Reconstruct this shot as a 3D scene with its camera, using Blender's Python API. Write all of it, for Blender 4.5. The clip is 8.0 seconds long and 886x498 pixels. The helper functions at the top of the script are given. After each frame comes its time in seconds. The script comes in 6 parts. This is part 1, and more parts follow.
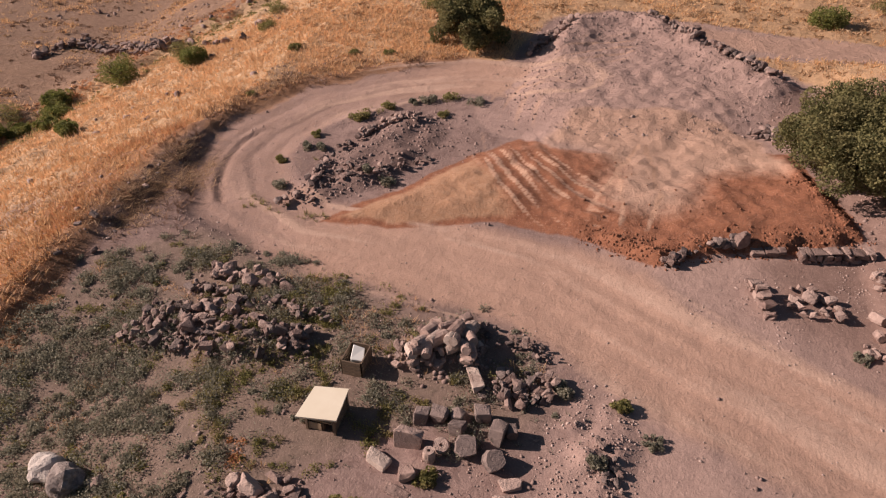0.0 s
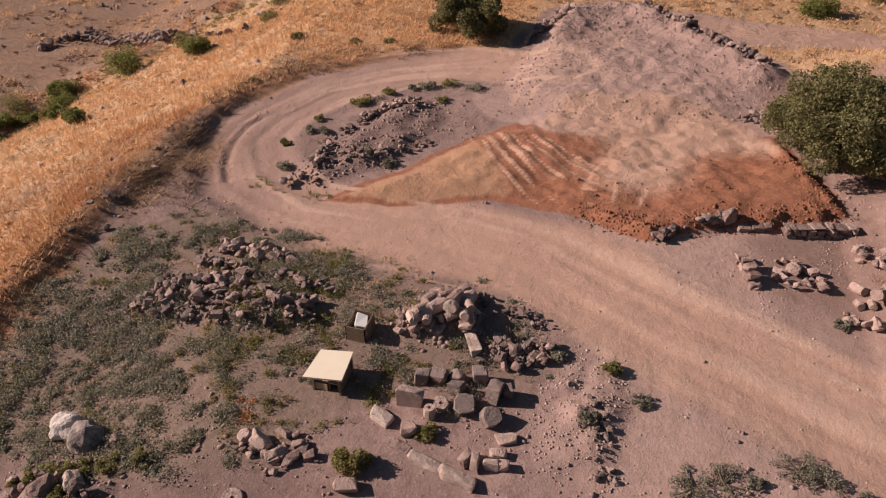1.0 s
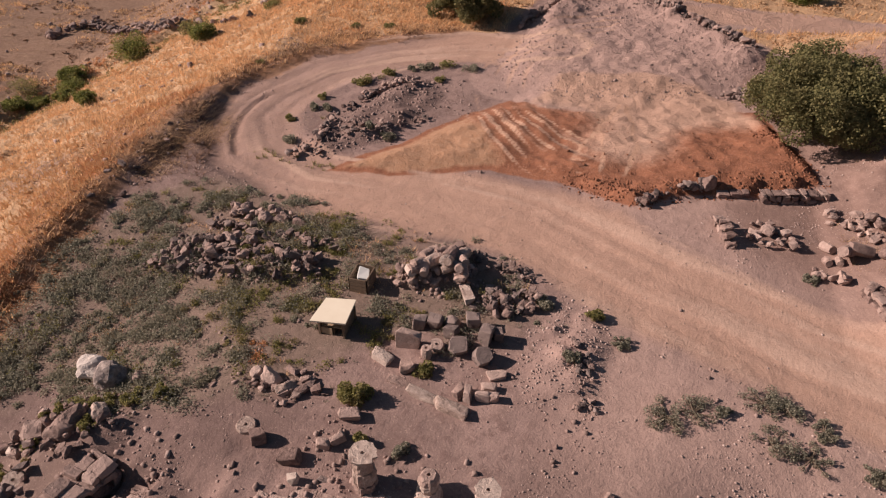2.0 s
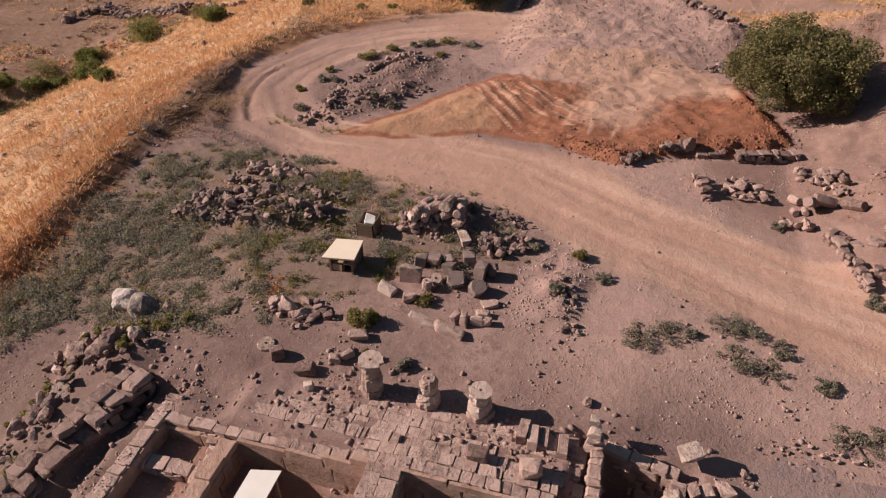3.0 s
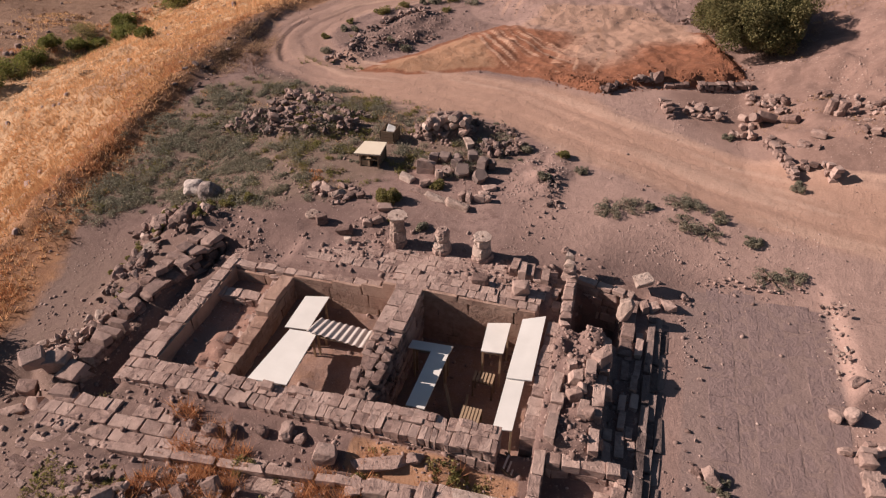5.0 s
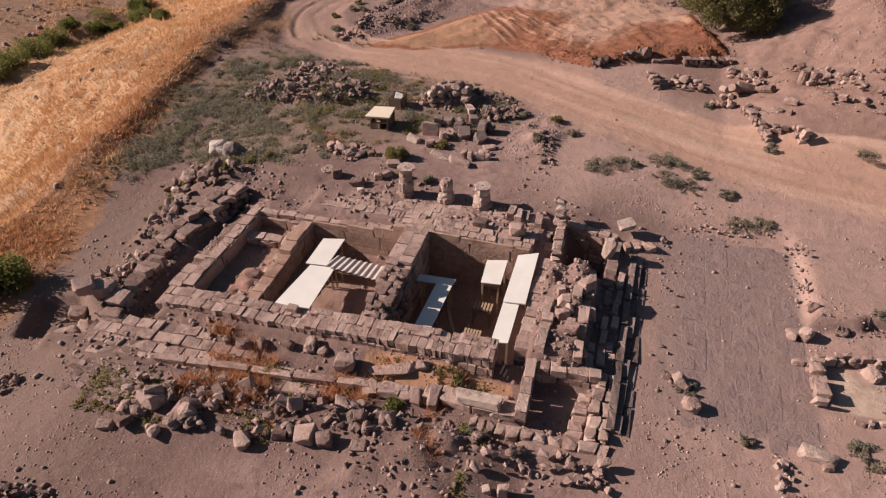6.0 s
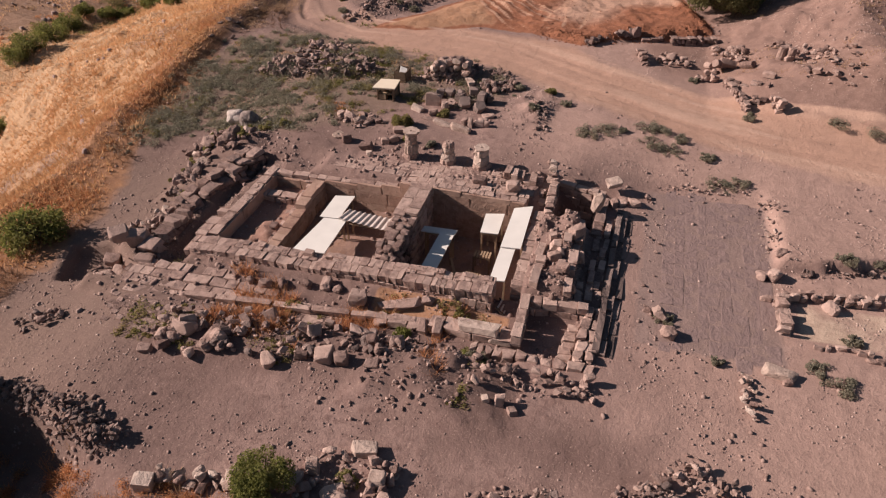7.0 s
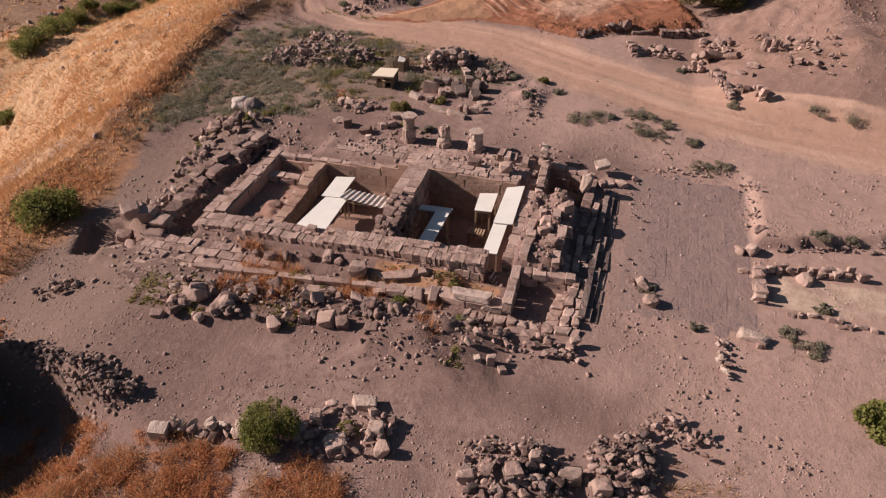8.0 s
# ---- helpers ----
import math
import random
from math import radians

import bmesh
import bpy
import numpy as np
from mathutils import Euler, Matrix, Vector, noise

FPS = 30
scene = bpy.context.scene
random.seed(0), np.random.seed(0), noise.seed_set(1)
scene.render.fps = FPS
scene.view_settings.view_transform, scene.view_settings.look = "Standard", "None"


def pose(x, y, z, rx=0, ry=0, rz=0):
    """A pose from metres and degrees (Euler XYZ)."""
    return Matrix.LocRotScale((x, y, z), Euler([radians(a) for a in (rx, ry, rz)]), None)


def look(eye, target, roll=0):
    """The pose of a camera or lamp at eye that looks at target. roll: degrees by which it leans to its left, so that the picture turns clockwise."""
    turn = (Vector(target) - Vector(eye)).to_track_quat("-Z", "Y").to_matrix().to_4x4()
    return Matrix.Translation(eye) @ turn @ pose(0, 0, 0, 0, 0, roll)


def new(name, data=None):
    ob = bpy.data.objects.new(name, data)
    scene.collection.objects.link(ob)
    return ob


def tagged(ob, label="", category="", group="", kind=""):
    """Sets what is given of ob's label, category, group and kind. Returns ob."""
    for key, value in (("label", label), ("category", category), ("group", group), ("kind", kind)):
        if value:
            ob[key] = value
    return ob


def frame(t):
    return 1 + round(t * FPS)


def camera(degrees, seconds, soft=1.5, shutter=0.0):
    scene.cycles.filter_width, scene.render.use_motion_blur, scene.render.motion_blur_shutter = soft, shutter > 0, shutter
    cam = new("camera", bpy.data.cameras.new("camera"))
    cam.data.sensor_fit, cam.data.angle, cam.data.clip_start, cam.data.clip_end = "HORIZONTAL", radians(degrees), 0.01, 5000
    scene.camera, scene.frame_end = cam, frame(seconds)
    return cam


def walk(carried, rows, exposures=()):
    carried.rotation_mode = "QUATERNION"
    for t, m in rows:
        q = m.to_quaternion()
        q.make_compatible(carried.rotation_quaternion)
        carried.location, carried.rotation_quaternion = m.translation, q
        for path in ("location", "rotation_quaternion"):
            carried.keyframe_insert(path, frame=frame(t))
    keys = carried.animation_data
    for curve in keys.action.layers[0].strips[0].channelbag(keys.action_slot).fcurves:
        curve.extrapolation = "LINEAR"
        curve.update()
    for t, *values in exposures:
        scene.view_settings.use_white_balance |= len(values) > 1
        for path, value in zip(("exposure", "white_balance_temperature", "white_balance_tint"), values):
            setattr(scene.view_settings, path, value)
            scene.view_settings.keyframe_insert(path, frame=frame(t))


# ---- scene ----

# ------------------------------------------------------------------ camera
cam = camera(66.0, 8.0, soft=1.2)
PATH = [
    (0.0, 11.34, 1.198, 19.296, 16.15, -36.1, 0.18),
    (0.5, 11.472, 0.587, 19.251, 16.06, -36.18, 0.19),
    (1.0, 11.769, -0.331, 19.24, 16.01, -36.34, 0.23),
    (1.5, 12.157, -1.45, 19.168, 15.97, -36.4, 0.21),
    (3.0, 13.716, -6.217, 18.987, 16.18, -36.74, 0.17),
    (3.5, 14.22, -8.206, 18.933, 16.18, -36.85, 0.21),
    (4.0, 14.69, -10.3, 18.978, 16.18, -36.96, 0.21),
    (4.5, 15.134, -12.362, 18.978, 16.17, -37.05, 0.15),
    (6.0, 16.521, -18.392, 19.128, 16.29, -37.42, -0.16),
    (6.5, 16.951, -20.191, 19.161, 16.29, -37.5, -0.23),
    (7.0, 17.315, -21.867, 19.155, 16.22, -37.61, -0.31),
    (7.5, 17.65, -23.091, 19.195, 16.12, -37.56, -0.38),
    (8.0, 18.001, -23.815, 19.218, 16.17, -37.51, -0.5),
]
walk(cam, [(t, pose(x, y, z, 90 + pitch, roll, yaw)) for t, x, y, z, yaw, pitch, roll in PATH])

# ------------------------------------------------------------------ light
SUN_ELEV, SUN_TRAVEL = radians(28.5), radians(8.0)  # travel: heading of the light on the plan, from +x towards +y
scene.view_settings.exposure = 0.56
world = bpy.data.worlds.new("world")
scene.world = world
world.use_nodes = True
wn = world.node_tree.nodes
sky = wn.new("ShaderNodeTexSky")
sky.sky_type, sky.sun_disc = "NISHITA", False
sky.sun_elevation, sky.sun_rotation = SUN_ELEV, radians(270) - SUN_TRAVEL
world.node_tree.links.new(sky.outputs[0], wn["Background"].inputs[0])
wn["Background"].inputs[1].default_value = 0.030
sun = new("sun", bpy.data.lights.new("sun", "SUN"))
sun.data.energy, sun.data.angle, sun.data.color = 5.0, radians(0.53), (1.0, 0.80, 0.70)
sun.matrix_basis = look((0, 0, 0), (math.cos(SUN_ELEV) * math.cos(SUN_TRAVEL), math.cos(SUN_ELEV) * math.sin(SUN_TRAVEL), -math.sin(SUN_ELEV)))
sun.location = (-60, 0, 60)

# ------------------------------------------------------------------ materials
def shader(name, rough=0.9):
    m = bpy.data.materials.new(name)
    m.use_nodes = True
    n, l = m.node_tree.nodes, m.node_tree.links
    b = n["Principled BSDF"]
    b.inputs["Roughness"].default_value = rough
    b.inputs["Specular IOR Level"].default_value = 0.25
    return m, n, l, b


def mix(n, l, fac, a, b, blend="MIX"):
    k = n.new("ShaderNodeMix")
    k.data_type, k.blend_type = "RGBA", blend
    for i, v in ((0, fac), (6, a), (7, b)):
        if hasattr(v, "node"):
            l.new(v, k.inputs[i])
        elif i == 0:
            k.inputs[0].default_value = v
        else:
            k.inputs[i].default_value = (*v, 1)
    return k.outputs[2]


def ramp(n, l, src, lo, hi):
    r = n.new("ShaderNodeMapRange")
    l.new(src, r.inputs[0])
    r.inputs[1].default_value, r.inputs[2].default_value = lo, hi
    return r.outputs[0]


def grain(n, l, scale, detail=6.0, rough=0.6):
    c = n.new("ShaderNodeTexCoord")
    t = n.new("ShaderNodeTexNoise")
    t.inputs["Scale"].default_value, t.inputs["Detail"].default_value, t.inputs["Roughness"].default_value = scale, detail, rough
    l.new(c.outputs["Object"], t.inputs["Vector"])
    return t.outputs[0]


def bump(n, l, b, src, strength, dist):
    k = n.new("ShaderNodeBump")
    k.inputs["Strength"].default_value, k.inputs["Distance"].default_value = strength, dist
    l.new(src, k.inputs["Height"])
    l.new(k.outputs[0], b.inputs["Normal"])


def stone_mat(name, dark, mid, pale, scale=3.0, spread=1.0):
    """Weathered stone: blotches, fine pitting and a different tone for every stone."""
    m, n, l, b = shader(name, 0.93)
    info, geo = n.new("ShaderNodeObjectInfo"), n.new("ShaderNodeNewGeometry")
    def spots(k, detail=6.0):
        t = n.new("ShaderNodeTexNoise")
        t.inputs["Scale"].default_value, t.inputs["Detail"].default_value, t.inputs["Roughness"].default_value = k, detail, 0.68
        l.new(geo.outputs["Position"], t.inputs["Vector"])
        return t.outputs[0]
    g1, g2, g3 = spots(scale * 2.6), spots(scale * 9), spots(scale * 0.6, 4)
    base = mix(n, l, ramp(n, l, g1, 0.36, 0.62), dark, mid)
    tone = mix(n, l, ramp(n, l, info.outputs["Random"], 0.1, 1.0), base, pale)
    col = mix(n, l, min(1.0, spread * 0.75), base, tone)
    col = mix(n, l, ramp(n, l, g3, 0.55, 0.7), col, dark)
    col = mix(n, l, ramp(n, l, g2, 0.60, 0.9), col, [0.6 * c for c in dark])
    l.new(col, b.inputs["Base Color"])
    both = n.new("ShaderNodeMath")
    both.operation, both.inputs[1].default_value = "MULTIPLY_ADD", 0.45
    l.new(g2, both.inputs[0])
    l.new(g1, both.inputs[2])
    bump(n, l, b, both.outputs[0], 0.9, 0.10)
    return m


def plain_mat(name, a, b_, scale, rough=0.7, metal=0.0, relief=0.0):
    m, n, l, b = shader(name, rough)
    g = grain(n, l, scale)
    l.new(mix(n, l, ramp(n, l, g, 0.3, 0.7), a, b_), b.inputs["Base Color"])
    b.inputs["Metallic"].default_value = metal
    if relief:
        bump(n, l, b, g, 0.5, relief)
    return m


def leaf_mat(name, a, b_, c, thin=0.35):
    """Leaves, stalks or small stones: every one its own tone; thin ones let some light through."""
    m, n, l, b = shader(name, 0.8)
    geo = n.new("ShaderNodeNewGeometry")
    g = grain(n, l, 0.9, 3)
    col = mix(n, l, geo.outputs["Random Per Island"], a, b_)
    col = mix(n, l, ramp(n, l, g, 0.45, 0.7), col, c)
    l.new(col, b.inputs["Base Color"])
    if thin:
        tr, mx = n.new("ShaderNodeBsdfTranslucent"), n.new("ShaderNodeMixShader")
        l.new(col, tr.inputs["Color"])
        mx.inputs[0].default_value = thin
        l.new(b.outputs[0], mx.inputs[1])
        l.new(tr.outputs[0], mx.inputs[2])
        l.new(mx.outputs[0], n["Material Output"].inputs["Surface"])
    return m


ASHLAR = stone_mat("limestone_ashlar", (0.215, 0.147, 0.13), (0.40, 0.283, 0.246), (0.54, 0.405, 0.355), 1.6)
RUBBLE = stone_mat("rubble_stone", (0.118, 0.078, 0.069), (0.26, 0.176, 0.156), (0.40, 0.292, 0.258), 2.2, 1.2)
PALE = stone_mat("pale_limestone", (0.27, 0.195, 0.168), (0.47, 0.36, 0.310), (0.62, 0.51, 0.452), 2.2)
# dark field stones; the same tone paints shade on the east steps
BASALT = stone_mat("field_stone_and_step_shade", (0.075, 0.058, 0.057), (0.16, 0.118, 0.110), (0.30, 0.23, 0.210), 2.2, 1.2)
WHITISH = stone_mat("whitish_boulder", (0.36, 0.30, 0.275), (0.56, 0.49, 0.455), (0.66, 0.59, 0.55), 1.2)
GREYISH = stone_mat("grey_lichen_boulder", (0.17, 0.135, 0.125), (0.36, 0.30, 0.28), (0.45, 0.385, 0.36), 1.6)
PLASTER = stone_mat("earthy_plaster", (0.26, 0.16, 0.125), (0.41, 0.272, 0.215), (0.46, 0.322, 0.26), 1.2)
PAVING = stone_mat("worn_paving", (0.221, 0.160, 0.154), (0.257, 0.187, 0.177), (0.275, 0.203, 0.191), 0.8, 0.2)
WHITE = plain_mat("white_painted_sheet", (0.80, 0.79, 0.76), (0.70, 0.69, 0.66), 0.8, 0.45)
CREAM = plain_mat("cream_panel", (0.78, 0.70, 0.57), (0.70, 0.61, 0.48), 1.1, 0.6)
GALV = plain_mat("weathered_galvanised", (0.50, 0.45, 0.42), (0.66, 0.60, 0.56), 2.0, 0.5, 0.2)
TIMBER = plain_mat("grey_timber", (0.10, 0.07, 0.05), (0.24, 0.17, 0.12), 6.0, 0.85, 0.0, 0.01)
PINE = plain_mat("weathered_pine", (0.30, 0.21, 0.14), (0.44, 0.33, 0.23), 5.0, 0.85, 0.0, 0.01)
STEEL = plain_mat("dark_steel", (0.06, 0.055, 0.05), (0.12, 0.10, 0.09), 5.0, 0.6, 0.6)
BARK = plain_mat("bark", (0.07, 0.05, 0.035), (0.16, 0.12, 0.09), 6.0, 0.95, 0.0, 0.02)
PEBBLE = leaf_mat("pebbles", (0.17, 0.115, 0.10), (0.36, 0.262, 0.232), (0.26, 0.182, 0.161), 0.0)
GRIT = leaf_mat("pale_grit", (0.24, 0.168, 0.147), (0.50, 0.385, 0.345), (0.34, 0.25, 0.22), 0.0)
CLOD = leaf_mat("red_clods", (0.15, 0.060, 0.034), (0.28, 0.122, 0.07), (0.21, 0.09, 0.05), 0.0)
TWIG = leaf_mat("dead_twigs", (0.11, 0.060, 0.040), (0.33, 0.20, 0.13), (0.20, 0.11, 0.07), 0.2)
STRAW = leaf_mat("dry_stalks", (0.36, 0.22, 0.12), (0.60, 0.43, 0.28), (0.40, 0.25, 0.14))
OAK = leaf_mat("oak_leaves", (0.078, 0.083, 0.034), (0.245, 0.222, 0.10), (0.22, 0.19, 0.09), 0.36)
GREEN = leaf_mat("bright_leaves", (0.10, 0.12, 0.032), (0.27, 0.275, 0.085), (0.27, 0.25, 0.10), 0.45)
SAGE = leaf_mat("sage_scrub", (0.14, 0.137, 0.10), (0.40, 0.375, 0.295), (0.28, 0.25, 0.185), 0.45)
WEED = leaf_mat("weed_leaves", (0.13, 0.13, 0.048), (0.34, 0.305, 0.12), (0.31, 0.245, 0.12), 0.45)
HAY = leaf_mat("dry_grass", (0.44, 0.245, 0.123), (0.79, 0.535, 0.31), (0.64, 0.38, 0.195), 0.45)
FAIR_HAY = leaf_mat("pale_dry_grass", (0.53, 0.315, 0.165), (0.87, 0.60, 0.36), (0.77, 0.48, 0.265), 0.45)
RUST = leaf_mat("russet_weeds", (0.36, 0.15, 0.072), (0.68, 0.37, 0.195), (0.52, 0.26, 0.13), 0.5)

# ------------------------------------------------------------------ terrain
TAB = np.random.RandomState(4).rand(256, 256)


def vnoise(x, y):
    i, j = np.floor(x).astype(int), np.floor(y).astype(int)
    u, v = x - i, y - j
    u, v = u * u * (3 - 2 * u), v * v * (3 - 2 * v)
    a, b = TAB[i % 256, j % 256], TAB[(i + 1) % 256, j % 256]
    c, d = TAB[i % 256, (j + 1) % 256], TAB[(i + 1) % 256, (j + 1) % 256]
    return (a * (1 - u) + b * u) * (1 - v) + (c * (1 - u) + d * u) * v - 0.5


def fbm(x, y, octaves=4):
    t, amp = 0 * x, 1.0
    for k in range(octaves):
        t = t + amp * vnoise(x + 17.3 * k, y - 9.1 * k)
        x, y, amp = x * 2.03, y * 2.03, amp * 0.5
    return t


def step(a, b, v):
    t = np.clip((v - a) / (b - a), 0, 1)
    return t * t * (3 - 2 * t)


def inside(poly, x, y):
    """Signed distance to a closed outline, positive within."""
    d, odd = np.full(np.shape(x), 1e9), np.zeros(np.shape(x), bool)
    for (ax, ay), (bx, by) in zip(poly, poly[1:] + poly[:1]):
        ex, ey = bx - ax, by - ay
        t = np.clip(((x - ax) * ex + (y - ay) * ey) / (ex * ex + ey * ey), 0, 1)
        d = np.minimum(d, np.hypot(x - ax - t * ex, y - ay - t * ey))
        if ey:
            odd ^= ((ay > y) != (by > y)) & (x < ax + (y - ay) * ex / ey)
    return np.where(odd, d, -d)


def along(line, x, y):
    """Distance to an open line of points, and the length walked along it."""
    d, s, run = np.full(np.shape(x), 1e9), 0 * x, 0.0
    for (ax, ay), (bx, by) in zip(line, line[1:]):
        ex, ey = bx - ax, by - ay
        n = math.hypot(ex, ey)
        t = np.clip(((x - ax) * ex + (y - ay) * ey) / n ** 2, 0, 1)
        q = np.hypot(x - ax - t * ex, y - ay - t * ey)
        side = np.sign(ex * (y - ay) - ey * (x - ax))
        s = np.where(q < np.abs(d), run + t * n, s)
        d = np.where(q < np.abs(d), q * np.where(side == 0, 1, side), d)
        run += n
    return d, s


ROAD = [(46, 15.2), (33, 15.8), (26, 16.7), (20.5, 18.4), (15, 20.8), (9, 24.2), (3.5, 25), (-2.5, 25), (-7, 27), (-9.4, 30.5), (-9.3, 34), (-7.5, 38.5), (-3.5, 42.2), (1, 44.5), (7, 45)]
RUT = [(-7.9, 26.5), (-8.9, 28.0), (-9.6, 30.2), (-9.8, 32.3), (-9.5, 33.5)]
FAN = [(4, 25.5), (10, 27.5), (13, 26), (15, 23.5), (21, 20.5), (20, 17.5), (14.5, 17.8), (10, 21), (4, 23)]
RED = [(-2.5, 26), (0.6, 29.8), (3.9, 34.6), (6, 38), (8.5, 40.6), (13, 41.6), (17, 41.6), (19.8, 40.2), (21.2, 35), (22.9, 30.7), (20.3, 29.3), (16.8, 28.4), (13.8, 26.8), (11, 27.5), (6.2, 28.2), (2, 26.6)]
DUMP = [(3.4, 43), (4.2, 49.5), (5.4, 56.5), (9, 59), (12, 58.8), (17.8, 52.4), (21.6, 47), (19.3, 40.4), (14, 38), (8, 37.4), (4.5, 39)]
ISLE = [(-4.9, 26.8), (-4.6, 30), (-3.6, 33), (-2.4, 37.5), (-0.2, 38.6), (1.9, 36), (0.9, 32.5), (0.2, 30), (-2.6, 26.9)]
SCRUB = [(-10.6, 6.5), (-7, 10), (-3, 9.6), (2, 11.6), (5, 14), (10, 16.5), (10.6, 18.4), (8, 20.8), (2.5, 22), (-4, 22.8), (-8, 23), (-10.8, 20.5), (-11.3, 14)]
SPOIL = [(11.2, 18.4), (12.9, 18.8), (13.7, 16.4), (13.1, 13.4), (11, 13.4), (10.5, 16.2)]
RUSSET = [(-0.6, -12.0), (0.9, -11.5), (2.8, -12.6), (4.5, -12.1), (6.3, -11.9), (7.8, -12.4), (9.5, -11.9), (11.5, -12.4), (12.4, -15), (10.0, -18.5), (1.0, -18)]
PIT = [(-5.7, -9.8), (-1, -10.6), (2.4, -11.4), (5.0, -12.6), (8.2, -12.9), (9.6, -14.5), (9, -19), (-5.8, -20)]
HEAP_A = [(-6.9, 16.2), (-6.3, 18.6), (-4, 19.1), (0.8, 18.6), (1.5, 17.2), (-1.3, 16.5), (-5, 16.4)]
HEAP_B = [(4.6, 17.6), (4.4, 19.3), (5.6, 20.7), (7, 20.8), (8, 18.3), (6.2, 17.7)]
HEAP_S = [(15.0, -9.9), (17, -9.0), (18.4, -9.6), (18.6, -11.5), (15.2, -12)]
HEAP_T = [(18.9, -8.7), (20.6, -7.5), (21.4, -8.8), (20.8, -10.9), (19.0, -10.6)]
HEAP_W = [(-4.6, -9.7), (-1.6, -10.0), (0.6, -10.0), (3.0, -10.9), (2.4, -11.8), (-0.5, -11.1), (-2.5, -10.6)]


def box(x, y, x0, x1, y0, y1, soft=0.12):
    d = np.minimum(np.minimum(x - x0, x1 - x), np.minimum(y - y0, y1 - y))
    return step(-soft, soft, d)


def gully(x, y):
    """Metres beyond the bottom of the gully, to the west."""
    return -36.9 - x - 0.3 * (43 - y)


def land(x, y):
    """The lie of the land, before anything was dug or built."""
    z = -0.15 + 0.72 * step(5.5, 9, y) * (1 - step(14.0, 20.5, x) * (1 - step(11, 15, y))) + 0.3 * step(9, 18, y) * (1 - 0.9 * step(15, 24, x))
    z = z + 0.025 * np.maximum(0, np.minimum(y, 90) - 25) - 1.1 * step(1, -8, x) * (1 - step(9, 24, y)) - 0.5 * step(4, -10, x) * step(-5, -13, y)
    # the slope falls away to a gully in the west and runs on level beyond it
    bank = np.maximum(0, -13 - x)
    z = z - (0.33 + 0.25 * step(25, 14, y)) * np.minimum(bank, 25 + 0.3 * (y - 40) * step(20, 30, y)) + 0.03 * np.maximum(0, gully(x, y)) * step(20, 34, y)
    z = z + 0.35 * step(-11.3, -12.6, x) * step(4, 12, y) * step(40, 30, y)
    z = z + 0.8 * step(0.5, 3.0, gully(x, y) + 2.0 * vnoise(x * 0.3, y * 0.3)) * step(30, 40, y)
    # rising ground in the north-east
    z = z + (0.36 * np.clip(x - 22.3, 0, 9) * step(16.8, 23.0, y) + 0.5 * step(28, 33, y) * step(18, 21.5, x) + 0.9 * fbm(x * 0.35 + 3, y * 0.35, 4) * step(22, 25, x) * step(19, 23, y)) * step(56, 46, y)
    return z


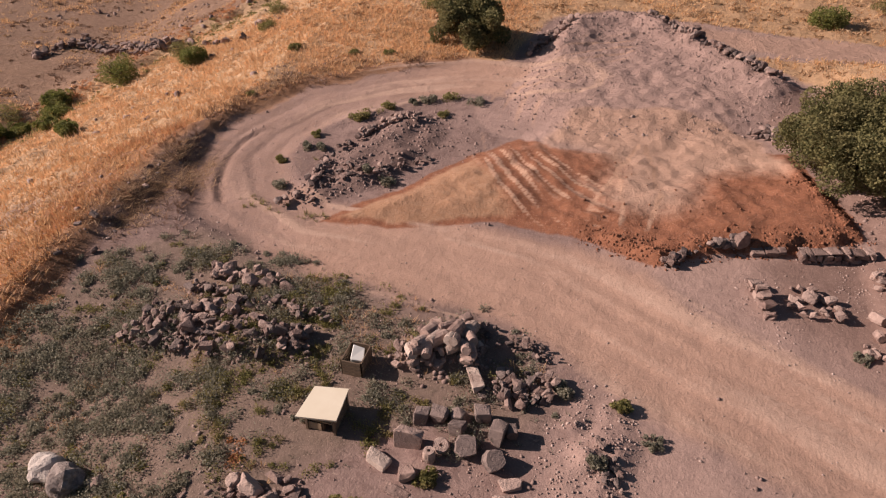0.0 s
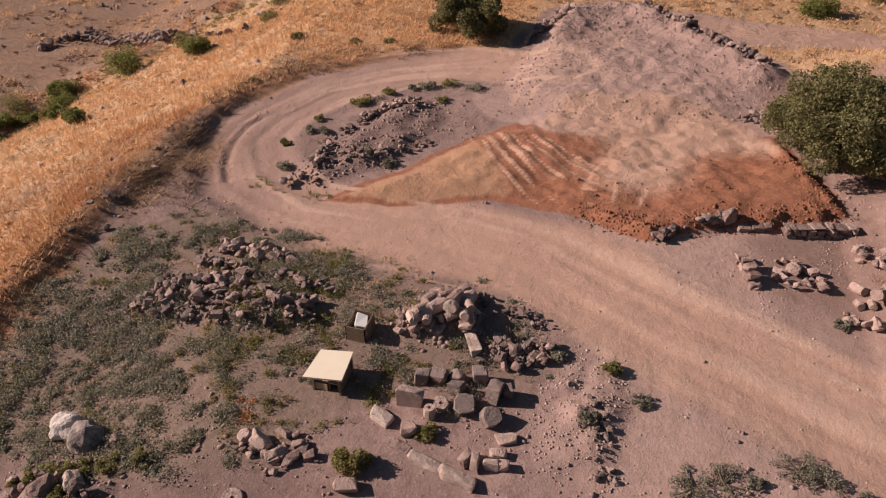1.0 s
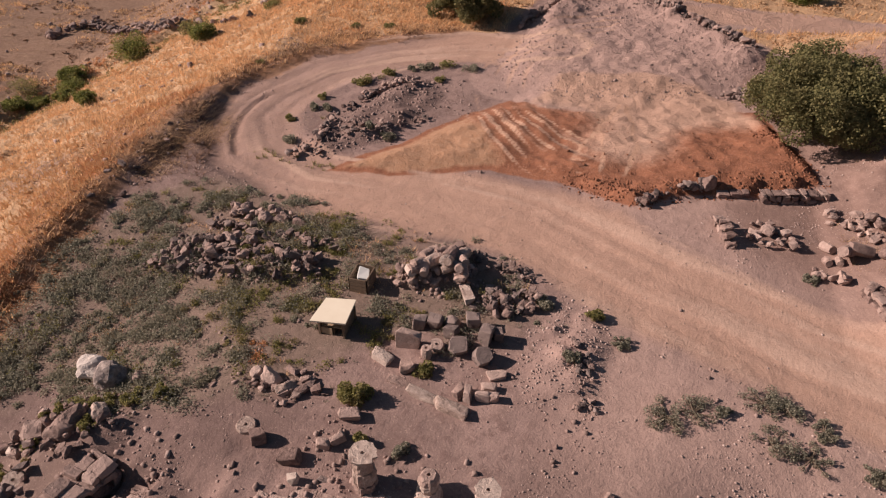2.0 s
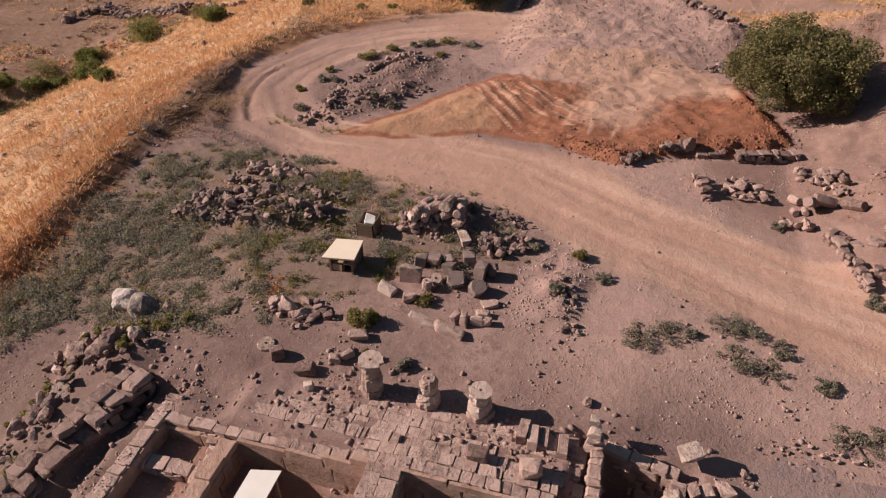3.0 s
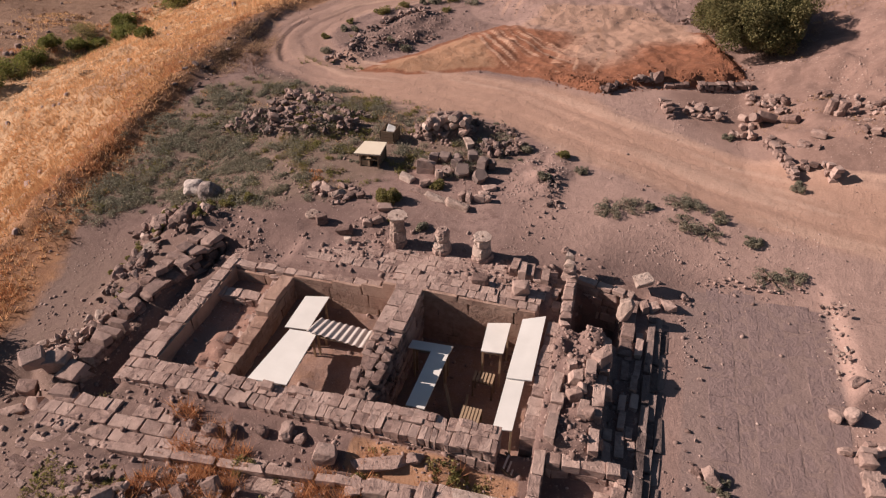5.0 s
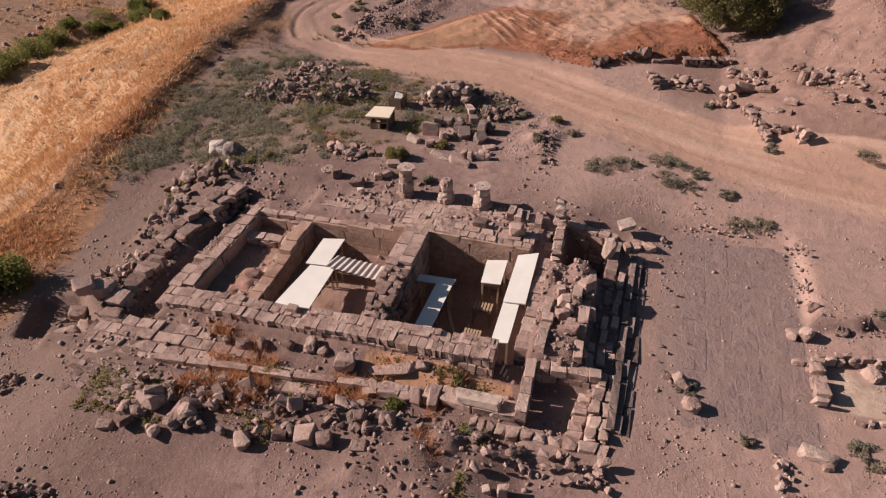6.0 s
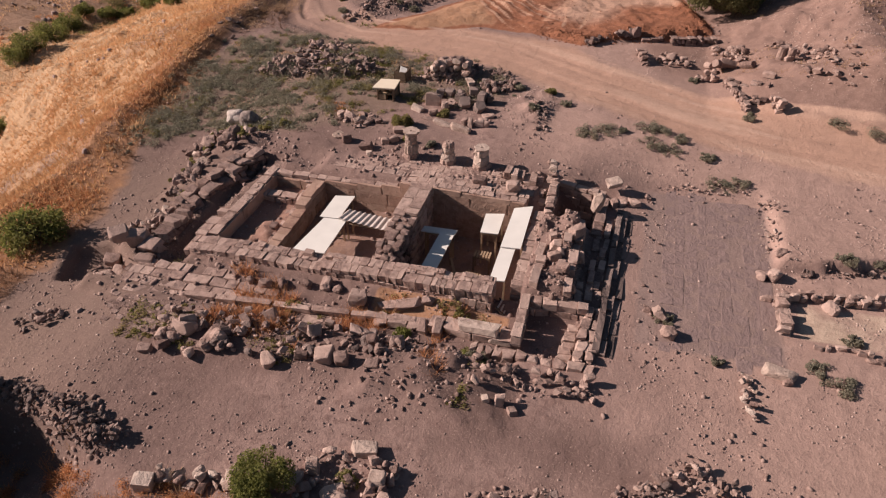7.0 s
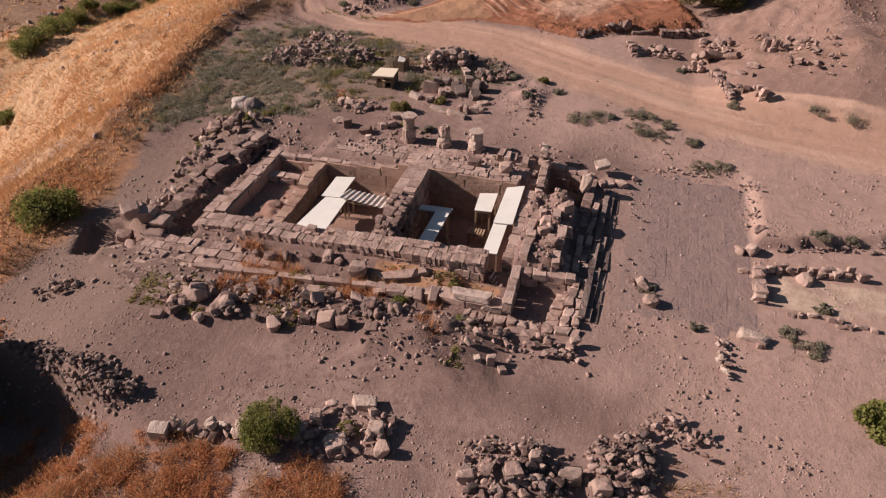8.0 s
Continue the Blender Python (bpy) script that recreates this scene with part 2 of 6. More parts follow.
def height(x, y):
    """The finished ground, with heaps, ruts, fill and diggings."""
    x, y = np.asarray(x, float), np.asarray(y, float)
    z = land(x, y)
    built = box(x, y, -3.5, 19.4, -4.4, 9.4, 0.6)
    rough = 0.30 * fbm(x * 0.16, y * 0.16, 4) + 0.10 * fbm(x * 0.9 + 40, y * 0.9, 3)
    far = step(-14, -30, x) + step(48, 70, y)
    z = z + rough * (0.35 + 1.6 * np.clip(far, 0, 1)) * (1 - built)
    d, s = along(ROAD, x, y)
    on = step(3.2, 2.0, np.abs(d))
    z = z - on * (0.08 + 0.04 * np.exp(-((np.abs(d) - 0.85) / 0.3) ** 2))
    z = z + 0.07 * step(4.5, 2.5, np.abs(d)) * fbm(d * 1.7 + 30, s * 0.12, 3)
    z = z + 0.07 * np.exp(-((np.abs(d) - 3.0) / 0.5) ** 2) * step(10, -4, x)
    q, _ = along(RUT, x, y)
    z = z - 0.14 * np.exp(-(q / 0.15) ** 2) + 0.05 * np.exp(-((q - 0.35) / 0.2) ** 2)
    # clumpy turf of the grassy slope
    turf = step(-11, -14, x) * step(-8, 0, y)
    z = z + turf * (0.35 * np.abs(fbm(x * 0.5 + 7, y * 0.7, 3)) + 0.22 * fbm(x * 1.5, y * 1.9, 2))
    e = inside(RED, x, y)
    arc = np.hypot(x - 16.3, y - 40.5)
    tyre = step(14.6, 14.0, arc) * step(9.0, 10.5, arc) * step(12.5, 10.5, x)
    soil = step(0, 1.7, e) * (0.32 + 0.30 * step(9, 20, x) * step(36, 30, y) + 0.25 * fbm(x * 0.5, y * 0.5) + 0.14 * fbm(x * 1.7, y * 1.7, 3) + 0.045 * np.sin(arc * 7.2 + 3.0 * fbm(x * 0.25, y * 0.25)) * tyre)
    soil = soil + (0.22 + 0.5 * fbm(x * 1.1, y * 1.1, 3)) * np.exp(-((e - 0.55) / 0.45) ** 2) * step(9, 12, x) * step(39, 36, y)
    e = inside(DUMP, x, y)
    tip = step(0, 3.0, e) * (0.55 + 0.20 * fbm(x * 0.5, y * 0.5) + 0.07 * fbm(0.8 * x - 0.6 * y, 0.2 * (0.6 * x + 0.8 * y)) + 0.14 * fbm(x * 1.6, y * 1.6, 3)) + (0.75 + 0.5 * fbm(x * 0.8, y * 0.8, 3)) * np.exp(-((e - 1.6) / 1.3) ** 2) * step(46, 51, y + 0.35 * x - 3)
    z = z + np.maximum(soil, tip)
    e = inside(ISLE, x, y)
    z = z + step(0, 1.5, e) * (0.28 + 0.35 * fbm(x * 0.7, y * 0.7))
    e = inside(SPOIL, x, y)
    z = z + step(-0.2, 1.3, e) * (0.22 + 0.35 * fbm(x * 1.6, y * 1.6))
    for poly, h, w in ((HEAP_A, 0.36, 0.8), (HEAP_B, 0.55, 1.0), (HEAP_S, 0.4, 1.0), (HEAP_T, 0.4, 0.8), (HEAP_W, 0.35, 0.5)):
        z = z + step(-0.2, w, inside(poly, x, y)) * h
    e = inside(PIT, x, y)
    # high bank west of view, added so that its shadow falls across the hollow
    ragged = 1.3 * fbm(x * 0.55 + 12, y * 0.55, 3)
    z = z - step(-0.1, 1.0, e) * (2.6 - 1.9 * step(-2, 3, x)) + (3.3 + 1.5 * step(-11.5, -14.5, y) + 0.8 * fbm(x * 0.6, y * 0.6, 3)) * box(x + ragged, y + ragged, -16, -6.2, -27, -10.0, 0.7)
    z = z + 0.42 * step(0.0, 0.35, y - 4.95 - 0.27 * (x - 25.3) + 0.5 * fbm(x * 1.3, y * 1.3, 3)) * step(24.7, 25.5, x) * step(13, 8.5, y) * step(40, 33, x)
    # low bank of earth south of the lower terrace
    z = z + 0.30 * box(x, y, 2.0, 14.6, -6.6, -4.2, 0.9) + (0.25 + 0.4 * fbm(x * 1.1, y * 1.1, 3)) * box(x, y, 9.8, 13.6, -6.9, -3.8, 0.8)
    # fill, floors and diggings of the ruin
    def lay(z, level, x0, x1, y0, y1, soft=0.14, lump=0.0):
        k = box(x, y, x0, x1, y0, y1, soft)
        return z * (1 - k) + k * (level + lump * fbm(x * 1.5, y * 1.5, 3))
    z = lay(z, land(x, y), 19.6, 25.2, -1.6, 10.0, 0.5, 0.03)
    z = z + 0.45 * box(x, y, -5.2, -2.2, 3.4, 9.0, 0.8)
    z = lay(z, -0.40, -4.6, 15.0, -4.1, -0.6, 0.3, 0.07)
    z = z + (0.12 + 0.025 * np.clip(x, 0, 12) + 0.12 * fbm(x * 1.3, y * 1.3, 3)) * box(x, y, 0.2, 12.4, -2.1, -0.6, 0.45)
    z = lay(z, 0.5, 2.0, 14.4, 6.4, 9.3, 0.35, 0.12)
    z = lay(z, 0.2, -1.3, 2.2, 6.4, 8.0, 0.35, 0.2)
    z = lay(z, 0.05 - 0.12 * step(16.6, 17.6, x), 14.0, 17.9, -0.4, 9.0, 0.2, 0.1)
    z = lay(z, 0.62 + 0.22 * step(2.0, 4.0, y), 14.3, 16.45, -0.2, 5.2, 0.35, 0.45)
    z = z + (0.16 + 0.18 * step(2.4, 4.6, y)) * np.exp(-((x - 15.95) / 0.5) ** 2) * step(-0.4, 0.4, y) * step(6.2, 5.2, y)
    z = lay(z, -0.25, -2.2, 0.0, -0.5, 7.4, 0.2, 0.25)
    z = lay(z, -0.75, -2.2, -1.35, -2.0, 7.4, 0.3, 0.2)
    z = lay(z, -0.72, -0.35, 2.3, -0.35, 6.1, 0.1, 0.12)
    z = z + (0.25 + 0.3 * fbm(x * 2.4, y * 2.4, 3)) * box(x, y, 0.9, 2.2, 0.3, 2.6, 0.3)
    z = lay(z, -1.25, 2.3, 8.3, -0.35, 6.1, 0.1, 0.15)
    z = lay(z, -2.0, 3.6, 7.4, 3.7, 5.6, 0.15, 0.1)
    z = lay(z, -1.95, 8.3, 14.4, -0.35, 6.1, 0.1, 0.12)
    z = lay(z, -0.58, 14.9, 17.2, -3.2, -0.6, 0.12, 0.05)
    z = lay(z, -2.6, 15.0, 16.8, 5.6, 8.4, 0.2, 0.1)
    tri = step(-0.15, 0.15, inside([(-6.3, -3.7), (-7.3, -1.3), (-5.4, -1.0), (-3.0, -2.6), (-3.2, -3.3)], x, y))
    z = z * (1 - tri) + tri * -1.75
    z = lay(z, -0.95, -1.9, -1.0, -2.6, 0.5, 0.2, 0.15)
    return z


def mesh_of(name, verts, faces, mats, smooth=False):
    me = bpy.data.meshes.new(name)
    verts, faces = np.asarray(verts, np.float32), np.asarray(faces, np.int32)
    k = faces.shape[1]
    me.vertices.add(len(verts))
    me.vertices.foreach_set("co", verts.ravel())
    me.loops.add(faces.size)
    me.loops.foreach_set("vertex_index", faces.ravel())
    me.polygons.add(len(faces))
    me.polygons.foreach_set("loop_start", np.arange(0, faces.size, k, dtype=np.int32))
    me.polygons.foreach_set("loop_total", np.full(len(faces), k, np.int32))
    if smooth:
        me.polygons.foreach_set("use_smooth", np.ones(len(faces), bool))
    for m in mats:
        me.materials.append(m)
    me.update(calc_edges=True)
    return me


def spaced(lo, hi, fine, reach):
    mid = np.arange(lo, hi + fine / 2, fine)
    out, st = [], fine
    p = 0.0
    while p < reach:
        st *= 1.12
        p += st
        out.append(p)
    out = np.array(out)
    return np.concatenate([lo - out[::-1], mid, hi + out])


def ground_mat():
    m, n, l, b = shader("bare_ground", 0.97)
    def attr(k):
        a = n.new("ShaderNodeAttribute")
        a.attribute_name = k
        return a.outputs["Fac"]
    big, mid, fine = grain(n, l, 0.35, 5), grain(n, l, 2.2, 6, 0.65), grain(n, l, 14.0, 5, 0.7)
    def zone(col, key, a, b_, soft=0.14):
        add = n.new("ShaderNodeMath")
        add.operation = "MULTIPLY_ADD"
        l.new(mid, add.inputs[0])
        add.inputs[1].default_value = 0.5
        l.new(attr(key), add.inputs[2])
        new_col = mix(n, l, ramp(n, l, mid, 0.3, 0.7), a, b_)
        return mix(n, l, ramp(n, l, add.outputs[0], 0.75 - soft, 0.75 + soft), col, new_col)
    speck = grain(n, l, 32.0, 3, 0.7)
    col = mix(n, l, ramp(n, l, big, 0.35, 0.65), (0.215, 0.147, 0.131), (0.312, 0.215, 0.192))
    col = mix(n, l, ramp(n, l, mid, 0.48, 0.68), col, (0.183, 0.118, 0.106))
    col = zone(col, "pale", (0.33, 0.224, 0.193), (0.40, 0.276, 0.238), 0.3)
    col = zone(col, "dark", (0.142, 0.094, 0.084), (0.208, 0.140, 0.126), 0.3)
    col = zone(col, "scrub", (0.225, 0.158, 0.13), (0.165, 0.12, 0.096), 0.3)
    col = zone(col, "hay", (0.37, 0.225, 0.13), (0.52, 0.34, 0.20), 0.25)
    col = zone(col, "fair", (0.40, 0.258, 0.155), (0.56, 0.38, 0.235), 0.3)
    col = zone(col, "bleached", (0.20, 0.12, 0.082), (0.31, 0.20, 0.14), 0.3)
    col = zone(col, "umber", (0.195, 0.124, 0.104), (0.275, 0.182, 0.155), 0.3)
    col = zone(col, "russet", (0.23, 0.118, 0.068), (0.34, 0.185, 0.10), 0.25)
    col = zone(col, "road", (0.39, 0.246, 0.188), (0.44, 0.284, 0.220), 0.34)
    col = zone(col, "red", (0.20, 0.080, 0.046), (0.325, 0.140, 0.080), 0.12)
    col = zone(col, "gravel", (0.315, 0.212, 0.186), (0.395, 0.272, 0.238), 0.2)
    col = zone(col, "dust", (0.42, 0.265, 0.198), (0.47, 0.305, 0.232), 0.3)
    col = zone(col, "plaza", (0.238, 0.172, 0.158), (0.27, 0.197, 0.18), 0.15)
    col = zone(col, "mortar", (0.40, 0.295, 0.235), (0.55, 0.43, 0.345), 0.2)
    col = zone(col, "streak", (0.45, 0.30, 0.235), (0.49, 0.335, 0.265), 0.25)
    col = zone(col, "floor", (0.27, 0.165, 0.135), (0.36, 0.22, 0.175), 0.2)
    col = zone(col, "ochre", (0.35, 0.19, 0.112), (0.40, 0.24, 0.155), 0.2)
    col = zone(col, "tracks", (0.46, 0.275, 0.19), (0.51, 0.325, 0.235), 0.16)
    col = mix(n, l, ramp(n, l, fine, 0.54, 0.84), col, (0.16, 0.104, 0.088))
    col = mix(n, l, ramp(n, l, speck, 0.60, 0.80), col, (0.15, 0.098, 0.08))
    k = mix(n, l, ramp(n, l, fine, 0.42, 0.22), col, (0.50, 0.37, 0.30))
    l.new(k, b.inputs["Base Color"])
    both = n.new("ShaderNodeMath")
    both.operation = "ADD"
    l.new(mid, both.inputs[0])
    half = n.new("ShaderNodeMath")
    half.operation = "MULTIPLY"
    half.inputs[1].default_value = 0.35
    l.new(fine, half.inputs[0])
    l.new(half.outputs[0], both.inputs[1])
    more = n.new("ShaderNodeMath")
    more.operation = "MULTIPLY_ADD"
    l.new(attr("coarse"), more.inputs[0])
    more.inputs[1].default_value = 2.2
    more.inputs[2].default_value = 1.0
    tall = n.new("ShaderNodeMath")
    tall.operation = "MULTIPLY"
    l.new(both.outputs[0], tall.inputs[0])
    l.new(more.outputs[0], tall.inputs[1])
    bump(n, l, b, tall.outputs[0], 0.7, 0.09)
    return m


XS, YS = spaced(-32.0, 30.0, 0.19, 500), spaced(-14.5, 58.0, 0.19, 500)
GX, GY = np.meshgrid(XS, YS)
nx, ny = len(XS), len(YS)
idx = np.arange(nx * ny).reshape(ny, nx)
quads = np.stack([idx[:-1, :-1], idx[:-1, 1:], idx[1:, 1:], idx[1:, :-1]], -1).reshape(-1, 4)
fx, fy = GX.ravel(), GY.ravel()
fz = height(fx, fy)
GZ = fz.reshape(ny, nx)
ground_me = mesh_of("ground", np.stack([fx, fy, fz], 1), quads, [ground_mat()], True)


def at(x, y):
    """Height of the ground sheet."""
    i, j = min(max(int(np.searchsorted(XS, x)) - 1, 0), nx - 2), min(max(int(np.searchsorted(YS, y)) - 1, 0), ny - 2)
    u, v = (x - XS[i]) / (XS[i + 1] - XS[i]), (y - YS[j]) / (YS[j + 1] - YS[j])
    return float((GZ[j, i] * (1 - u) + GZ[j, i + 1] * u) * (1 - v) + (GZ[j + 1, i] * (1 - u) + GZ[j + 1, i + 1] * u) * v)



def hay_line(y):
    """Eastern edge of the dry grass."""
    return np.interp(y, (-8, -3, 2, 7, 12, 18, 23, 27, 32, 45), (-8.6, -8.4, -9.0, -10.4, -11.3, -11.9, -12.8, -14.0, -14.0, -13.1))


def hay_cover(x, y):
    """The grassy slope west and north-west of the track."""
    wb = 1.6 * fbm(x * 0.3, y * 0.3, 4)
    bank = step(0.6, -0.8, x - (hay_line(y) + 0.7 * wb)) * step(-10, -7, y)
    verge = step(2.9, 4.2, along(ROAD, x, y)[0] + 0.6 * wb) * step(33, 35.5, y) * step(4, 1, x)
    return np.maximum(bank, verge)


wob = 1.6 * fbm(fx * 0.3, fy * 0.3, 4)
rd, rs = along(ROAD, fx, fy)
red, dump, isle = inside(RED, fx, fy), inside(DUMP, fx, fy), inside(ISLE, fx, fy)
hay_edge = hay_line(fy) + 0.7 * wob
arc = np.hypot(fx - 16.3, fy - 40.5)
rut, _ = along(RUT, fx, fy)
stalks = np.hypot((fx + 11.8) / 1.9, (fy - 26.6) / 4.2)
tracks = 0 * fx
for r_ in (14.2, 13.5, 12.75, 12.0, 11.3, 10.6, 9.9):
    tracks = np.maximum(tracks, np.exp(-((arc - r_ + 0.25 * wob + 0.05 * (r_ - 12) * (fy - 31)) / 0.15) ** 2) * step(3.6, 4.6, fx) * step(12.6, 10.0, fx) * np.clip(0.95 + 0.5 * fbm(fx * 0.5, fy * 0.5, 3), 0.4, 1))
for line in ([(10.2, 28.2), (10.6, 31), (12.2, 37)], [(11.9, 28.0), (11.9, 31), (11.0, 36.5)], [(13.0, 28.5), (13.6, 32), (12.6, 37)]):
    tracks = np.maximum(tracks, 0.72 * np.exp(-((along(line, fx, fy)[0] + 0.3 * wob) / 0.2) ** 2) * step(27.6, 29.5, fy))
dry = hay_cover(fx, fy)
masks = {
    "tracks": tracks * step(-0.2, 0.8, red) * np.clip(1.0 + wob, 0.3, 1),
    "coarse": np.clip(step(-11.5, -13.5, fx + wob) * step(-6, 2, fy) + step(46, 50, fy + 0.2 * fx) + 0.5 * step(0, 2, dump) + 0.4 * step(0, 1, red), 0, 1),
    "pale": np.maximum(0.75 * step(12, 25, fx + 1.5 * wob), 0.75 * step(8.5, 14, fx + 1.5 * wob) * step(8.5, 12, fy + wob)),
    "dark": np.clip(0.9 * np.exp(-(rut / 0.22) ** 2) * (rs < 60) + 0.75 * step(1.15, 0.7, stalks + 0.3 * wob) + 0.95 * step(10, 0, fx + 2 * wob) * step(-4, -7, fy) + 0.7 * step(-0.3, 0.8, isle) + 0.45 * step(-3, -7, fx) * step(24, 30, fy) * step(40, 34, fy) + 0.8 * box(fx, fy, 0.5, 15.5, -6.8, -1.0, 1.0) + 1.0 * box(fx, fy, -8, -1, -6, 10, 1.5) + 0.8 * np.exp(-((fy - 4.95 - 0.27 * (fx - 25.3)) / 0.3) ** 2) * step(25, 25.6, fx) + 0.9 * step(7, -3, fx + wob) * step(18, 6, fy) + 0.7 * (step(-0.8, 0.3, inside(HEAP_S, fx, fy)) + step(-0.6, 0.3, inside(HEAP_T, fx, fy))) + 0.6 * step(-0.5, 0.5, inside(HEAP_W, fx, fy)) + 0.5 * box(fx, fy, 14, 18, -1, 9, 0.6) + 0.35 * box(fx, fy, -2, 14, 8.5, 12.5, 1.0) + 0.75 * box(fx, fy, 13.2, 20.5, -8.6, -6.0, 1.2) + 0.8 * step(1.9, 0.7, np.abs(rd - 3.4 + wob)) * step(20, 25, fy) * step(0, -4, fx), 0, 1) + 0.3 * wob,
    "road": np.maximum(0.8 * step(3.0, 1.6, np.abs(fy - 56 + 0.1 * (fx - 22)) + 6 * step(14, 10, fx) + wob), np.maximum(step(3.6, 1.9, np.abs(rd) + wob * 0.6) * (0.45 + 0.55 * step(-6, 2, fx)), step(-1.2, 1.0, inside(FAN, fx, fy) + wob * 0.8))),
    "red": step(-0.5, 0.5, red + wob * 0.4),
    "gravel": np.clip(step(-0.3, 0.7, dump + wob * 0.6 + 2.4 * step(42, 40, fy)) + 0.45 * step(-0.4, 1.2, inside(SPOIL, fx, fy)), 0, 1),
    "dust": np.clip(step(-1, 3, dump + 0.3 * wob) * 0.26 * step(53, 43, fy)
                    + 0.75 * np.clip(np.sin(arc * 6.2 + 0.9 * wob), 0, 1) ** 2 * step(14.6, 14.1, arc) * step(9.0, 11.0, arc) * step(12.5, 10.0, fx) * (0.75 + wob)
                    + 0.75 * np.exp(-((np.abs(rd + 0.3 * wob) - 0.9) / 0.3) ** 2) * (0.55 + 0.5 * wob) * step(-8, 2, fx)
                    + step(0, 1.5, red + wob) * 0.95 * (step(4.5, 1.5, fx) + np.exp(-((fx - 13.2 - 0.2 * (fy - 33)) / 2.6) ** 2) * step(28.5, 32, fy) + 0.9 * step(34, 37.5, fy)), 0, 1),
    "hay": np.maximum(dry * np.clip(0.85 + 0.7 * fbm(fx * 0.16 + 5, fy * 0.16, 4), 0.3, 1), step(44.5, 48.5, fy + 0.2 * fx + wob) * step(-0.5, -2.5, dump) * step(2.2, 3.6, np.abs(fy - 56 + 0.1 * (fx - 22)) + 6 * step(14, 10, fx))),
    "fair": dry * step(24, 36, fy - 0.7 * (fx + 14) + 2 * wob) * 0.95,
    "bleached": step(1, 5, gully(fx, fy) + wob) * step(20, 34, fy) * 0.95,
    "umber": 0.85 * step(15.0, 20.5, fy - 0.1 * (fx - 24) + 1.5 * wob) * step(18, 26, fx + 0.6 * (fy - 20) + 2 * wob) * step(50, 44, fy) * step(0.3, -0.6, red),
    "mortar": box(fx, fy, 25.7, 33, 0.7, 3.0, 0.25) * (0.8 + 0.5 * wob),
    "streak": np.clip(step(4.5, 2.5, np.abs(rd)) * (0.1 + 1.7 * fbm(rd * 1.7 + 30, rs * 0.12, 3)), 0, 1) * step(-11, -5, fx),
    "russet": np.maximum(step(1.6, 0.0, fx - hay_edge) * step(-6.5, -1.5, fx - hay_edge + wob) * step(-9, -5, fy) * step(40, 30, fy), 0.9 * step(1.3, 0.5, np.abs(rd - 3.2 + wob)) * step(30, 34, fy) * step(2, -2, fx)),
    "scrub": np.maximum(step(-1.5, 1.0, inside(SCRUB, fx, fy) + wob) * 0.85, 0.5 * step(6, -4, fx + wob) * step(12, 4, fy)),
    "plaza": box(fx, fy, 19.3, 25.0, -1.4, 10.0, 0.5) * (0.9 + 0.25 * wob),
    "ochre": np.clip(0.9 * step(0.0, 0.8, red + 0.4 * wob) * step(8.2, 5.2, fx + 0.5 * (fy - 29) + wob) + box(fx, fy, 8.6, 14.3, -2.4, -1.2, 0.2) + box(fx, fy, 2.9, 14.1, -0.2, 6, 0.2) * 0.4, 0, 1),
    "floor": 0.95 * box(fx, fy, -0.3, 2.3, -0.2, 6, 0.2),
}
for key, value in masks.items():
    ground_me.attributes.new(key, "FLOAT", "POINT").data.foreach_set("value", value.astype(np.float32))
ground = tagged(new("ground", ground_me), "dusty pinkish-brown earth with a graded dirt track", "ground", kind="structure")

# ------------------------------------------------------------------ building kit
RNG = random.Random(11)


def part(name, bm, material, parent=None, label=""):
    me = bpy.data.meshes.new(name)
    bm.to_mesh(me)
    bm.free()
    me.materials.append(material)
    ob = new(name, me)
    ob.parent = parent
    if label:
        ob["label"] = label
    return ob


def thing(name, x, y, z, label, category, group="", kind=""):
    ob = new(name)
    ob.empty_display_size = 0.2
    ob.location = (x, y, z)
    return tagged(ob, label, category, group, kind)


def rock_mesh(seed, mat, points=13):
    """An angular broken stone of about unit size: the hull of a few points on a lumpy box."""
    r = random.Random(seed)
    bm = bmesh.new()
    for _ in range(points):
        v = Vector((r.uniform(-1, 1), r.uniform(-1, 1), r.uniform(-1, 1)))
        v = v / max(abs(c) for c in v) * r.uniform(0.62, 1.0)
        v = v.lerp(v.normalized(), r.uniform(0.2, 0.7))
        bm.verts.new(v * 0.52)
    hull = bmesh.ops.convex_hull(bm, input=list(bm.verts))
    bmesh.ops.delete(bm, geom=list({g for g in hull["geom_interior"] + hull["geom_unused"] if isinstance(g, bmesh.types.BMVert)}), context="VERTS")
    me = bpy.data.meshes.new("rock")
    bm.to_mesh(me)
    bm.free()
    me.materials.append(mat)
    return me


def ashlar_mesh(seed, mat, chip=0.2, edge=0.045, wear=0.026):
    """A squared block of unit size with worn, chipped edges."""
    r = random.Random(seed)
    bm = bmesh.new()
    bmesh.ops.create_cube(bm, size=1.0)
    for v in bm.verts:
        v.co += Vector((r.uniform(-1, 1), r.uniform(-1, 1), r.uniform(-1, 1))) * wear * 1.3
    for v in r.sample(list(bm.verts), 4):
        v.co *= 1 - r.uniform(0, chip)
    bmesh.ops.bevel(bm, geom=list(bm.edges), offset=edge, segments=1, affect="EDGES")
    for v in bm.verts:
        v.co += Vector((r.uniform(-1, 1), r.uniform(-1, 1), r.uniform(-1, 1))) * wear
    me = bpy.data.meshes.new("block")
    bm.to_mesh(me)
    bm.free()
    me.materials.append(mat)
    return me


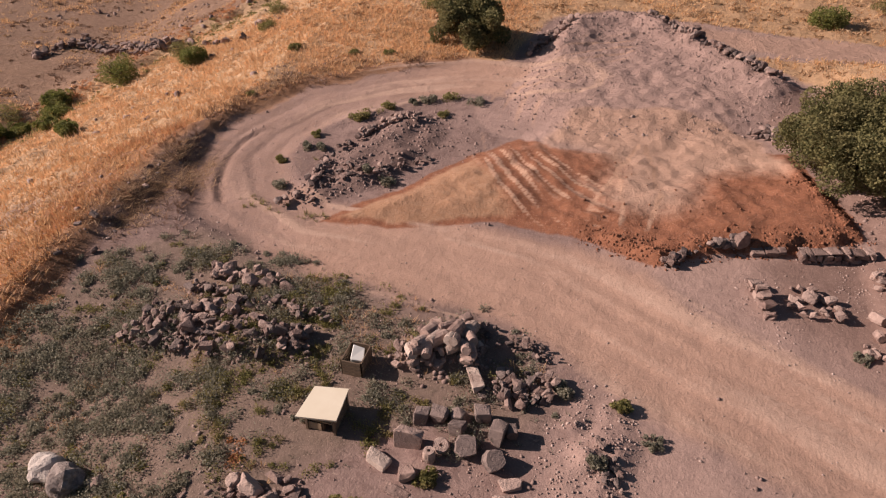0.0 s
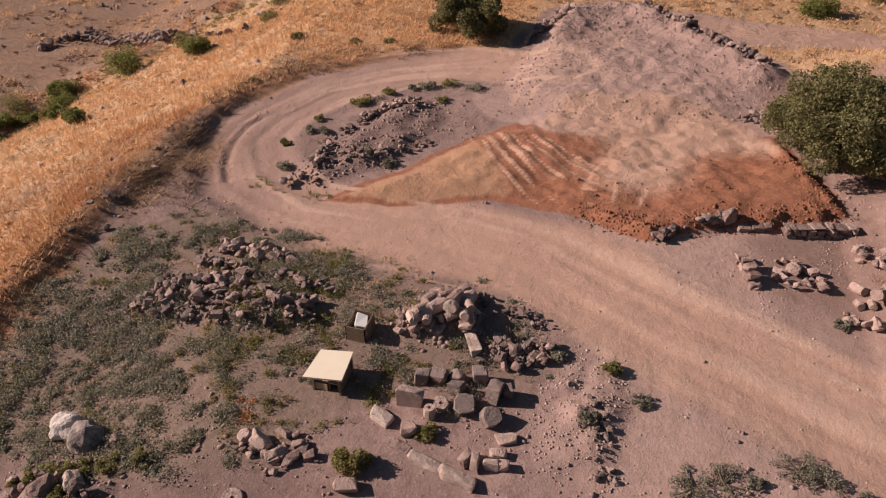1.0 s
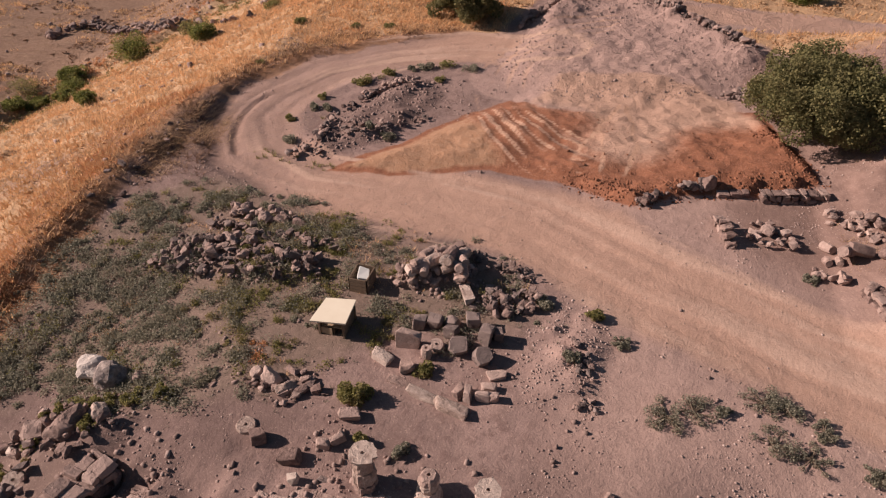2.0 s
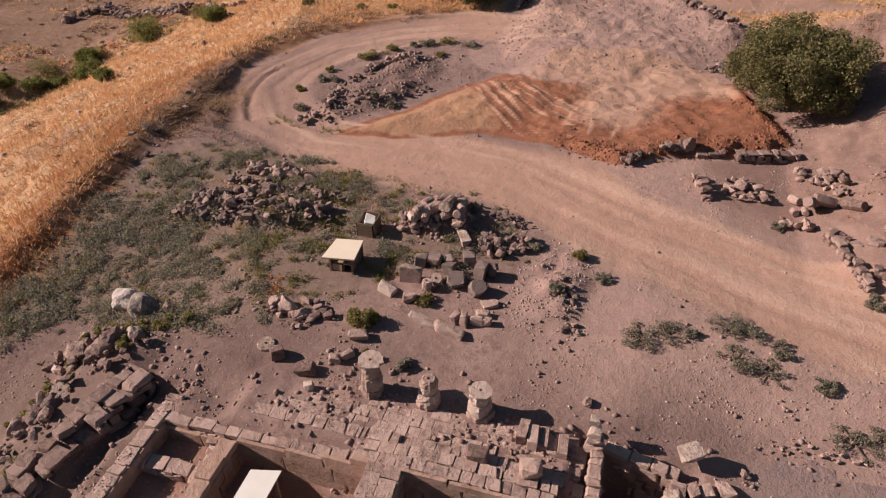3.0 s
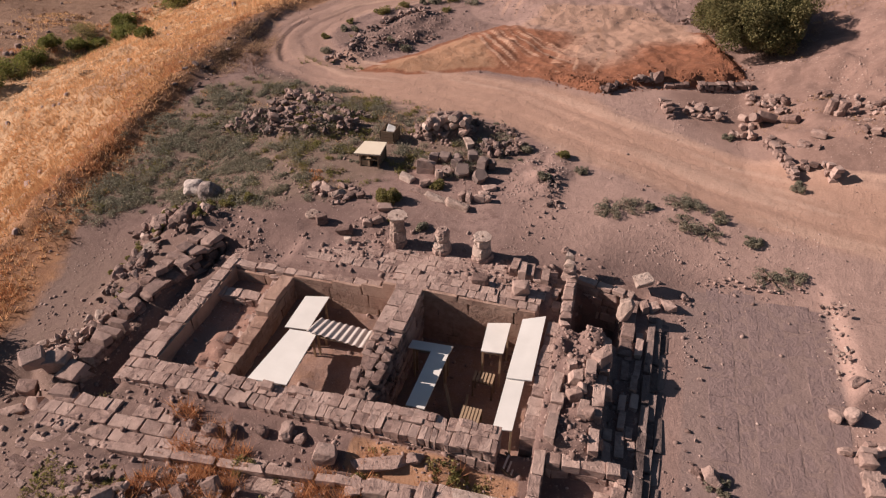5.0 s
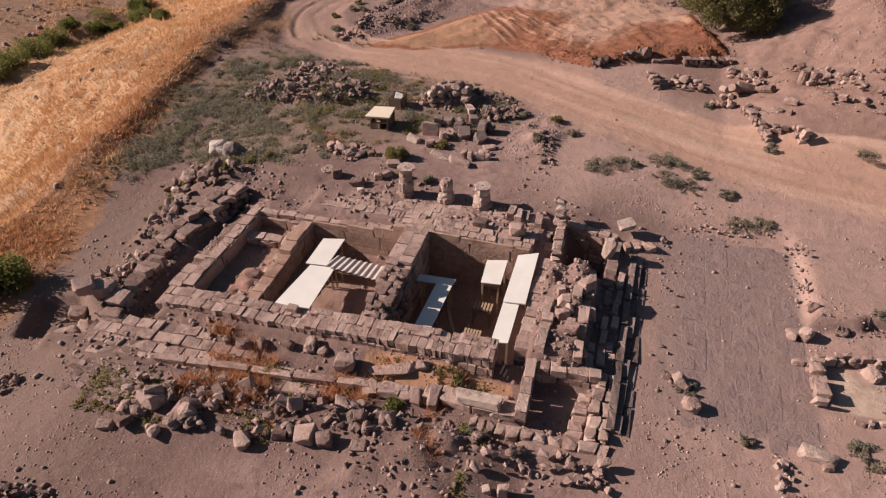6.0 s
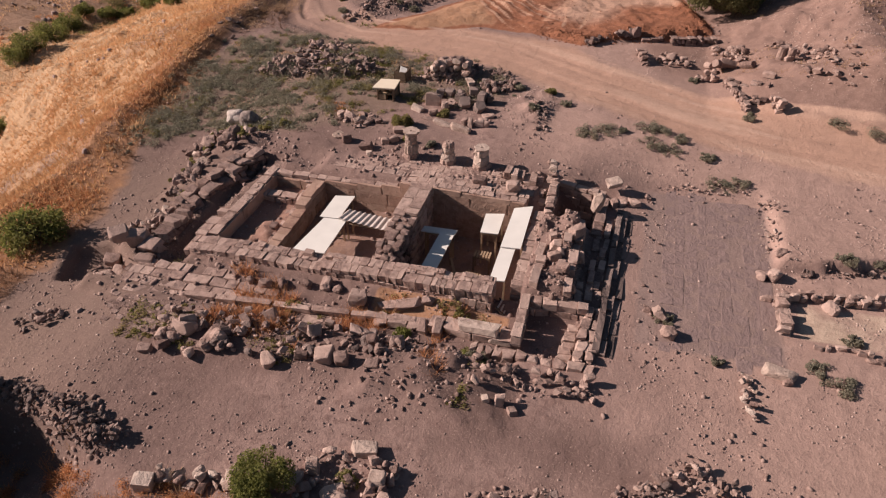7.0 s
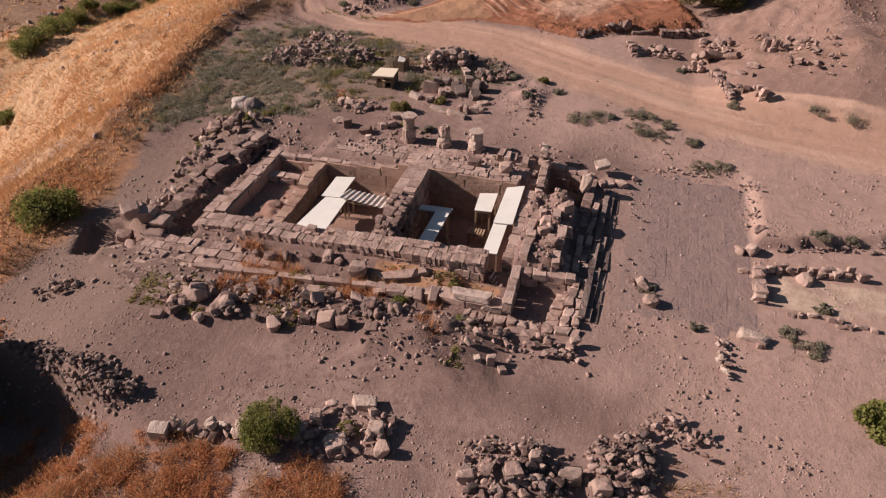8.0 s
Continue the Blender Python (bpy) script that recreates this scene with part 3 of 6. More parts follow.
def chunk_mesh(seed, mat, soft=False):
    """A broken, roughly squared lump of masonry of unit size."""
    r = random.Random(seed)
    bm = bmesh.new()
    for i in range(8):
        k = r.uniform(0.62, 1.0)
        bm.verts.new(Vector((1 if i & 1 else -1, 1 if i & 2 else -1, 1 if i & 4 else -1)) * 0.5 * k + Vector((r.uniform(-1, 1), r.uniform(-1, 1), r.uniform(-1, 1))) * 0.09)
    for _ in range(9):
        v = Vector((r.uniform(-1, 1), r.uniform(-1, 1), r.uniform(-1, 1)))
        bm.verts.new(v / max(abs(c) for c in v) * r.uniform(0.42, 0.54))
    hull = bmesh.ops.convex_hull(bm, input=list(bm.verts))
    bmesh.ops.delete(bm, geom=list({g for g in hull["geom_interior"] + hull["geom_unused"] if isinstance(g, bmesh.types.BMVert)}), context="VERTS")
    if soft:
        bmesh.ops.bevel(bm, geom=list(bm.edges), offset=0.03, segments=1, affect="EDGES")
    me = bpy.data.meshes.new("chunk")
    bm.to_mesh(me)
    bm.free()
    me.materials.append(mat)
    return me


def worn_mesh(seed, mat, fine=3):
    """A weathered stone, somewhere between a box and a ball."""
    r = random.Random(seed)
    bm = bmesh.new()
    bmesh.ops.create_icosphere(bm, subdivisions=fine, radius=0.5)
    power, cuts = r.uniform(0.5, 0.85), [(Vector((r.uniform(-1, 1), r.uniform(-1, 1), r.uniform(-0.4, 1))).normalized(), r.uniform(0.32, 0.46)) for _ in range(7)]
    for v in bm.verts:
        box_like = v.co / max(abs(c) for c in v.co) * 0.5
        v.co = v.co.lerp(box_like, power)
        for axis, reach in cuts:
            over = v.co.dot(axis) - reach
            if over > 0:
                v.co -= axis * over * 0.95
        v.co *= 1 + 0.16 * noise.noise(v.co * 2.5 + Vector((seed, 0, 0))) + 0.09 * noise.noise(v.co * 8 + Vector((0, seed, 0)))
    me = bpy.data.meshes.new("boulder")
    bm.to_mesh(me)
    bm.free()
    me.materials.append(mat)
    return me


ROCKS = {k: [rock_mesh(i + 31 * j, m) for i in range(12)] for j, (k, m) in enumerate((("rubble", RUBBLE), ("basalt", BASALT), ("pale", PALE), ("ashlar", ASHLAR)))}
CHUNKS = {k: [chunk_mesh(i + 71 * j, m) for i in range(12)] for j, (k, m) in enumerate((("ashlar", ASHLAR), ("rubble", RUBBLE), ("pale", PALE), ("basalt", BASALT)))}
SOFT = {k: [chunk_mesh(i + 91 * j, m, True) for i in range(10)] for j, (k, m) in enumerate((("ashlar", ASHLAR), ("rubble", RUBBLE), ("pale", PALE), ("basalt", BASALT)))}
TUMBLED = {k: [worn_mesh(i + 23 * j, m, 2) for i in range(12)] for j, (k, m) in enumerate((("ashlar", ASHLAR), ("rubble", RUBBLE), ("pale", PALE), ("basalt", BASALT)))}
BLOCKS = {k: [ashlar_mesh(i + 57 * j, m) for i in range(8)] for j, (k, m) in enumerate((("ashlar", ASHLAR), ("rubble", RUBBLE), ("pale", PALE), ("plaster", PLASTER), ("paving", PAVING), ("basalt", BASALT)))}
BLOCKS["plaster"] = [ashlar_mesh(900 + i, PLASTER, 0.06, 0.018, 0.012) for i in range(8)]


def piece(name, me, parent, x, y, z, sx, sy, sz, rz=0.0, rx=0.0, ry=0.0):
    """One stone or block, its middle at x, y, z in the world, as a part of parent."""
    ob = new(name, me)
    m = Matrix.Translation((x, y, z)) @ Euler((rx, ry, rz)).to_matrix().to_4x4() @ Matrix.Diagonal((sx, sy, sz, 1))
    if parent:
        ob.parent = parent
        m = Matrix.Translation(-parent.location) @ m
    ob.matrix_basis = m
    return ob


def rock(parent, x, y, size, kind="rubble", sink=0.25, lift=0.0, long=1.0, rz=None, name="stone", flat=None, tilt=0.35):
    f = RNG.uniform(0.55, 0.9) if flat is None else flat
    z = at(x, y) + lift
    return piece(name, RNG.choice(ROCKS[kind]), parent, x, y, z + size * f * (0.5 - sink), size * long, size * RNG.uniform(0.75, 1.0), size * f,
                 RNG.uniform(0, 6.3) if rz is None else rz, RNG.uniform(-tilt, tilt), RNG.uniform(-tilt, tilt))


def block(parent, x, y, sx, sy, sz, rz=0.0, kind="ashlar", z=None, rx=0.0, ry=0.0, name="block", sink=0.06):
    base = at(x, y) - sink if z is None else z
    me = RNG.choice((BLOCKS if name in ("paver", "slab") else CHUNKS if parent else SOFT)[kind])
    return piece(name, me, parent, x, y, base + sz / 2, sx, sy, sz, rz, rx, ry)


def scatter(poly, count, lo, hi, power=2.2):
    """Random spots in an outline, larger sizes rarer."""
    xs, ys = [p[0] for p in poly], [p[1] for p in poly]
    out = []
    while len(out) < count:
        x, y = RNG.uniform(min(xs), max(xs)), RNG.uniform(min(ys), max(ys))
        if inside(poly, np.array(x), np.array(y)) > 0:
            out.append((x, y, lo + (hi - lo) * RNG.random() ** power))
    return out


def heap(name, poly, count, lo, hi, label, kinds=("rubble",), category="stone pile", layers=0.25, squared=0.55):
    cx, cy = sum(p[0] for p in poly) / len(poly), sum(p[1] for p in poly) / len(poly)
    h = thing(name, cx, cy, at(cx, cy), label, category)
    for x, y, s in scatter(poly, count, lo, hi):
        k = RNG.choice(kinds)
        if RNG.random() < squared:
            f = RNG.uniform(0.5, 0.8)
            lift = RNG.uniform(0, layers)
            piece("stone", RNG.choice((CHUNKS if RNG.random() < 0.3 else TUMBLED)[k]), h, x, y, at(x, y) + lift + s * f * 0.35, s * RNG.uniform(0.9, 1.4), s * 0.8, s * f, RNG.uniform(0, 6.3), RNG.uniform(-0.5, 0.5), RNG.uniform(-0.5, 0.5))
        else:
            rock(h, x, y, s, k, 0.2, RNG.uniform(0, layers), RNG.uniform(0.9, 1.5))
    return h


def course(parent, x0, y0, x1, y1, thick, z0, z1, hgt, length, kind="ashlar", gap=0.0, jitter=0.015, name="block", top=None, split=1, rough=False, joint=0.013):
    """Courses of squared blocks between two points; top(u) is the ruined crest, u from 0 to 1; split: leaves across the thickness."""
    n = math.hypot(x1 - x0, y1 - y0)
    a = math.atan2(y1 - y0, x1 - x0)
    px, py = -math.sin(a), math.cos(a)
    z = z0
    while z < z1 - 0.05:
        h = min(hgt * RNG.uniform(0.9, 1.1), z1 - z)
        for leaf in range(split):
            off = thick * ((leaf + 0.5) / split - 0.5)
            u = -RNG.uniform(0, length * 0.5)
            while u < n - 0.05:
                w = length * RNG.uniform(0.6, 1.5)
                lo, hi = max(u, 0), min(u + w, n)
                if hi - lo > 0.12:
                    c = (lo + hi) / 2
                    crest = top(c / n) if top else z1
                    if z + h * 0.45 <= crest and RNG.random() >= gap:
                        hh = min(h, max(h * 0.45, crest - z))
                        piece(name, RNG.choice((CHUNKS if rough else BLOCKS)[kind]), parent, x0 + (x1 - x0) * c / n + px * off + RNG.uniform(-jitter, jitter), y0 + (y1 - y0) * c / n + py * off + RNG.uniform(-jitter, jitter),
                              z + hh / 2 + RNG.uniform(-jitter, jitter), hi - lo - joint, thick / split * RNG.uniform(0.95, 1.02), hh, a + RNG.uniform(-1, 1) * jitter * 1.5, RNG.uniform(-1, 1) * jitter * 1.6, RNG.uniform(-1, 1) * jitter * 1.6)
                u += w
        z += h
    return parent


def lerp(points):
    us, vs = zip(*points)
    return lambda u: float(np.interp(u, us, vs))


# ------------------------------------------------------------------ the ruined cella: walls
def ruin_wall(name, x0, y0, x1, y1, thick, z0, z1, label, top=None, hgt=0.42, length=0.8, kind="ashlar", jitter=0.015, gap=0.0, split=1, rough=False, joint=0.013):
    w = thing(name, (x0 + x1) / 2, (y0 + y1) / 2, z0, label, "wall", kind="structure")
    course(w, x0, y0, x1, y1, thick, z0, z1, hgt, length, kind, gap, jitter, "block", top, split, rough, joint)
    return w


south = ruin_wall("wall_south", -1.2, -0.57, 13.45, -0.57, 1.12, -1.9, 0.68, "thick limestone wall of squared blocks, weathered top",
                  lerp([(0, -0.10), (0.25, 0.12), (0.5, 0.32), (0.8, 0.54), (1, 0.68)]), 0.40, 0.30, jitter=0.022, joint=0.004, split=2)
course(south, -1.1, -0.2, 13.3, -0.2, 0.34, -0.1, 0.74, 0.42, 0.42, "ashlar", 0.45, 0.035, top=lerp([(0, -0.02), (0.25, 0.17), (0.5, 0.36), (0.8, 0.58), (1, 0.72)]))
west = ruin_wall("wall_west", -0.27, 0.0, -0.27, 7.1, 0.52, -1.5, 0.06, "weathered limestone wall with a flat worn top", None, 0.45, 0.6, jitter=0.025, joint=0.006)
course(west, 0.02, 0.0, 0.02, 5.9, 0.09, -1.5, 0.0, 0.75, 1.9, "plaster", 0.0, 0.002, joint=0.001)
course(west, -0.85, -0.1, -0.85, 2.2, 0.6, -1.0, 0.0, 0.5, 0.6, "ashlar", 0.1, 0.03)
crest = [(0, 0.05), (0.3, 0.12), (0.5, 0.4), (0.65, 0.78), (1, 0.62)]
north = ruin_wall("wall_north", -0.2, 6.38, 13.6, 6.38, 0.9, -2.2, 0.72, "limestone back wall with pinkish plaster traces", lerp(crest), 0.40, 0.55, jitter=0.02, split=2)
course(north, -0.1, 5.87, 13.5, 5.87, 0.13, -2.2, 0.7, 0.62, 2.2, "plaster", 0.0, 0.002, joint=0.001, top=lerp([(u, v - 0.02) for u, v in crest]))
course(north, 2.2, 7.0, 13.6, 7.0, 0.5, 0.2, 0.62, 0.3, 0.4, "ashlar", 0.2, 0.04, top=lerp([(0, 0.25), (0.4, 0.5), (0.5, 0.75), (1, 0.66)]))
cross1 = ruin_wall("wall_cross_1", 2.62, 0.0, 2.62, 5.8, 0.58, -1.7, 0.08, "broken cross wall with an earthy plastered face", lerp([(0, -0.12), (0.25, -0.3), (0.5, -0.2), (0.62, 0.04), (1, 0.08)]), 0.5, 0.75, "plaster", jitter=0.025, joint=0.004)
course(cross1, 2.2, 0.2, 2.15, 5.7, 0.4, -1.3, 0.05, 0.3, 0.42, "ashlar", 0.25, 0.08, split=1, rough=True, top=lerp([(0, -0.7), (0.2, -0.4), (0.35, -0.65), (0.5, -0.25), (0.65, -0.45), (0.75, -0.1), (1, 0.0)]))
course(cross1, 1.75, 0.4, 1.7, 3.9, 0.4, -1.1, -0.2, 0.3, 0.45, "rubble", 0.45, 0.12, rough=True, top=lerp([(0, -0.6), (0.4, -0.35), (1, -0.55)]))
cross2 = ruin_wall("wall_cross_2", 8.3, 0.0, 8.3, 5.8, 1.15, -2.2, 0.85, "thick cross wall, its southern half broken down",
                   lerp([(0, -1.2), (0.4, -1.2), (0.47, 0.5), (0.52, 0.85), (1, 0.85)]), 0.42, 0.75, split=2)
course(cross2, 8.3, 0.0, 8.3, 2.9, 1.1, -2.2, 0.8, 0.34, 0.42, "rubble", 0.04, 0.08, top=lerp([(0, 0.35), (0.2, 0.7), (0.4, 0.82), (1, 0.85)]), split=3, rough=True)
east = ruin_wall("wall_east", 14.4, -0.1, 14.4, 5.6, 0.7, -2.2, 0.5, "low limestone wall at the edge of the rubble fill", None, 0.42, 0.6, jitter=0.03)
outer = ruin_wall("wall_outer_west", -3.4, 1.9, -2.0, 7.6, 1.3, -1.0, 0.5, "ruined retaining wall of large brown blocks",
                  lerp([(0, -0.15), (0.4, 0.2), (0.7, 0.42), (1, 0.45)]), 0.3, 0.6, "rubble", jitter=0.08, split=2, gap=0.08, rough=True)
course(outer, -2.5, -2.5, -2.7, 1.4, 0.9, -1.2, 0.15, 0.45, 0.75, "rubble", 0.08, 0.07, split=1, rough=True, top=lerp([(0, -0.25), (0.4, 0.2), (1, 0.2)]))
# stub walls and fallen blocks inside the western room
stub = ruin_wall("wall_stub", 0.05, 4.5, 1.9, 4.6, 0.55, -1.3, -0.3, "low stub wall inside the dug-out room", None, 0.42, 0.5, jitter=0.03)

# lower terrace on the south, its slabs and edge courses
terrace = thing("terrace_south", 4.0, -3.4, -0.6, "lower terrace of large worn limestone slabs", "terrace", kind="structure")
for row, (y, x0, x1) in enumerate(((-2.3, -2.6, 2.4), (-2.85, -3.0, 4.5), (-3.4, -2.8, 6.5), (-3.95, -2.3, 8.5))):
    course(terrace, x0, y, x1, y + 0.04 * (x1 - x0), 0.55, -0.8, -0.27 - 0.04 * row, 0.52, 0.62, "ashlar", 0.03 + 0.03 * row, 0.025, joint=0.006)
course(terrace, 0.72, -3.8, 7.96, -3.02, 0.32, -0.7, -0.14, 0.3, 1.3, "ashlar", 0.0, 0.02)
course(terrace, 7.96, -3.02, 12.09, -2.49, 0.32, -0.7, -0.1, 0.3, 1.1, "ashlar", 0.15, 0.03)
course(terrace, 11.3, -2.6, 14.9, -2.55, 0.7, -0.8, 0.0, 0.42, 1.0, "ashlar", 0.0, 0.03)
course(terrace, 12.4, -2.72, 14.2, -2.66, 0.5, 0.0, 0.3, 0.3, 1.6, "pale", 0.0, 0.03)
course(terrace, 9.0, -2.9, 11.3, -2.7, 0.7, -0.8, -0.1, 0.42, 0.8, "ashlar", 0.1, 0.06, rough=True)
course(terrace, 13.2, -3.45, 18.0, -3.5, 0.55, -0.8, -0.05, 0.36, 0.45, "ashlar", 0.04, 0.05, rough=True)
course(terrace, 17.5, -3.2, 17.65, 0.0, 0.8, -0.8, 0.12, 0.36, 0.5, "ashlar", 0.05, 0.06, split=2, rough=True)
course(terrace, 16.75, -3.0, 16.85, -0.8, 0.6, -0.95, -0.35, 0.3, 0.45, "ashlar", 0.12, 0.05, rough=True)
course(terrace, 14.85, -2.9, 14.8, -0.3, 0.4, -0.95, 0.35, 0.42, 0.7, "ashlar", 0.0, 0.03)
course(terrace, 15.0, -0.45, 17.5, -0.35, 0.5, -0.95, 0.3, 0.42, 0.6, "ashlar", 0.0, 0.04)
for i in range(11):
    for j in range(7):
        x, y = -2.4 + 0.37 * i + 0.10 * j, -4.45 - 0.05 * i - 0.25 * j
        if RNG.random() < 0.88 - 0.04 * j:
            block(terrace, x + RNG.uniform(-0.03, 0.03), y, 0.36, 0.24, 0.16, -0.14 + RNG.uniform(-0.06, 0.06), "rubble", name="paver", sink=0.10)

# stairs on the east; their dark stone colour stands in for shade
stairs = thing("stairs", 18.4, 2.5, -0.2, "flight of long worn stone steps, coloured dark for shade", "stairs", kind="structure")
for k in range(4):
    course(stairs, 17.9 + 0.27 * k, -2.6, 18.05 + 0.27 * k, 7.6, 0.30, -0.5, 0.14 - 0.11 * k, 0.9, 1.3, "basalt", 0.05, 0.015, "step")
course(stairs, 17.5, 7.9, 18.9, 8.5, 0.6, -0.4, 0.22, 0.3, 0.45, "ashlar", 0.12, 0.05, "block", rough=True)
# broken facing and fallen blocks on the fill between cella and stairs
fill = thing("rubble_fill", 16, 3, 0.3, "jumbled limestone blocks over the rubble core", "rubble")
for x, y, sz in scatter([(14.9, -0.2), (14.8, 4.6), (15.6, 4.9), (16.6, 4.8), (16.7, -0.2)], 60, 0.06, 0.24, 3.0):
    rock(fill, x, y, sz, RNG.choice(("ashlar", "ashlar", "rubble")), 0.3, name="stone")
for x, lo, hi, keep, wide, top in ((14.95, -0.2, 2.6, 0.95, 0.42, 0.10), (15.45, -0.2, 1.6, 0.6, 0.38, 0.10), (15.95, -0.3, 3.0, 0.55, 0.36, 0.16), (16.4, -0.3, 4.6, 0.8, 0.4, 0.24), (16.85, -0.3, 4.8, 0.6, 0.34, 0.12), (17.25, -0.3, 5.0, 0.6, 0.3, 0.08), (17.6, -0.3, 6.0, 0.7, 0.28, 0.1)):
    y = lo
    while y < hi:
        d = RNG.uniform(0.35, 1.1)
        if RNG.random() < keep:
            h = top + RNG.choice((0, 0.03, 0.06, 0.16))
            piece("slab", RNG.choice(BLOCKS["ashlar"]), fill, x + RNG.uniform(-0.06, 0.06), y + d / 2, at(x, y + d / 2) + h / 2 - 0.06, wide * RNG.uniform(0.8, 1.1), d - 0.03, h + 0.12, RNG.uniform(-0.08, 0.08), RNG.uniform(-0.06, 0.06), RNG.uniform(-0.06, 0.06))
        y += d
for x, y, sz in ((16.3, 3.6, 0.75), (16.55, 2.6, 0.6), (15.5, 2.7, 0.55), (15.55, 1.9, 0.6), (16.1, 1.2, 0.5), (16.5, 0.4, 0.55), (15.3, 3.1, 0.4), (15.8, 2.2, 0.45)):
    piece("stone", RNG.choice(CHUNKS["ashlar"]), fill, x, y, at(x, y) + sz * 0.3, sz, sz * 0.8, sz * 0.85, RNG.uniform(0, 6), RNG.uniform(-0.3, 0.3), RNG.uniform(-0.3, 0.3))
# curb of the dark shaft north of the fill
shaft = thing("shaft_curb", 15.9, 8.6, 0.3, "rough curb of blocks round a dark shaft", "curb", kind="structure")
course(shaft, 14.7, 5.4, 14.62, 8.6, 0.45, -1.8, 0.72, 0.3, 0.36, "ashlar", 0.05, 0.06, rough=True)
course(shaft, 14.9, 8.85, 17.2, 8.35, 0.4, -1.8, 0.4, 0.42, 0.6, "ashlar", 0.0, 0.05)
course(shaft, 17.15, 5.0, 17.2, 8.2, 0.5, -1.8, 0.22, 0.42, 0.6, "rubble", 0.0, 0.05)
pier = thing("stone_pier", 14.5, 8.6, 0.5, "squat pier of stacked blocks with pale top stones", "pier")
for x, y, z, sx, sy, sz, k in ((14.5, 8.55, 0.45, 0.62, 0.6, 0.45, "ashlar"), (14.5, 8.5, 0.9, 0.55, 0.5, 0.3, "ashlar"), (14.42, 8.42, 1.18, 0.42, 0.34, 0.3, "pale"), (14.42, 8.85, 1.1, 0.4, 0.3, 0.42, "pale")):
    block(pier, x, y, sx, sy, sz, RNG.uniform(-0.1, 0.1), k, z=z)
cap = block(None, 17.5, 9.1, 0.85, 0.65, 0.36, 0.5, "pale", z=0.42, rx=0.18, ry=-0.1, name="stone_block")
tagged(cap, "large pale tilted block on the curb", "stone")
up = piece("standing_stone", worn_mesh(77, PALE, 3), None, 17.0, 7.0, 0.75, 0.62, 0.55, 1.2, 0.4, 0.1, 0.12)
tagged(up, "upright weathered boulder on the curb", "stone")
pedestal = block(None, 12.7, 6.9, 0.75, 0.75, 0.62, 0.05, "ashlar", z=0.55, name="stone_pedestal")
tagged(pedestal, "squared worn pedestal block on the back wall", "stone")
tagged(block(None, 10.95, 7.0, 0.75, 0.5, 0.36, 0.1, "rubble", z=0.62, name="stone_block"), "flat brown block lying on the back wall", "stone")
# paved strip between back wall and columns
plat = thing("platform_paving", 8.0, 7.6, 0.4, "worn paving slabs of the column platform", "paving", kind="structure")
for row in range(4):
    y = 6.98 + 0.47 * row
    x = (3.0, 3.6, 4.6, 6.8)[row]
    while x < 13.8:
        w_ = RNG.uniform(0.35, 0.8)
        if RNG.random() > 0.07:
            piece("slab", RNG.choice(BLOCKS["ashlar"]), plat, x + w_ / 2, y, at(x + w_ / 2, y) - 0.068 + RNG.uniform(-0.02, 0.025), w_ - 0.006, 0.47, 0.18, RNG.uniform(-0.03, 0.03), RNG.uniform(-0.03, 0.03), RNG.uniform(-0.03, 0.03))
        x += w_
for i in range(7):
    block(plat, 12.2 + 0.33 * i, 8.25 + RNG.uniform(-0.1, 0.1), 0.34, 0.8, RNG.choice((0.2, 0.35, 0.5)), RNG.uniform(-0.08, 0.08), "ashlar", name="slab")

# ------------------------------------------------------------------ roof sheets over the diggings
def sheet(name, corners, z, label, mat, thick=0.05, waves=0):
    """A panel from four corners (west-south, east-south, east-north, west-north) with heights, flat or corrugated."""
    bm = bmesh.new()
    n = max(2, waves * 6)
    P = [Vector((x, y, h)) for (x, y), h in zip(corners, z)]
    rows = []
    for i in range(n + 1):
        u = i / n
        a, b = P[0].lerp(P[1], u), P[3].lerp(P[2], u)
        dz = 0.035 * math.sin(u * waves * 2 * math.pi) if waves else 0
        rows.append([bm.verts.new(p + Vector((0, 0, dz + o))) for o in (0, -thick) for p in (a, b)])
    for r, q in zip(rows, rows[1:]):
        for i, j in ((0, 1), (1, 3), (3, 2), (2, 0)):
            bm.faces.new((r[i], r[j], q[j], q[i]))
    bm.faces.new([rows[0][i] for i in (0, 2, 3, 1)])
    bm.faces.new([rows[-1][i] for i in (0, 1, 3, 2)])
    bmesh.ops.recalc_face_normals(bm, faces=list(bm.faces))
    ob = part(name, bm, mat)
    return tagged(ob, label, "roof sheet", "sheets over the diggings")


def bar(parent, name, a, b, w, mat, label=""):
    """A squared timber from a to b, in the parent's own space."""
    a, b = Vector(a), Vector(b)
    bm = bmesh.new()
    bmesh.ops.create_cube(bm, size=1.0)
    bmesh.ops.bevel(bm, geom=list(bm.edges), offset=0.04, segments=1, affect="EDGES")
    ob = part(name, bm, mat, parent, label)
    ob.matrix_basis = Matrix.Translation((a + b) / 2) @ (b - a).to_track_quat("Z", "Y").to_matrix().to_4x4() @ Matrix.Diagonal((w, w, (b - a).length, 1))
    return ob


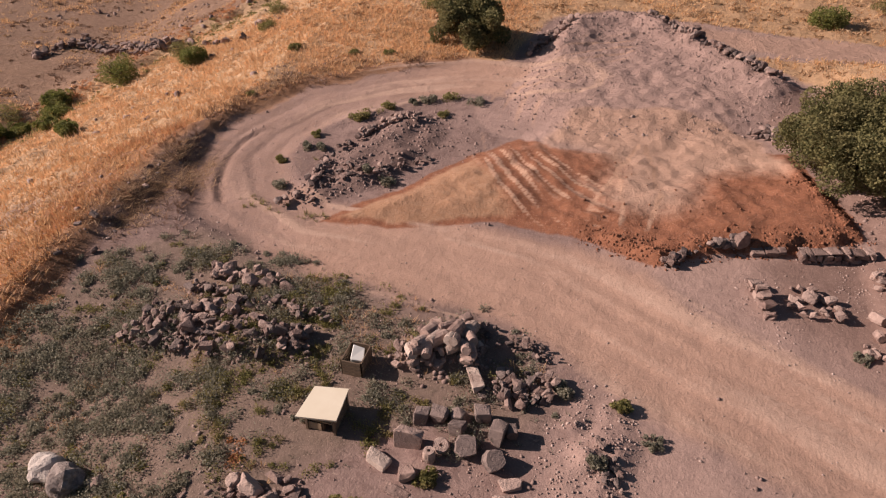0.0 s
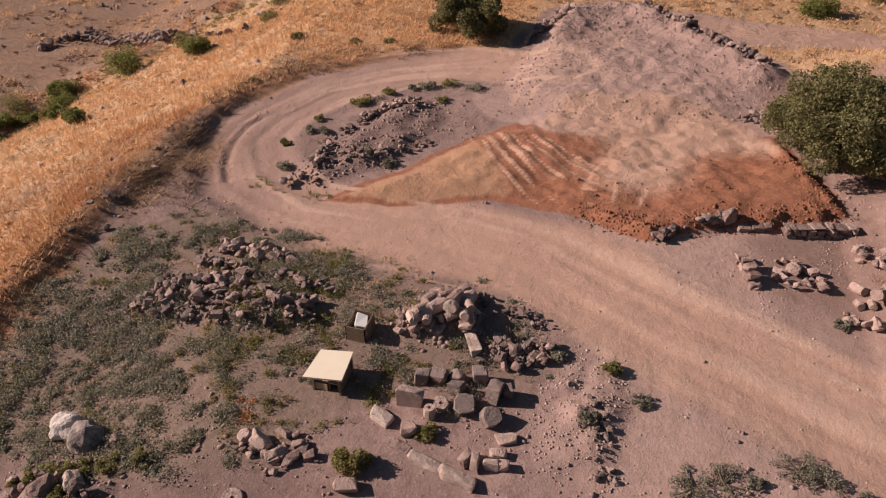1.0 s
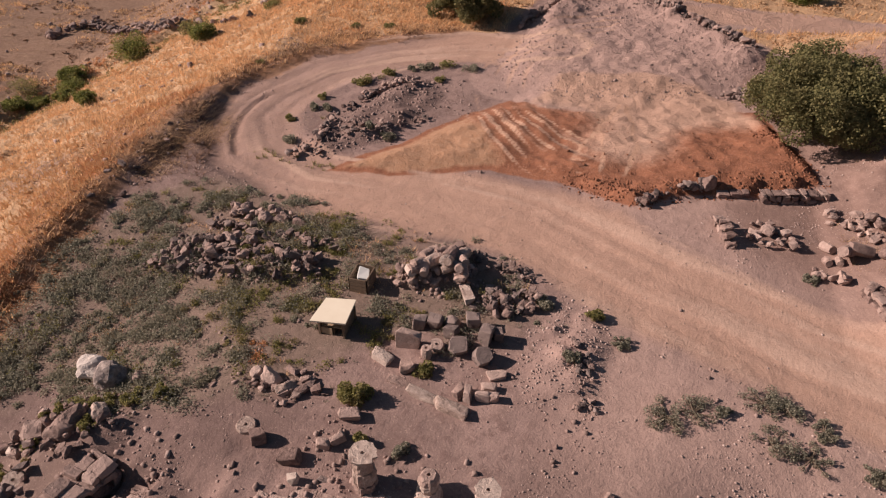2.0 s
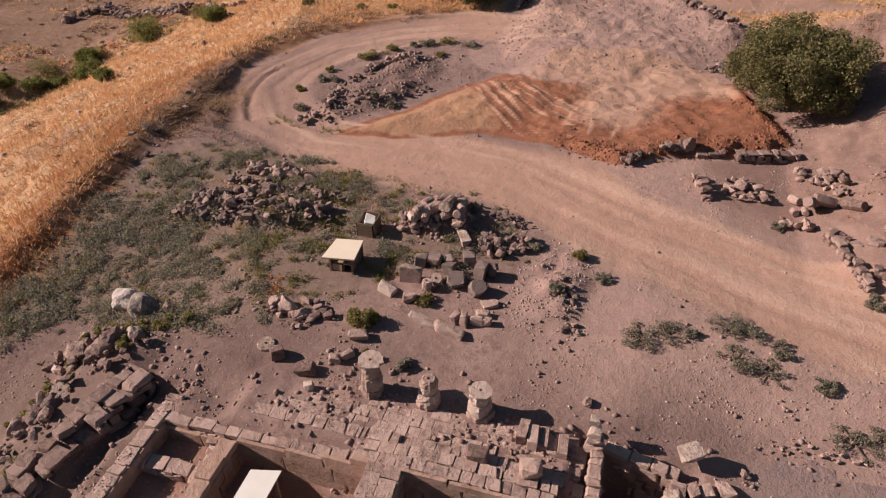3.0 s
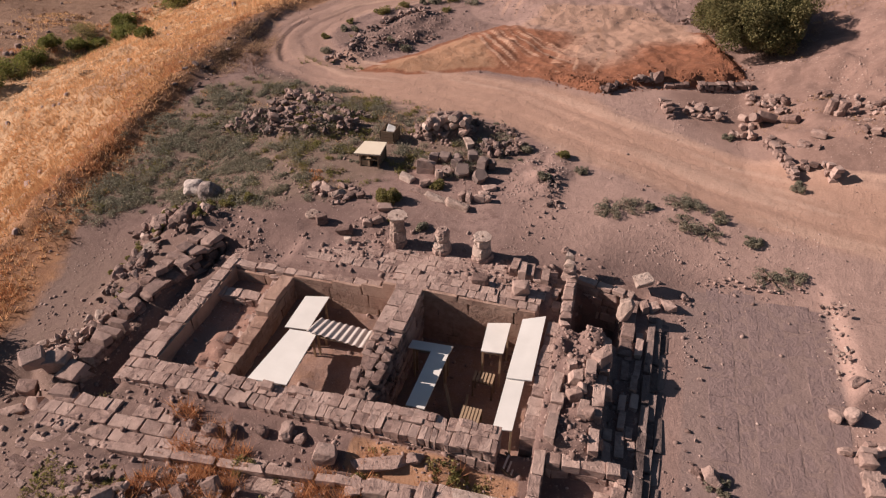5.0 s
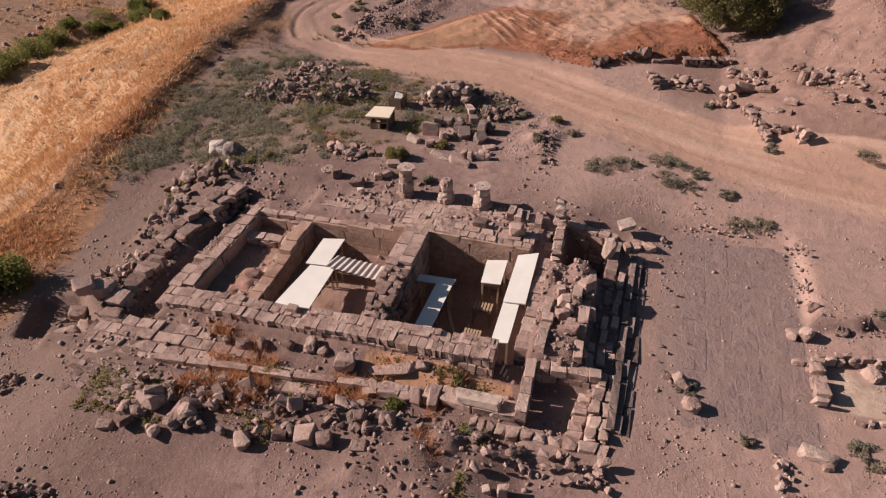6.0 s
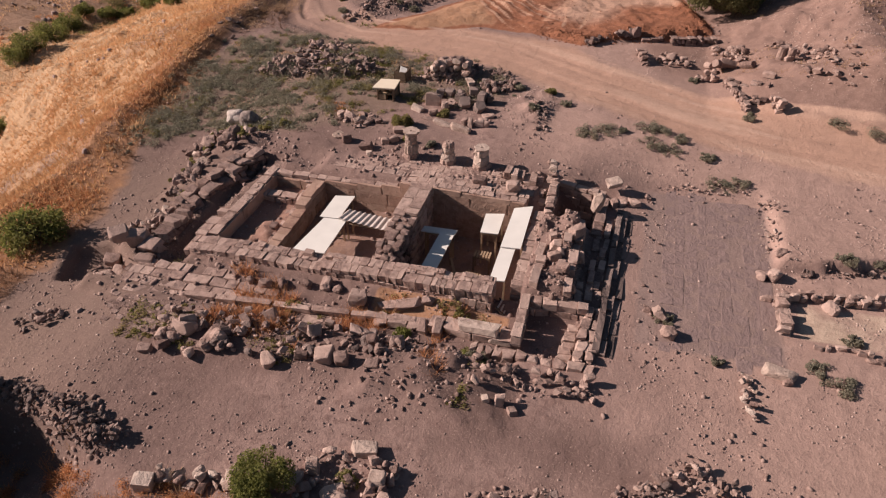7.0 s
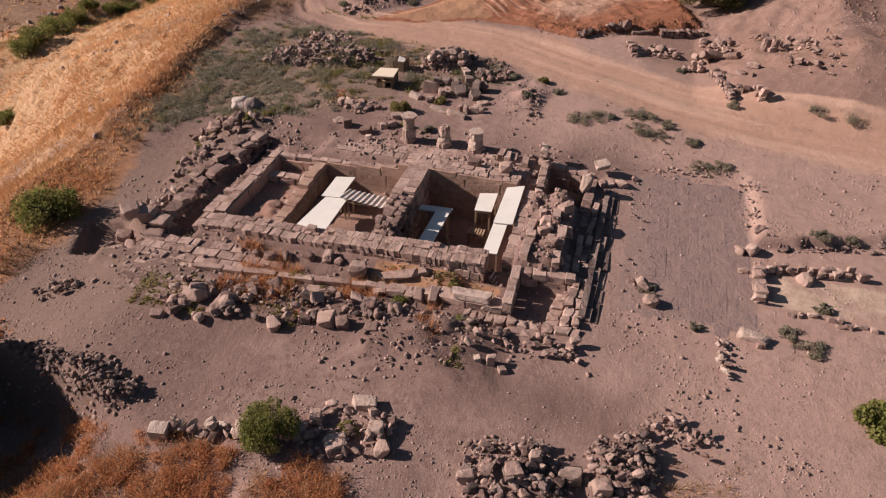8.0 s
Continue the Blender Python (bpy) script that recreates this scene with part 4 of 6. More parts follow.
sheet("roof_sheet", [(3.77, 3.15), (4.77, 3.25), (4.77, 5.36), (3.77, 5.12)], [-0.25] * 4, "flat white metal sheet over an excavated room", WHITE)
sheet("roof_sheet", [(3.86, 0.02), (5.40, 0.12), (5.25, 3.08), (4.10, 2.98)], [0.03, 0.05, -0.14, -0.14], "large flat white metal sheet over an excavated room", WHITE)
sheet("roof_sheet", [(4.85, 2.95), (7.5, 2.75), (7.55, 3.75), (5.1, 3.8)], [0.0, -0.1, -0.1, 0.0], "corrugated greyish metal sheet bridging a dug room", GALV, 0.02, 9)
sheet("roof_sheet", [(9.8, 0.65), (10.5, 0.65), (10.6, 3.55), (9.9, 3.5)], [-0.2] * 4, "grey-white metal sheet lying in shade", WHITE)
sheet("roof_sheet", [(8.95, 3.45), (10.6, 3.55), (10.65, 4.0), (9.0, 3.9)], [-0.26] * 4, "narrow grey-white metal sheet lying in shade", WHITE)
sheet("roof_sheet", [(11.8, 3.8), (12.65, 3.9), (12.6, 5.65), (11.7, 5.4)], [0.0] * 4, "small white metal sheet on a timber frame", WHITE)
sheet("roof_sheet", [(13.1, 2.2), (14.0, 2.3), (13.95, 5.7), (13.1, 5.3)], [0.6, 0.6, 0.68, 0.66], "long white metal sheet along a wall", WHITE)
sheet("roof_sheet", [(13.1, 0.0), (13.75, 0.1), (13.75, 2.45), (13.1, 2.35)], [0.42, 0.42, 0.52, 0.52], "narrow white metal sheet along a wall", WHITE)


def trestle(x, y, lx, ly, top, label):
    """Posts and rails that carry a sheet."""
    z = at(x, y) - 0.05
    t = thing("timber_trestle", x, y, z, label, "trestle", "props under the sheets")
    h = top - z
    for sx in (-1, 1):
        for sy in (-1, 1):
            bar(t, "post", (sx * lx / 2, sy * ly / 2, 0), (sx * lx / 2, sy * ly / 2, h), 0.08, PINE)
        bar(t, "rail", (sx * lx / 2, -ly / 2, h - 0.05), (sx * lx / 2, ly / 2, h - 0.05), 0.07, PINE)
        bar(t, "rail", (-lx / 2, sx * ly / 2, h - 0.12), (lx / 2, sx * ly / 2, h - 0.12), 0.07, PINE)
    return t


trestle(12.2, 4.7, 0.7, 1.5, -0.05, "rough timber trestle under a white sheet")
trestle(13.45, 2.7, 0.45, 4.4, 0.34, "long timber trestle beside the wall")
trestle(10.2, 2.1, 0.5, 2.6, -0.25, "low timber trestle under a grey sheet")
trestle(9.8, 3.75, 1.3, 0.35, -0.31, "low timber trestle under a grey sheet")
trestle(4.3, 4.2, 0.8, 1.7, -0.30, "timber trestle under a white sheet")
trestle(4.65, 1.55, 1.0, 2.6, -0.19, "timber trestle under a white sheet")
trestle(6.3, 3.3, 2.0, 0.6, -0.14, "timber trestle under the corrugated sheet")


def pallet(x, y, sx, sy, top, n, label):
    z = at(x, y) - 0.03
    t = thing("slatted_crate", x, y, z, label, "crate", "crates in the dug room")
    h = top - z
    for i in range(n):
        u = -sx / 2 + sx * (i + 0.5) / n
        bar(t, "slat", (u, -sy / 2, h), (u, sy / 2, h), 0.09, PINE)
    for sxn in (-1, 1):
        bar(t, "rail", (-sx / 2, sxn * sy * 0.42, h - 0.08), (sx / 2, sxn * sy * 0.42, h - 0.08), 0.07, TIMBER)
        for sy2 in (-1, 1):
            bar(t, "post", (sxn * sx * 0.45, sy2 * sy * 0.42, 0), (sxn * sx * 0.45, sy2 * sy * 0.42, h - 0.05), 0.07, TIMBER)
    return t


pallet(12.05, 3.4, 0.85, 0.5, -1.0, 6, "pale slatted wooden crate on posts")
pallet(12.05, 1.25, 0.75, 0.75, -0.75, 6, "pale slatted wooden crate on posts")
beam = bar(None, "timber_beam", (10.7, 2.6, -0.9), (11.5, 1.2, -1.75), 0.12, PINE)
tagged(beam, "loose timber beam leaning in the dug room", "beam")
beam = bar(None, "timber_beam", (11.5, 3.1, -1.85), (11.7, 1.2, -1.85), 0.1, PINE)
tagged(beam, "timber beam lying on the floor", "beam")
steps = thing("metal_steps", 14.0, -0.75, -0.5, "short dark metal steps with pale treads", "steps")
for k in range(4):
    bar(steps, "tread", (-0.28 + 0.13 * k, -0.3, 0.35 - 0.14 * k), (-0.2 + 0.13 * k, 0.3, 0.35 - 0.14 * k), 0.06, GALV)
for sy in (-0.32, 0.32):
    bar(steps, "stringer", (-0.34, sy, 0.42), (0.3, sy, -0.2), 0.06, STEEL)


# ------------------------------------------------------------------ columns and drums
def drum_bm(r0, r1, h, seg=20, wear=0.02, seed=0, hole=True):
    r = random.Random(seed)
    bm = bmesh.new()
    rings = []
    dents = [r.uniform(-1, 1) for _ in range(seg)]
    for k in range(5):
        u = k / 4
        rad = r0 + (r1 - r0) * u - (0.025 if k in (0, 4) else 0)
        rings.append([bm.verts.new((math.cos(2 * math.pi * i / seg) * rad * (1 + wear * dents[i] + r.uniform(-wear, wear) * 0.6), math.sin(2 * math.pi * i / seg) * rad * (1 + wear * dents[i] + r.uniform(-wear, wear) * 0.6), h * u)) for i in range(seg)])
    for a, b in zip(rings, rings[1:]):
        for i in range(seg):
            bm.faces.new((a[i], a[(i + 1) % seg], b[(i + 1) % seg], b[i]))
    bm.faces.new(rings[0][::-1])
    if hole:
        inner = [bm.verts.new((math.cos(2 * math.pi * i / seg) * 0.06, math.sin(2 * math.pi * i / seg) * 0.06, h)) for i in range(seg)]
        deep = [bm.verts.new((v.co.x, v.co.y, h - 0.1)) for v in inner]
        for i in range(seg):
            j = (i + 1) % seg
            bm.faces.new((rings[-1][i], rings[-1][j], inner[j], inner[i]))
            bm.faces.new((inner[i], inner[j], deep[j], deep[i]))
        bm.faces.new(deep)
    else:
        bm.faces.new(rings[-1])
    return bm


def column(x, y, drums, label):
    z = at(x, y) - 0.05
    c = thing("column_stump", x, y, z, label, "column", "standing columns")
    h = 0.0
    for i, (nm, r0, r1, hh, mat) in enumerate(drums):
        d = part(nm, drum_bm(r0, r1, hh, 22, 0.10, int(x * 10) + i), mat, c)
        d.location = (RNG.uniform(-0.03, 0.03), RNG.uniform(-0.03, 0.03), h)
        h += hh - 0.004
    return c


column(6.72, 8.75, [("base", 0.40, 0.40, 0.35, ASHLAR), ("drum", 0.37, 0.35, 0.55, PALE), ("drum", 0.32, 0.33, 0.55, PALE), ("capital", 0.35, 0.46, 0.22, PALE)], "weathered pale column stump with a worn round capital")
column(8.78, 8.85, [("base", 0.44, 0.42, 0.3, ASHLAR), ("drum", 0.40, 0.35, 0.35, PALE), ("drum", 0.30, 0.34, 0.4, PALE), ("drum", 0.34, 0.24, 0.25, ASHLAR)], "broken pale column stump with a rounded top")
column(10.62, 8.85, [("base", 0.48, 0.46, 0.28, ASHLAR), ("drum", 0.42, 0.37, 0.45, PALE), ("drum", 0.33, 0.35, 0.35, PALE), ("capital", 0.35, 0.41, 0.15, PALE)], "short weathered pale column stump on a wide base")


def drum(x, y, r, h, label, mat=PALE, lean=(0, 0, 0), seg=18, z=None, name="column_drum", hole=True):
    ob = part(name, drum_bm(r, r * 0.95, h, seg, 0.04 if hole else 0.13, int(x * 31 + y * 17), hole), mat)
    ob.matrix_basis = Matrix.Translation((x, y, (at(x, y) if z is None else z) - 0.04)) @ Euler([radians(v) for v in lean]).to_matrix().to_4x4()
    return tagged(ob, label, "column drum", "loose drums")


drum(7.0, 14.35, 0.21, 0.5, "small upright column drum with a socket", ASHLAR)
drum(7.25, 14.95, 0.28, 0.42, "round drum with a central socket", ASHLAR, lean=(30, 6, 0))
drum(8.0, 15.15, 0.40, 0.58, "large dark octagonal drum", BASALT, (34, 0, 20), 9, hole=False)
drum(8.95, 14.85, 0.37, 0.62, "thick brown broken drum", BASALT, (30, 14, 10), 11, hole=False)
drum(-4.75, 6.3, 0.38, 0.2, "pale round millstone lying on weeds", PALE, (14, 10, 0), 22)
drum(2.05, 9.75, 0.36, 0.14, "flat pale capital lying on the ground", PALE, (6, 4, 0), 11)
for x, y, sx, sy, sz, rz, k, lab in (
        (6.15, 14.75, 0.95, 0.42, 0.85, 0.2, "ashlar", "large upright brown block beside drums"), (6.3, 15.75, 0.6, 0.5, 0.55, 0.1, "basalt", "brown squared block in a row"),
        (6.9, 15.95, 0.6, 0.5, 0.55, 0.0, "basalt", "brown squared block in a row"), (7.5, 16.1, 0.55, 0.5, 0.5, 0.2, "basalt", "brown squared block in a row"),
        (8.3, 16.3, 0.6, 0.5, 0.7, 0.1, "basalt", "brown squared block in a row"), (8.9, 15.75, 0.6, 0.6, 0.75, -0.2, "basalt", "tall brown squared block"),
        (9.35, 15.9, 0.4, 0.4, 0.6, 0.3, "basalt", "small worn brown block on earth"), (7.6, 15.6, 0.6, 0.4, 0.5, 0.0, "basalt", "dark block among drums"),
        (5.4, 13.85, 0.95, 0.55, 0.3, -0.4, "pale", "flat pale slab on bare ground"), (6.5, 13.6, 0.6, 0.55, 0.4, 0.3, "ashlar", "worn brown block by weeds"),
        (7.35, 12.55, 1.2, 0.42, 0.24, -0.28, "pale", "long pale architrave slab"), (8.5, 12.25, 1.35, 0.5, 0.34, -0.28, "pale", "long pale architrave slab"), (6.35, 12.95, 0.8, 0.4, 0.14, -0.25, "ashlar", "broken thin pale slab"),
        (8.65, 12.95, 0.32, 0.62, 0.45, -0.5, "ashlar", "worn block leaning on another"), (8.95, 12.95, 0.3, 0.62, 0.5, 0.2, "ashlar", "worn block leaning on another"),
        (9.5, 12.95, 0.6, 0.35, 0.5, 0.05, "ashlar", "worn brown block on bare earth"), (9.85, 13.05, 0.4, 0.4, 0.4, 0.0, "ashlar", "worn brown block on bare earth"), (9.6, 13.45, 0.6, 0.4, 0.35, 0.0, "ashlar", "worn broken block on bare earth"),
        (9.75, 14.1, 0.7, 0.45, 0.25, 0.3, "ashlar", "flat worn slab on bare ground"), (5.25, 11.0, 0.8, 0.45, 0.4, 0.5, "rubble", "grey block with lichen"),
        (4.0, 9.0, 0.75, 0.55, 0.4, 0.1, "rubble", "brown block in shade"), (4.5, 8.25, 0.35, 0.32, 0.35, 0.4, "pale", "small round pale stone"), (4.9, 9.7, 0.5, 0.4, 0.4, 0.3, "ashlar", "worn brown block on bare earth"), (5.3, 10.0, 0.6, 0.4, 0.4, 0.7, "ashlar", "worn brown block on bare earth"),
        (5.4, 8.6, 0.45, 0.22, 0.12, 0.1, "basalt", "small dark slab on bare earth"), (2.7, 9.4, 0.6, 0.5, 0.5, 0.6, "rubble", "brown block in shade")):
    tagged(block(None, x, y, sx, sy, sz, rz + RNG.uniform(-0.2, 0.2), k, rx=RNG.uniform(-0.2, 0.2), ry=RNG.uniform(-0.2, 0.2), name="stone_block"), lab, "stone")


def round_rock(x, y, s, mat, label, seed):
    """A rounded weathered boulder."""
    r = random.Random(seed)
    bm = bmesh.new()
    bmesh.ops.create_icosphere(bm, subdivisions=3, radius=0.5)
    for v in bm.verts:
        v.co *= 1 + 0.35 * noise.noise(v.co * 2.2 + Vector((seed, 0, 0))) + 0.11 * noise.noise(v.co * 6 + Vector((0, seed, 0))) + r.uniform(-0.02, 0.02)
    ob = part("boulder", bm, mat)
    ob.matrix_basis = Matrix.Translation((x, y, at(x, y) + s * 0.28)) @ Matrix.Diagonal((s * 1.1, s, s * 0.85, 1))
    return tagged(ob, label, "stone")


WORN = {k: [worn_mesh(i + 13 * j, m) for i in range(6)] for j, (k, m) in enumerate((("rubble", RUBBLE), ("basalt", BASALT), ("pale", PALE), ("ashlar", ASHLAR)))}


def boulder(x, y, s, kind, label, long=1.2, flat=0.75, rz=None, sink=0.15):
    ob = piece("boulder", RNG.choice(WORN[kind]), None, x, y, at(x, y) + s * flat * (0.5 - sink), s * long, s * RNG.uniform(0.75, 1.0), s * flat,
               RNG.uniform(0, 6.3) if rz is None else rz, RNG.uniform(-0.15, 0.15), RNG.uniform(-0.15, 0.15))
    return tagged(ob, label, "stone")


round_rock(-5.25, 11.0, 1.05, WHITISH, "large rounded pale boulder among scrub", 3)
round_rock(-4.2, 10.7, 1.15, GREYISH, "large grey lichen-covered boulder among scrub", 7)
boulder(-3.2, 10.9, 0.5, "rubble", "small grey boulder among low scrub")
for x, y, sz, k in ((-5.3, 7.9, 0.85, "rubble"), (-4.1, 8.0, 0.8, "rubble"), (-4.0, 8.45, 0.8, "rubble"), (-6.3, 7.4, 0.5, "rubble"), (-5.9, 7.3, 0.45, "pale"), (-5.6, 7.25, 0.4, "rubble"), (-4.7, 5.7, 0.6, "basalt"), (-5.0, 5.0, 0.6, "rubble"), (-4.4, 5.2, 0.6, "rubble"), (-5.3, 4.6, 0.7, "rubble"),
                    (-3.3, 9.0, 0.7, "pale"), (1.9, 11.8, 0.7, "ashlar"), (2.7, 11.5, 0.6, "pale"), (1.3, 11.9, 0.55, "ashlar")):
    boulder(x, y, sz, k, "weathered boulder among scrub" if k != "pale" else "pale weathered boulder among low scrub", 1.25)
for x, y, sx, sy, sz, rz, k, rx, lab in (
        (8.0, -2.2, 1.0, 0.8, 0.95, 0.2, "ashlar", 0.1, "tall squared weathered block on the terrace"), (9.8, -2.0, 2.3, 0.75, 0.4, 0.25, "ashlar", 0.25, "long slab fallen across the terrace"),
        (11.0, -2.9, 0.5, 0.8, 0.6, 0.1, "rubble", 0.1, "moulded block with a curved edge"), (11.65, -2.8, 0.5, 0.9, 0.65, 0.1, "rubble", 0.1, "moulded block with a curved edge"),
        (14.2, -2.7, 1.25, 0.75, 0.55, 0.1, "pale", 0.1, "large pale broken block on the corner"), (5.2, -4.5, 0.6, 0.9, 0.55, 0.4, "rubble", 0.7, "tilted squared block in dry grass"),
        (7.5, -4.0, 0.45, 0.4, 0.9, 0.1, "rubble", 0.1, "upright brown block on stony ground"), (8.8, -4.1, 1.05, 0.55, 0.55, 0.05, "ashlar", 0.0, "squared block lying flat"),
        (7.2, -4.8, 0.7, 0.6, 0.6, 0.6, "rubble", 0.5, "tilted block with a sharp edge"), (6.1, -6.6, 0.75, 0.8, 0.6, 0.7, "ashlar", 0.5, "tilted square slab below the terrace"),
        (7.2, -6.0, 0.6, 0.6, 0.5, 0.3, "rubble", 0.2, "brown broken block on bare earth"), (8.1, -5.9, 0.95, 0.8, 0.6, 0.2, "ashlar", 0.1, "large brown broken block"), (8.8, -5.9, 0.65, 0.65, 0.65, 0.3, "rubble", 0.1, "brown squared block casting a shadow"),
        (10.0, -5.8, 0.7, 0.6, 0.3, 0.2, "rubble", 0.1, "flat brown block on bare earth"), (10.5, -4.5, 0.7, 0.6, 0.6, 0.6, "rubble", 0.4, "tilted brown block below the terrace"), (9.6, -4.7, 0.5, 0.5, 0.6, 0.2, "rubble", 0.1, "brown upright block below the terrace"),
        (3.5, -6.3, 0.75, 1.25, 0.5, -0.4, "ashlar", 0.3, "grey-brown slab leaning on dark blocks"), (2.2, -6.0, 1.2, 0.8, 0.75, -0.3, "rubble", -0.2, "large dark grey block below terrace"), (1.5, -6.5, 0.5, 0.9, 0.7, 0.2, "ashlar", 0.1, "upright brown block on bare earth"),
        (1.1, -7.2, 0.7, 0.45, 0.35, 0.3, "rubble", 0.1, "small brown block on bare earth"), (4.0, -5.2, 1.0, 0.3, 0.4, 0.7, "rubble", 0.3, "broken slab on edge"),
        (14.4, -6.1, 0.35, 0.35, 0.35, 0.2, "pale", 0.0, "small pale round stone"), (14.9, -6.0, 0.45, 0.4, 0.55, 0.2, "ashlar", 0.0, "small worn brown block on earth"), (15.4, -6.2, 0.45, 0.4, 0.35, 0.5, "ashlar", 0.1, "small worn brown block on earth")):
    f = 0.82
    tagged(block(None, x, y, sx * f, sy * f, sz * f, rz, k, rx=rx + RNG.uniform(-0.25, 0.25), ry=RNG.uniform(-0.3, 0.3), name="stone_block", sink=0.08), lab, "stone")
for i, (x, y, sz) in enumerate(((3.7, -2.3, 0.6), (4.4, -2.1, 0.5), (5.5, -1.9, 0.5), (6.3, -1.7, 0.6), (6.9, -1.8, 0.4), (2.9, -2.2, 0.4), (10.9, -1.6, 0.5))):
    boulder(x, y, sz, "rubble", "rough brown boulder on the terrace")
# big blocks tumbled in and beside the western pit
for x, y, sx, sy, sz, rz, k, rx in ((-4.4, -3.0, 1.0, 0.5, 0.4, 0.7, "ashlar", 0.3), (-3.7, -2.8, 0.8, 0.7, 0.5, 0.5, "rubble", 0.2), (-4.7, -1.9, 0.8, 0.6, 0.5, 0.2, "rubble", 0.2), (-3.9, -2.5, 0.8, 0.8, 0.7, 0.5, "ashlar", 0.6), (-4.1, -1.6, 0.9, 0.7, 0.6, 0.9, "rubble", 0.2), (-3.5, -1.2, 0.9, 0.7, 0.7, 0.3, "ashlar", 0.3)):
    tagged(block(None, x, y, sx, sy, sz, rz, k, rx=rx, name="stone_block", sink=-0.15 if x > -4 else -0.45), "large squared block tumbled into the pit", "stone")

# ------------------------------------------------------------------ hut and bin
gz = at(3.2, 14.9)
hut = thing("work_shelter", 3.2, 14.9, gz, "small open shelter with a cream roof panel", "shelter")
roof = sheet("roof_panel", [(2.48, 14.1), (3.86, 14.3), (3.72, 15.72), (2.54, 15.52)], [1.68, 1.68, 1.66, 1.66], "flat cream roof panel", CREAM, 0.07)
roof.parent = hut
roof.matrix_parent_inverse = Matrix.Translation(-hut.location)
for k in ("category", "group"):
    del roof[k]
for x in (-0.5, 0.5):
    for y in (-0.5, 0.6):
        bar(hut, "post", (x, y, -0.1), (x, y, 1.66 - gz), 0.09, TIMBER)
    bar(hut, "rail", (x, -0.6, 1.58 - gz), (x, 0.65, 1.58 - gz), 0.07, TIMBER)
top = 1.6 - gz
for nm, x, y, z, sx, sy, sz, m in (
        ("side_board", 0.48, 0.05, top * 0.5, 0.04, 1.05, top, TIMBER), ("side_board", -0.48, 0.05, top * 0.36, 0.04, 1.05, top * 0.72, TIMBER),
        ("back_board", 0.0, 0.56, top * 0.5, 0.94, 0.04, top, TIMBER), ("shelf", 0.0, 0.05, top * 0.52, 0.9, 0.96, 0.04, PINE), ("front_board", -0.22, -0.48, top * 0.28, 0.46, 0.03, top * 0.42, PINE),
        ("divider", 0.06, -0.1, top * 0.26, 0.03, 0.7, top * 0.5, TIMBER), ("fascia", 0.0, -0.5, top * 0.96, 1.0, 0.04, 0.09, PINE)):
    bm = bmesh.new()
    bmesh.ops.create_cube(bm, size=1.0)
    bmesh.ops.bevel(bm, geom=list(bm.edges), offset=0.015, segments=1, affect="EDGES")
    ob = part(nm, bm, m, hut)
    ob.matrix_basis = Matrix.Translation((x, y, z - 0.03)) @ Matrix.Diagonal((sx, sy, sz, 1))
for x, sx, sz in ((-0.25, 0.34, 0.3), (0.3, 0.26, 0.24)):
    ob = piece("stored_crate", ashlar_mesh(int(40 + 10 * x), TIMBER, 0.03, 0.02, 0.008), None, 3.2 + x, 14.9, gz + top * 0.54 + sz / 2 - 0.03, sx, 0.5, sz)
    tagged(ob, "small dark crate kept on the shelter's shelf", "crate")

gz = at(3.25, 17.5)
bin_ = thing("wooden_bin", 3.25, 17.5, gz, "dark slatted wooden bin with a white bag", "bin")
for z in (0.08, 0.26, 0.44, 0.62):
    for (ax, ay), (bx, by) in (((-0.38, -0.5), (0.38, -0.5)), ((-0.38, 0.5), (0.38, 0.5)), ((-0.38, -0.5), (-0.38, 0.5)), ((0.38, -0.5), (0.38, 0.5))):
        bm = bmesh.new()
        bmesh.ops.create_cube(bm, size=1.0)
        ob = part("slat", bm, TIMBER, bin_)
        ob.matrix_basis = Matrix.Translation(((ax + bx) / 2, (ay + by) / 2, z)) @ Matrix.Diagonal((abs(bx - ax) + 0.04, abs(by - ay) + 0.04, 0.16, 1))
bm = bmesh.new()
bmesh.ops.create_cube(bm, size=1.0)
ob = part("floor_board", bm, TIMBER, bin_)
ob.matrix_basis = Matrix.Translation((0, 0, 0.06)) @ Matrix.Diagonal((0.74, 0.98, 0.06, 1))
bag = piece("white_bag", ashlar_mesh(5, WHITE), None, 3.3, 17.55, gz + 0.40, 0.5, 0.7, 0.62, 0.2, 0.1, 0.1)
tagged(bag, "crumpled white bag lying in the bin", "bag")

# ------------------------------------------------------------------ heaps of stones
heap("stone_pile", HEAP_A, 300, 0.16, 0.52, "long heap of grey-brown field stones", ("rubble", "basalt", "rubble"))
heap("stone_pile", [(-5.5, 19.4), (-5.4, 20.3), (1.0, 19.9), (1.6, 19.2)], 90, 0.18, 0.45, "low row of brown field stones", ("rubble", "basalt"))
heap("stone_pile", [(-5.3, 20.7), (-5, 21.6), (-0.7, 21.4), (-0.6, 20.8)], 40, 0.3, 0.62, "row of upright brown field stones", ("rubble", "ashlar"))
heap("stone_pile", [(12.0, 16.4), (12.5, 16.4), (13.0, 15.2), (13.4, 13.4), (12.7, 13.4), (12.5, 15.0)], 70, 0.08, 0.3, "dark stones along a low spoil heap", ("rubble", "basalt"), layers=0.05)
frag = heap("column_fragment_pile", HEAP_B, 100, 0.18, 0.5, "heap of broken column pieces and brown blocks", ("rubble", "rubble", "ashlar"))
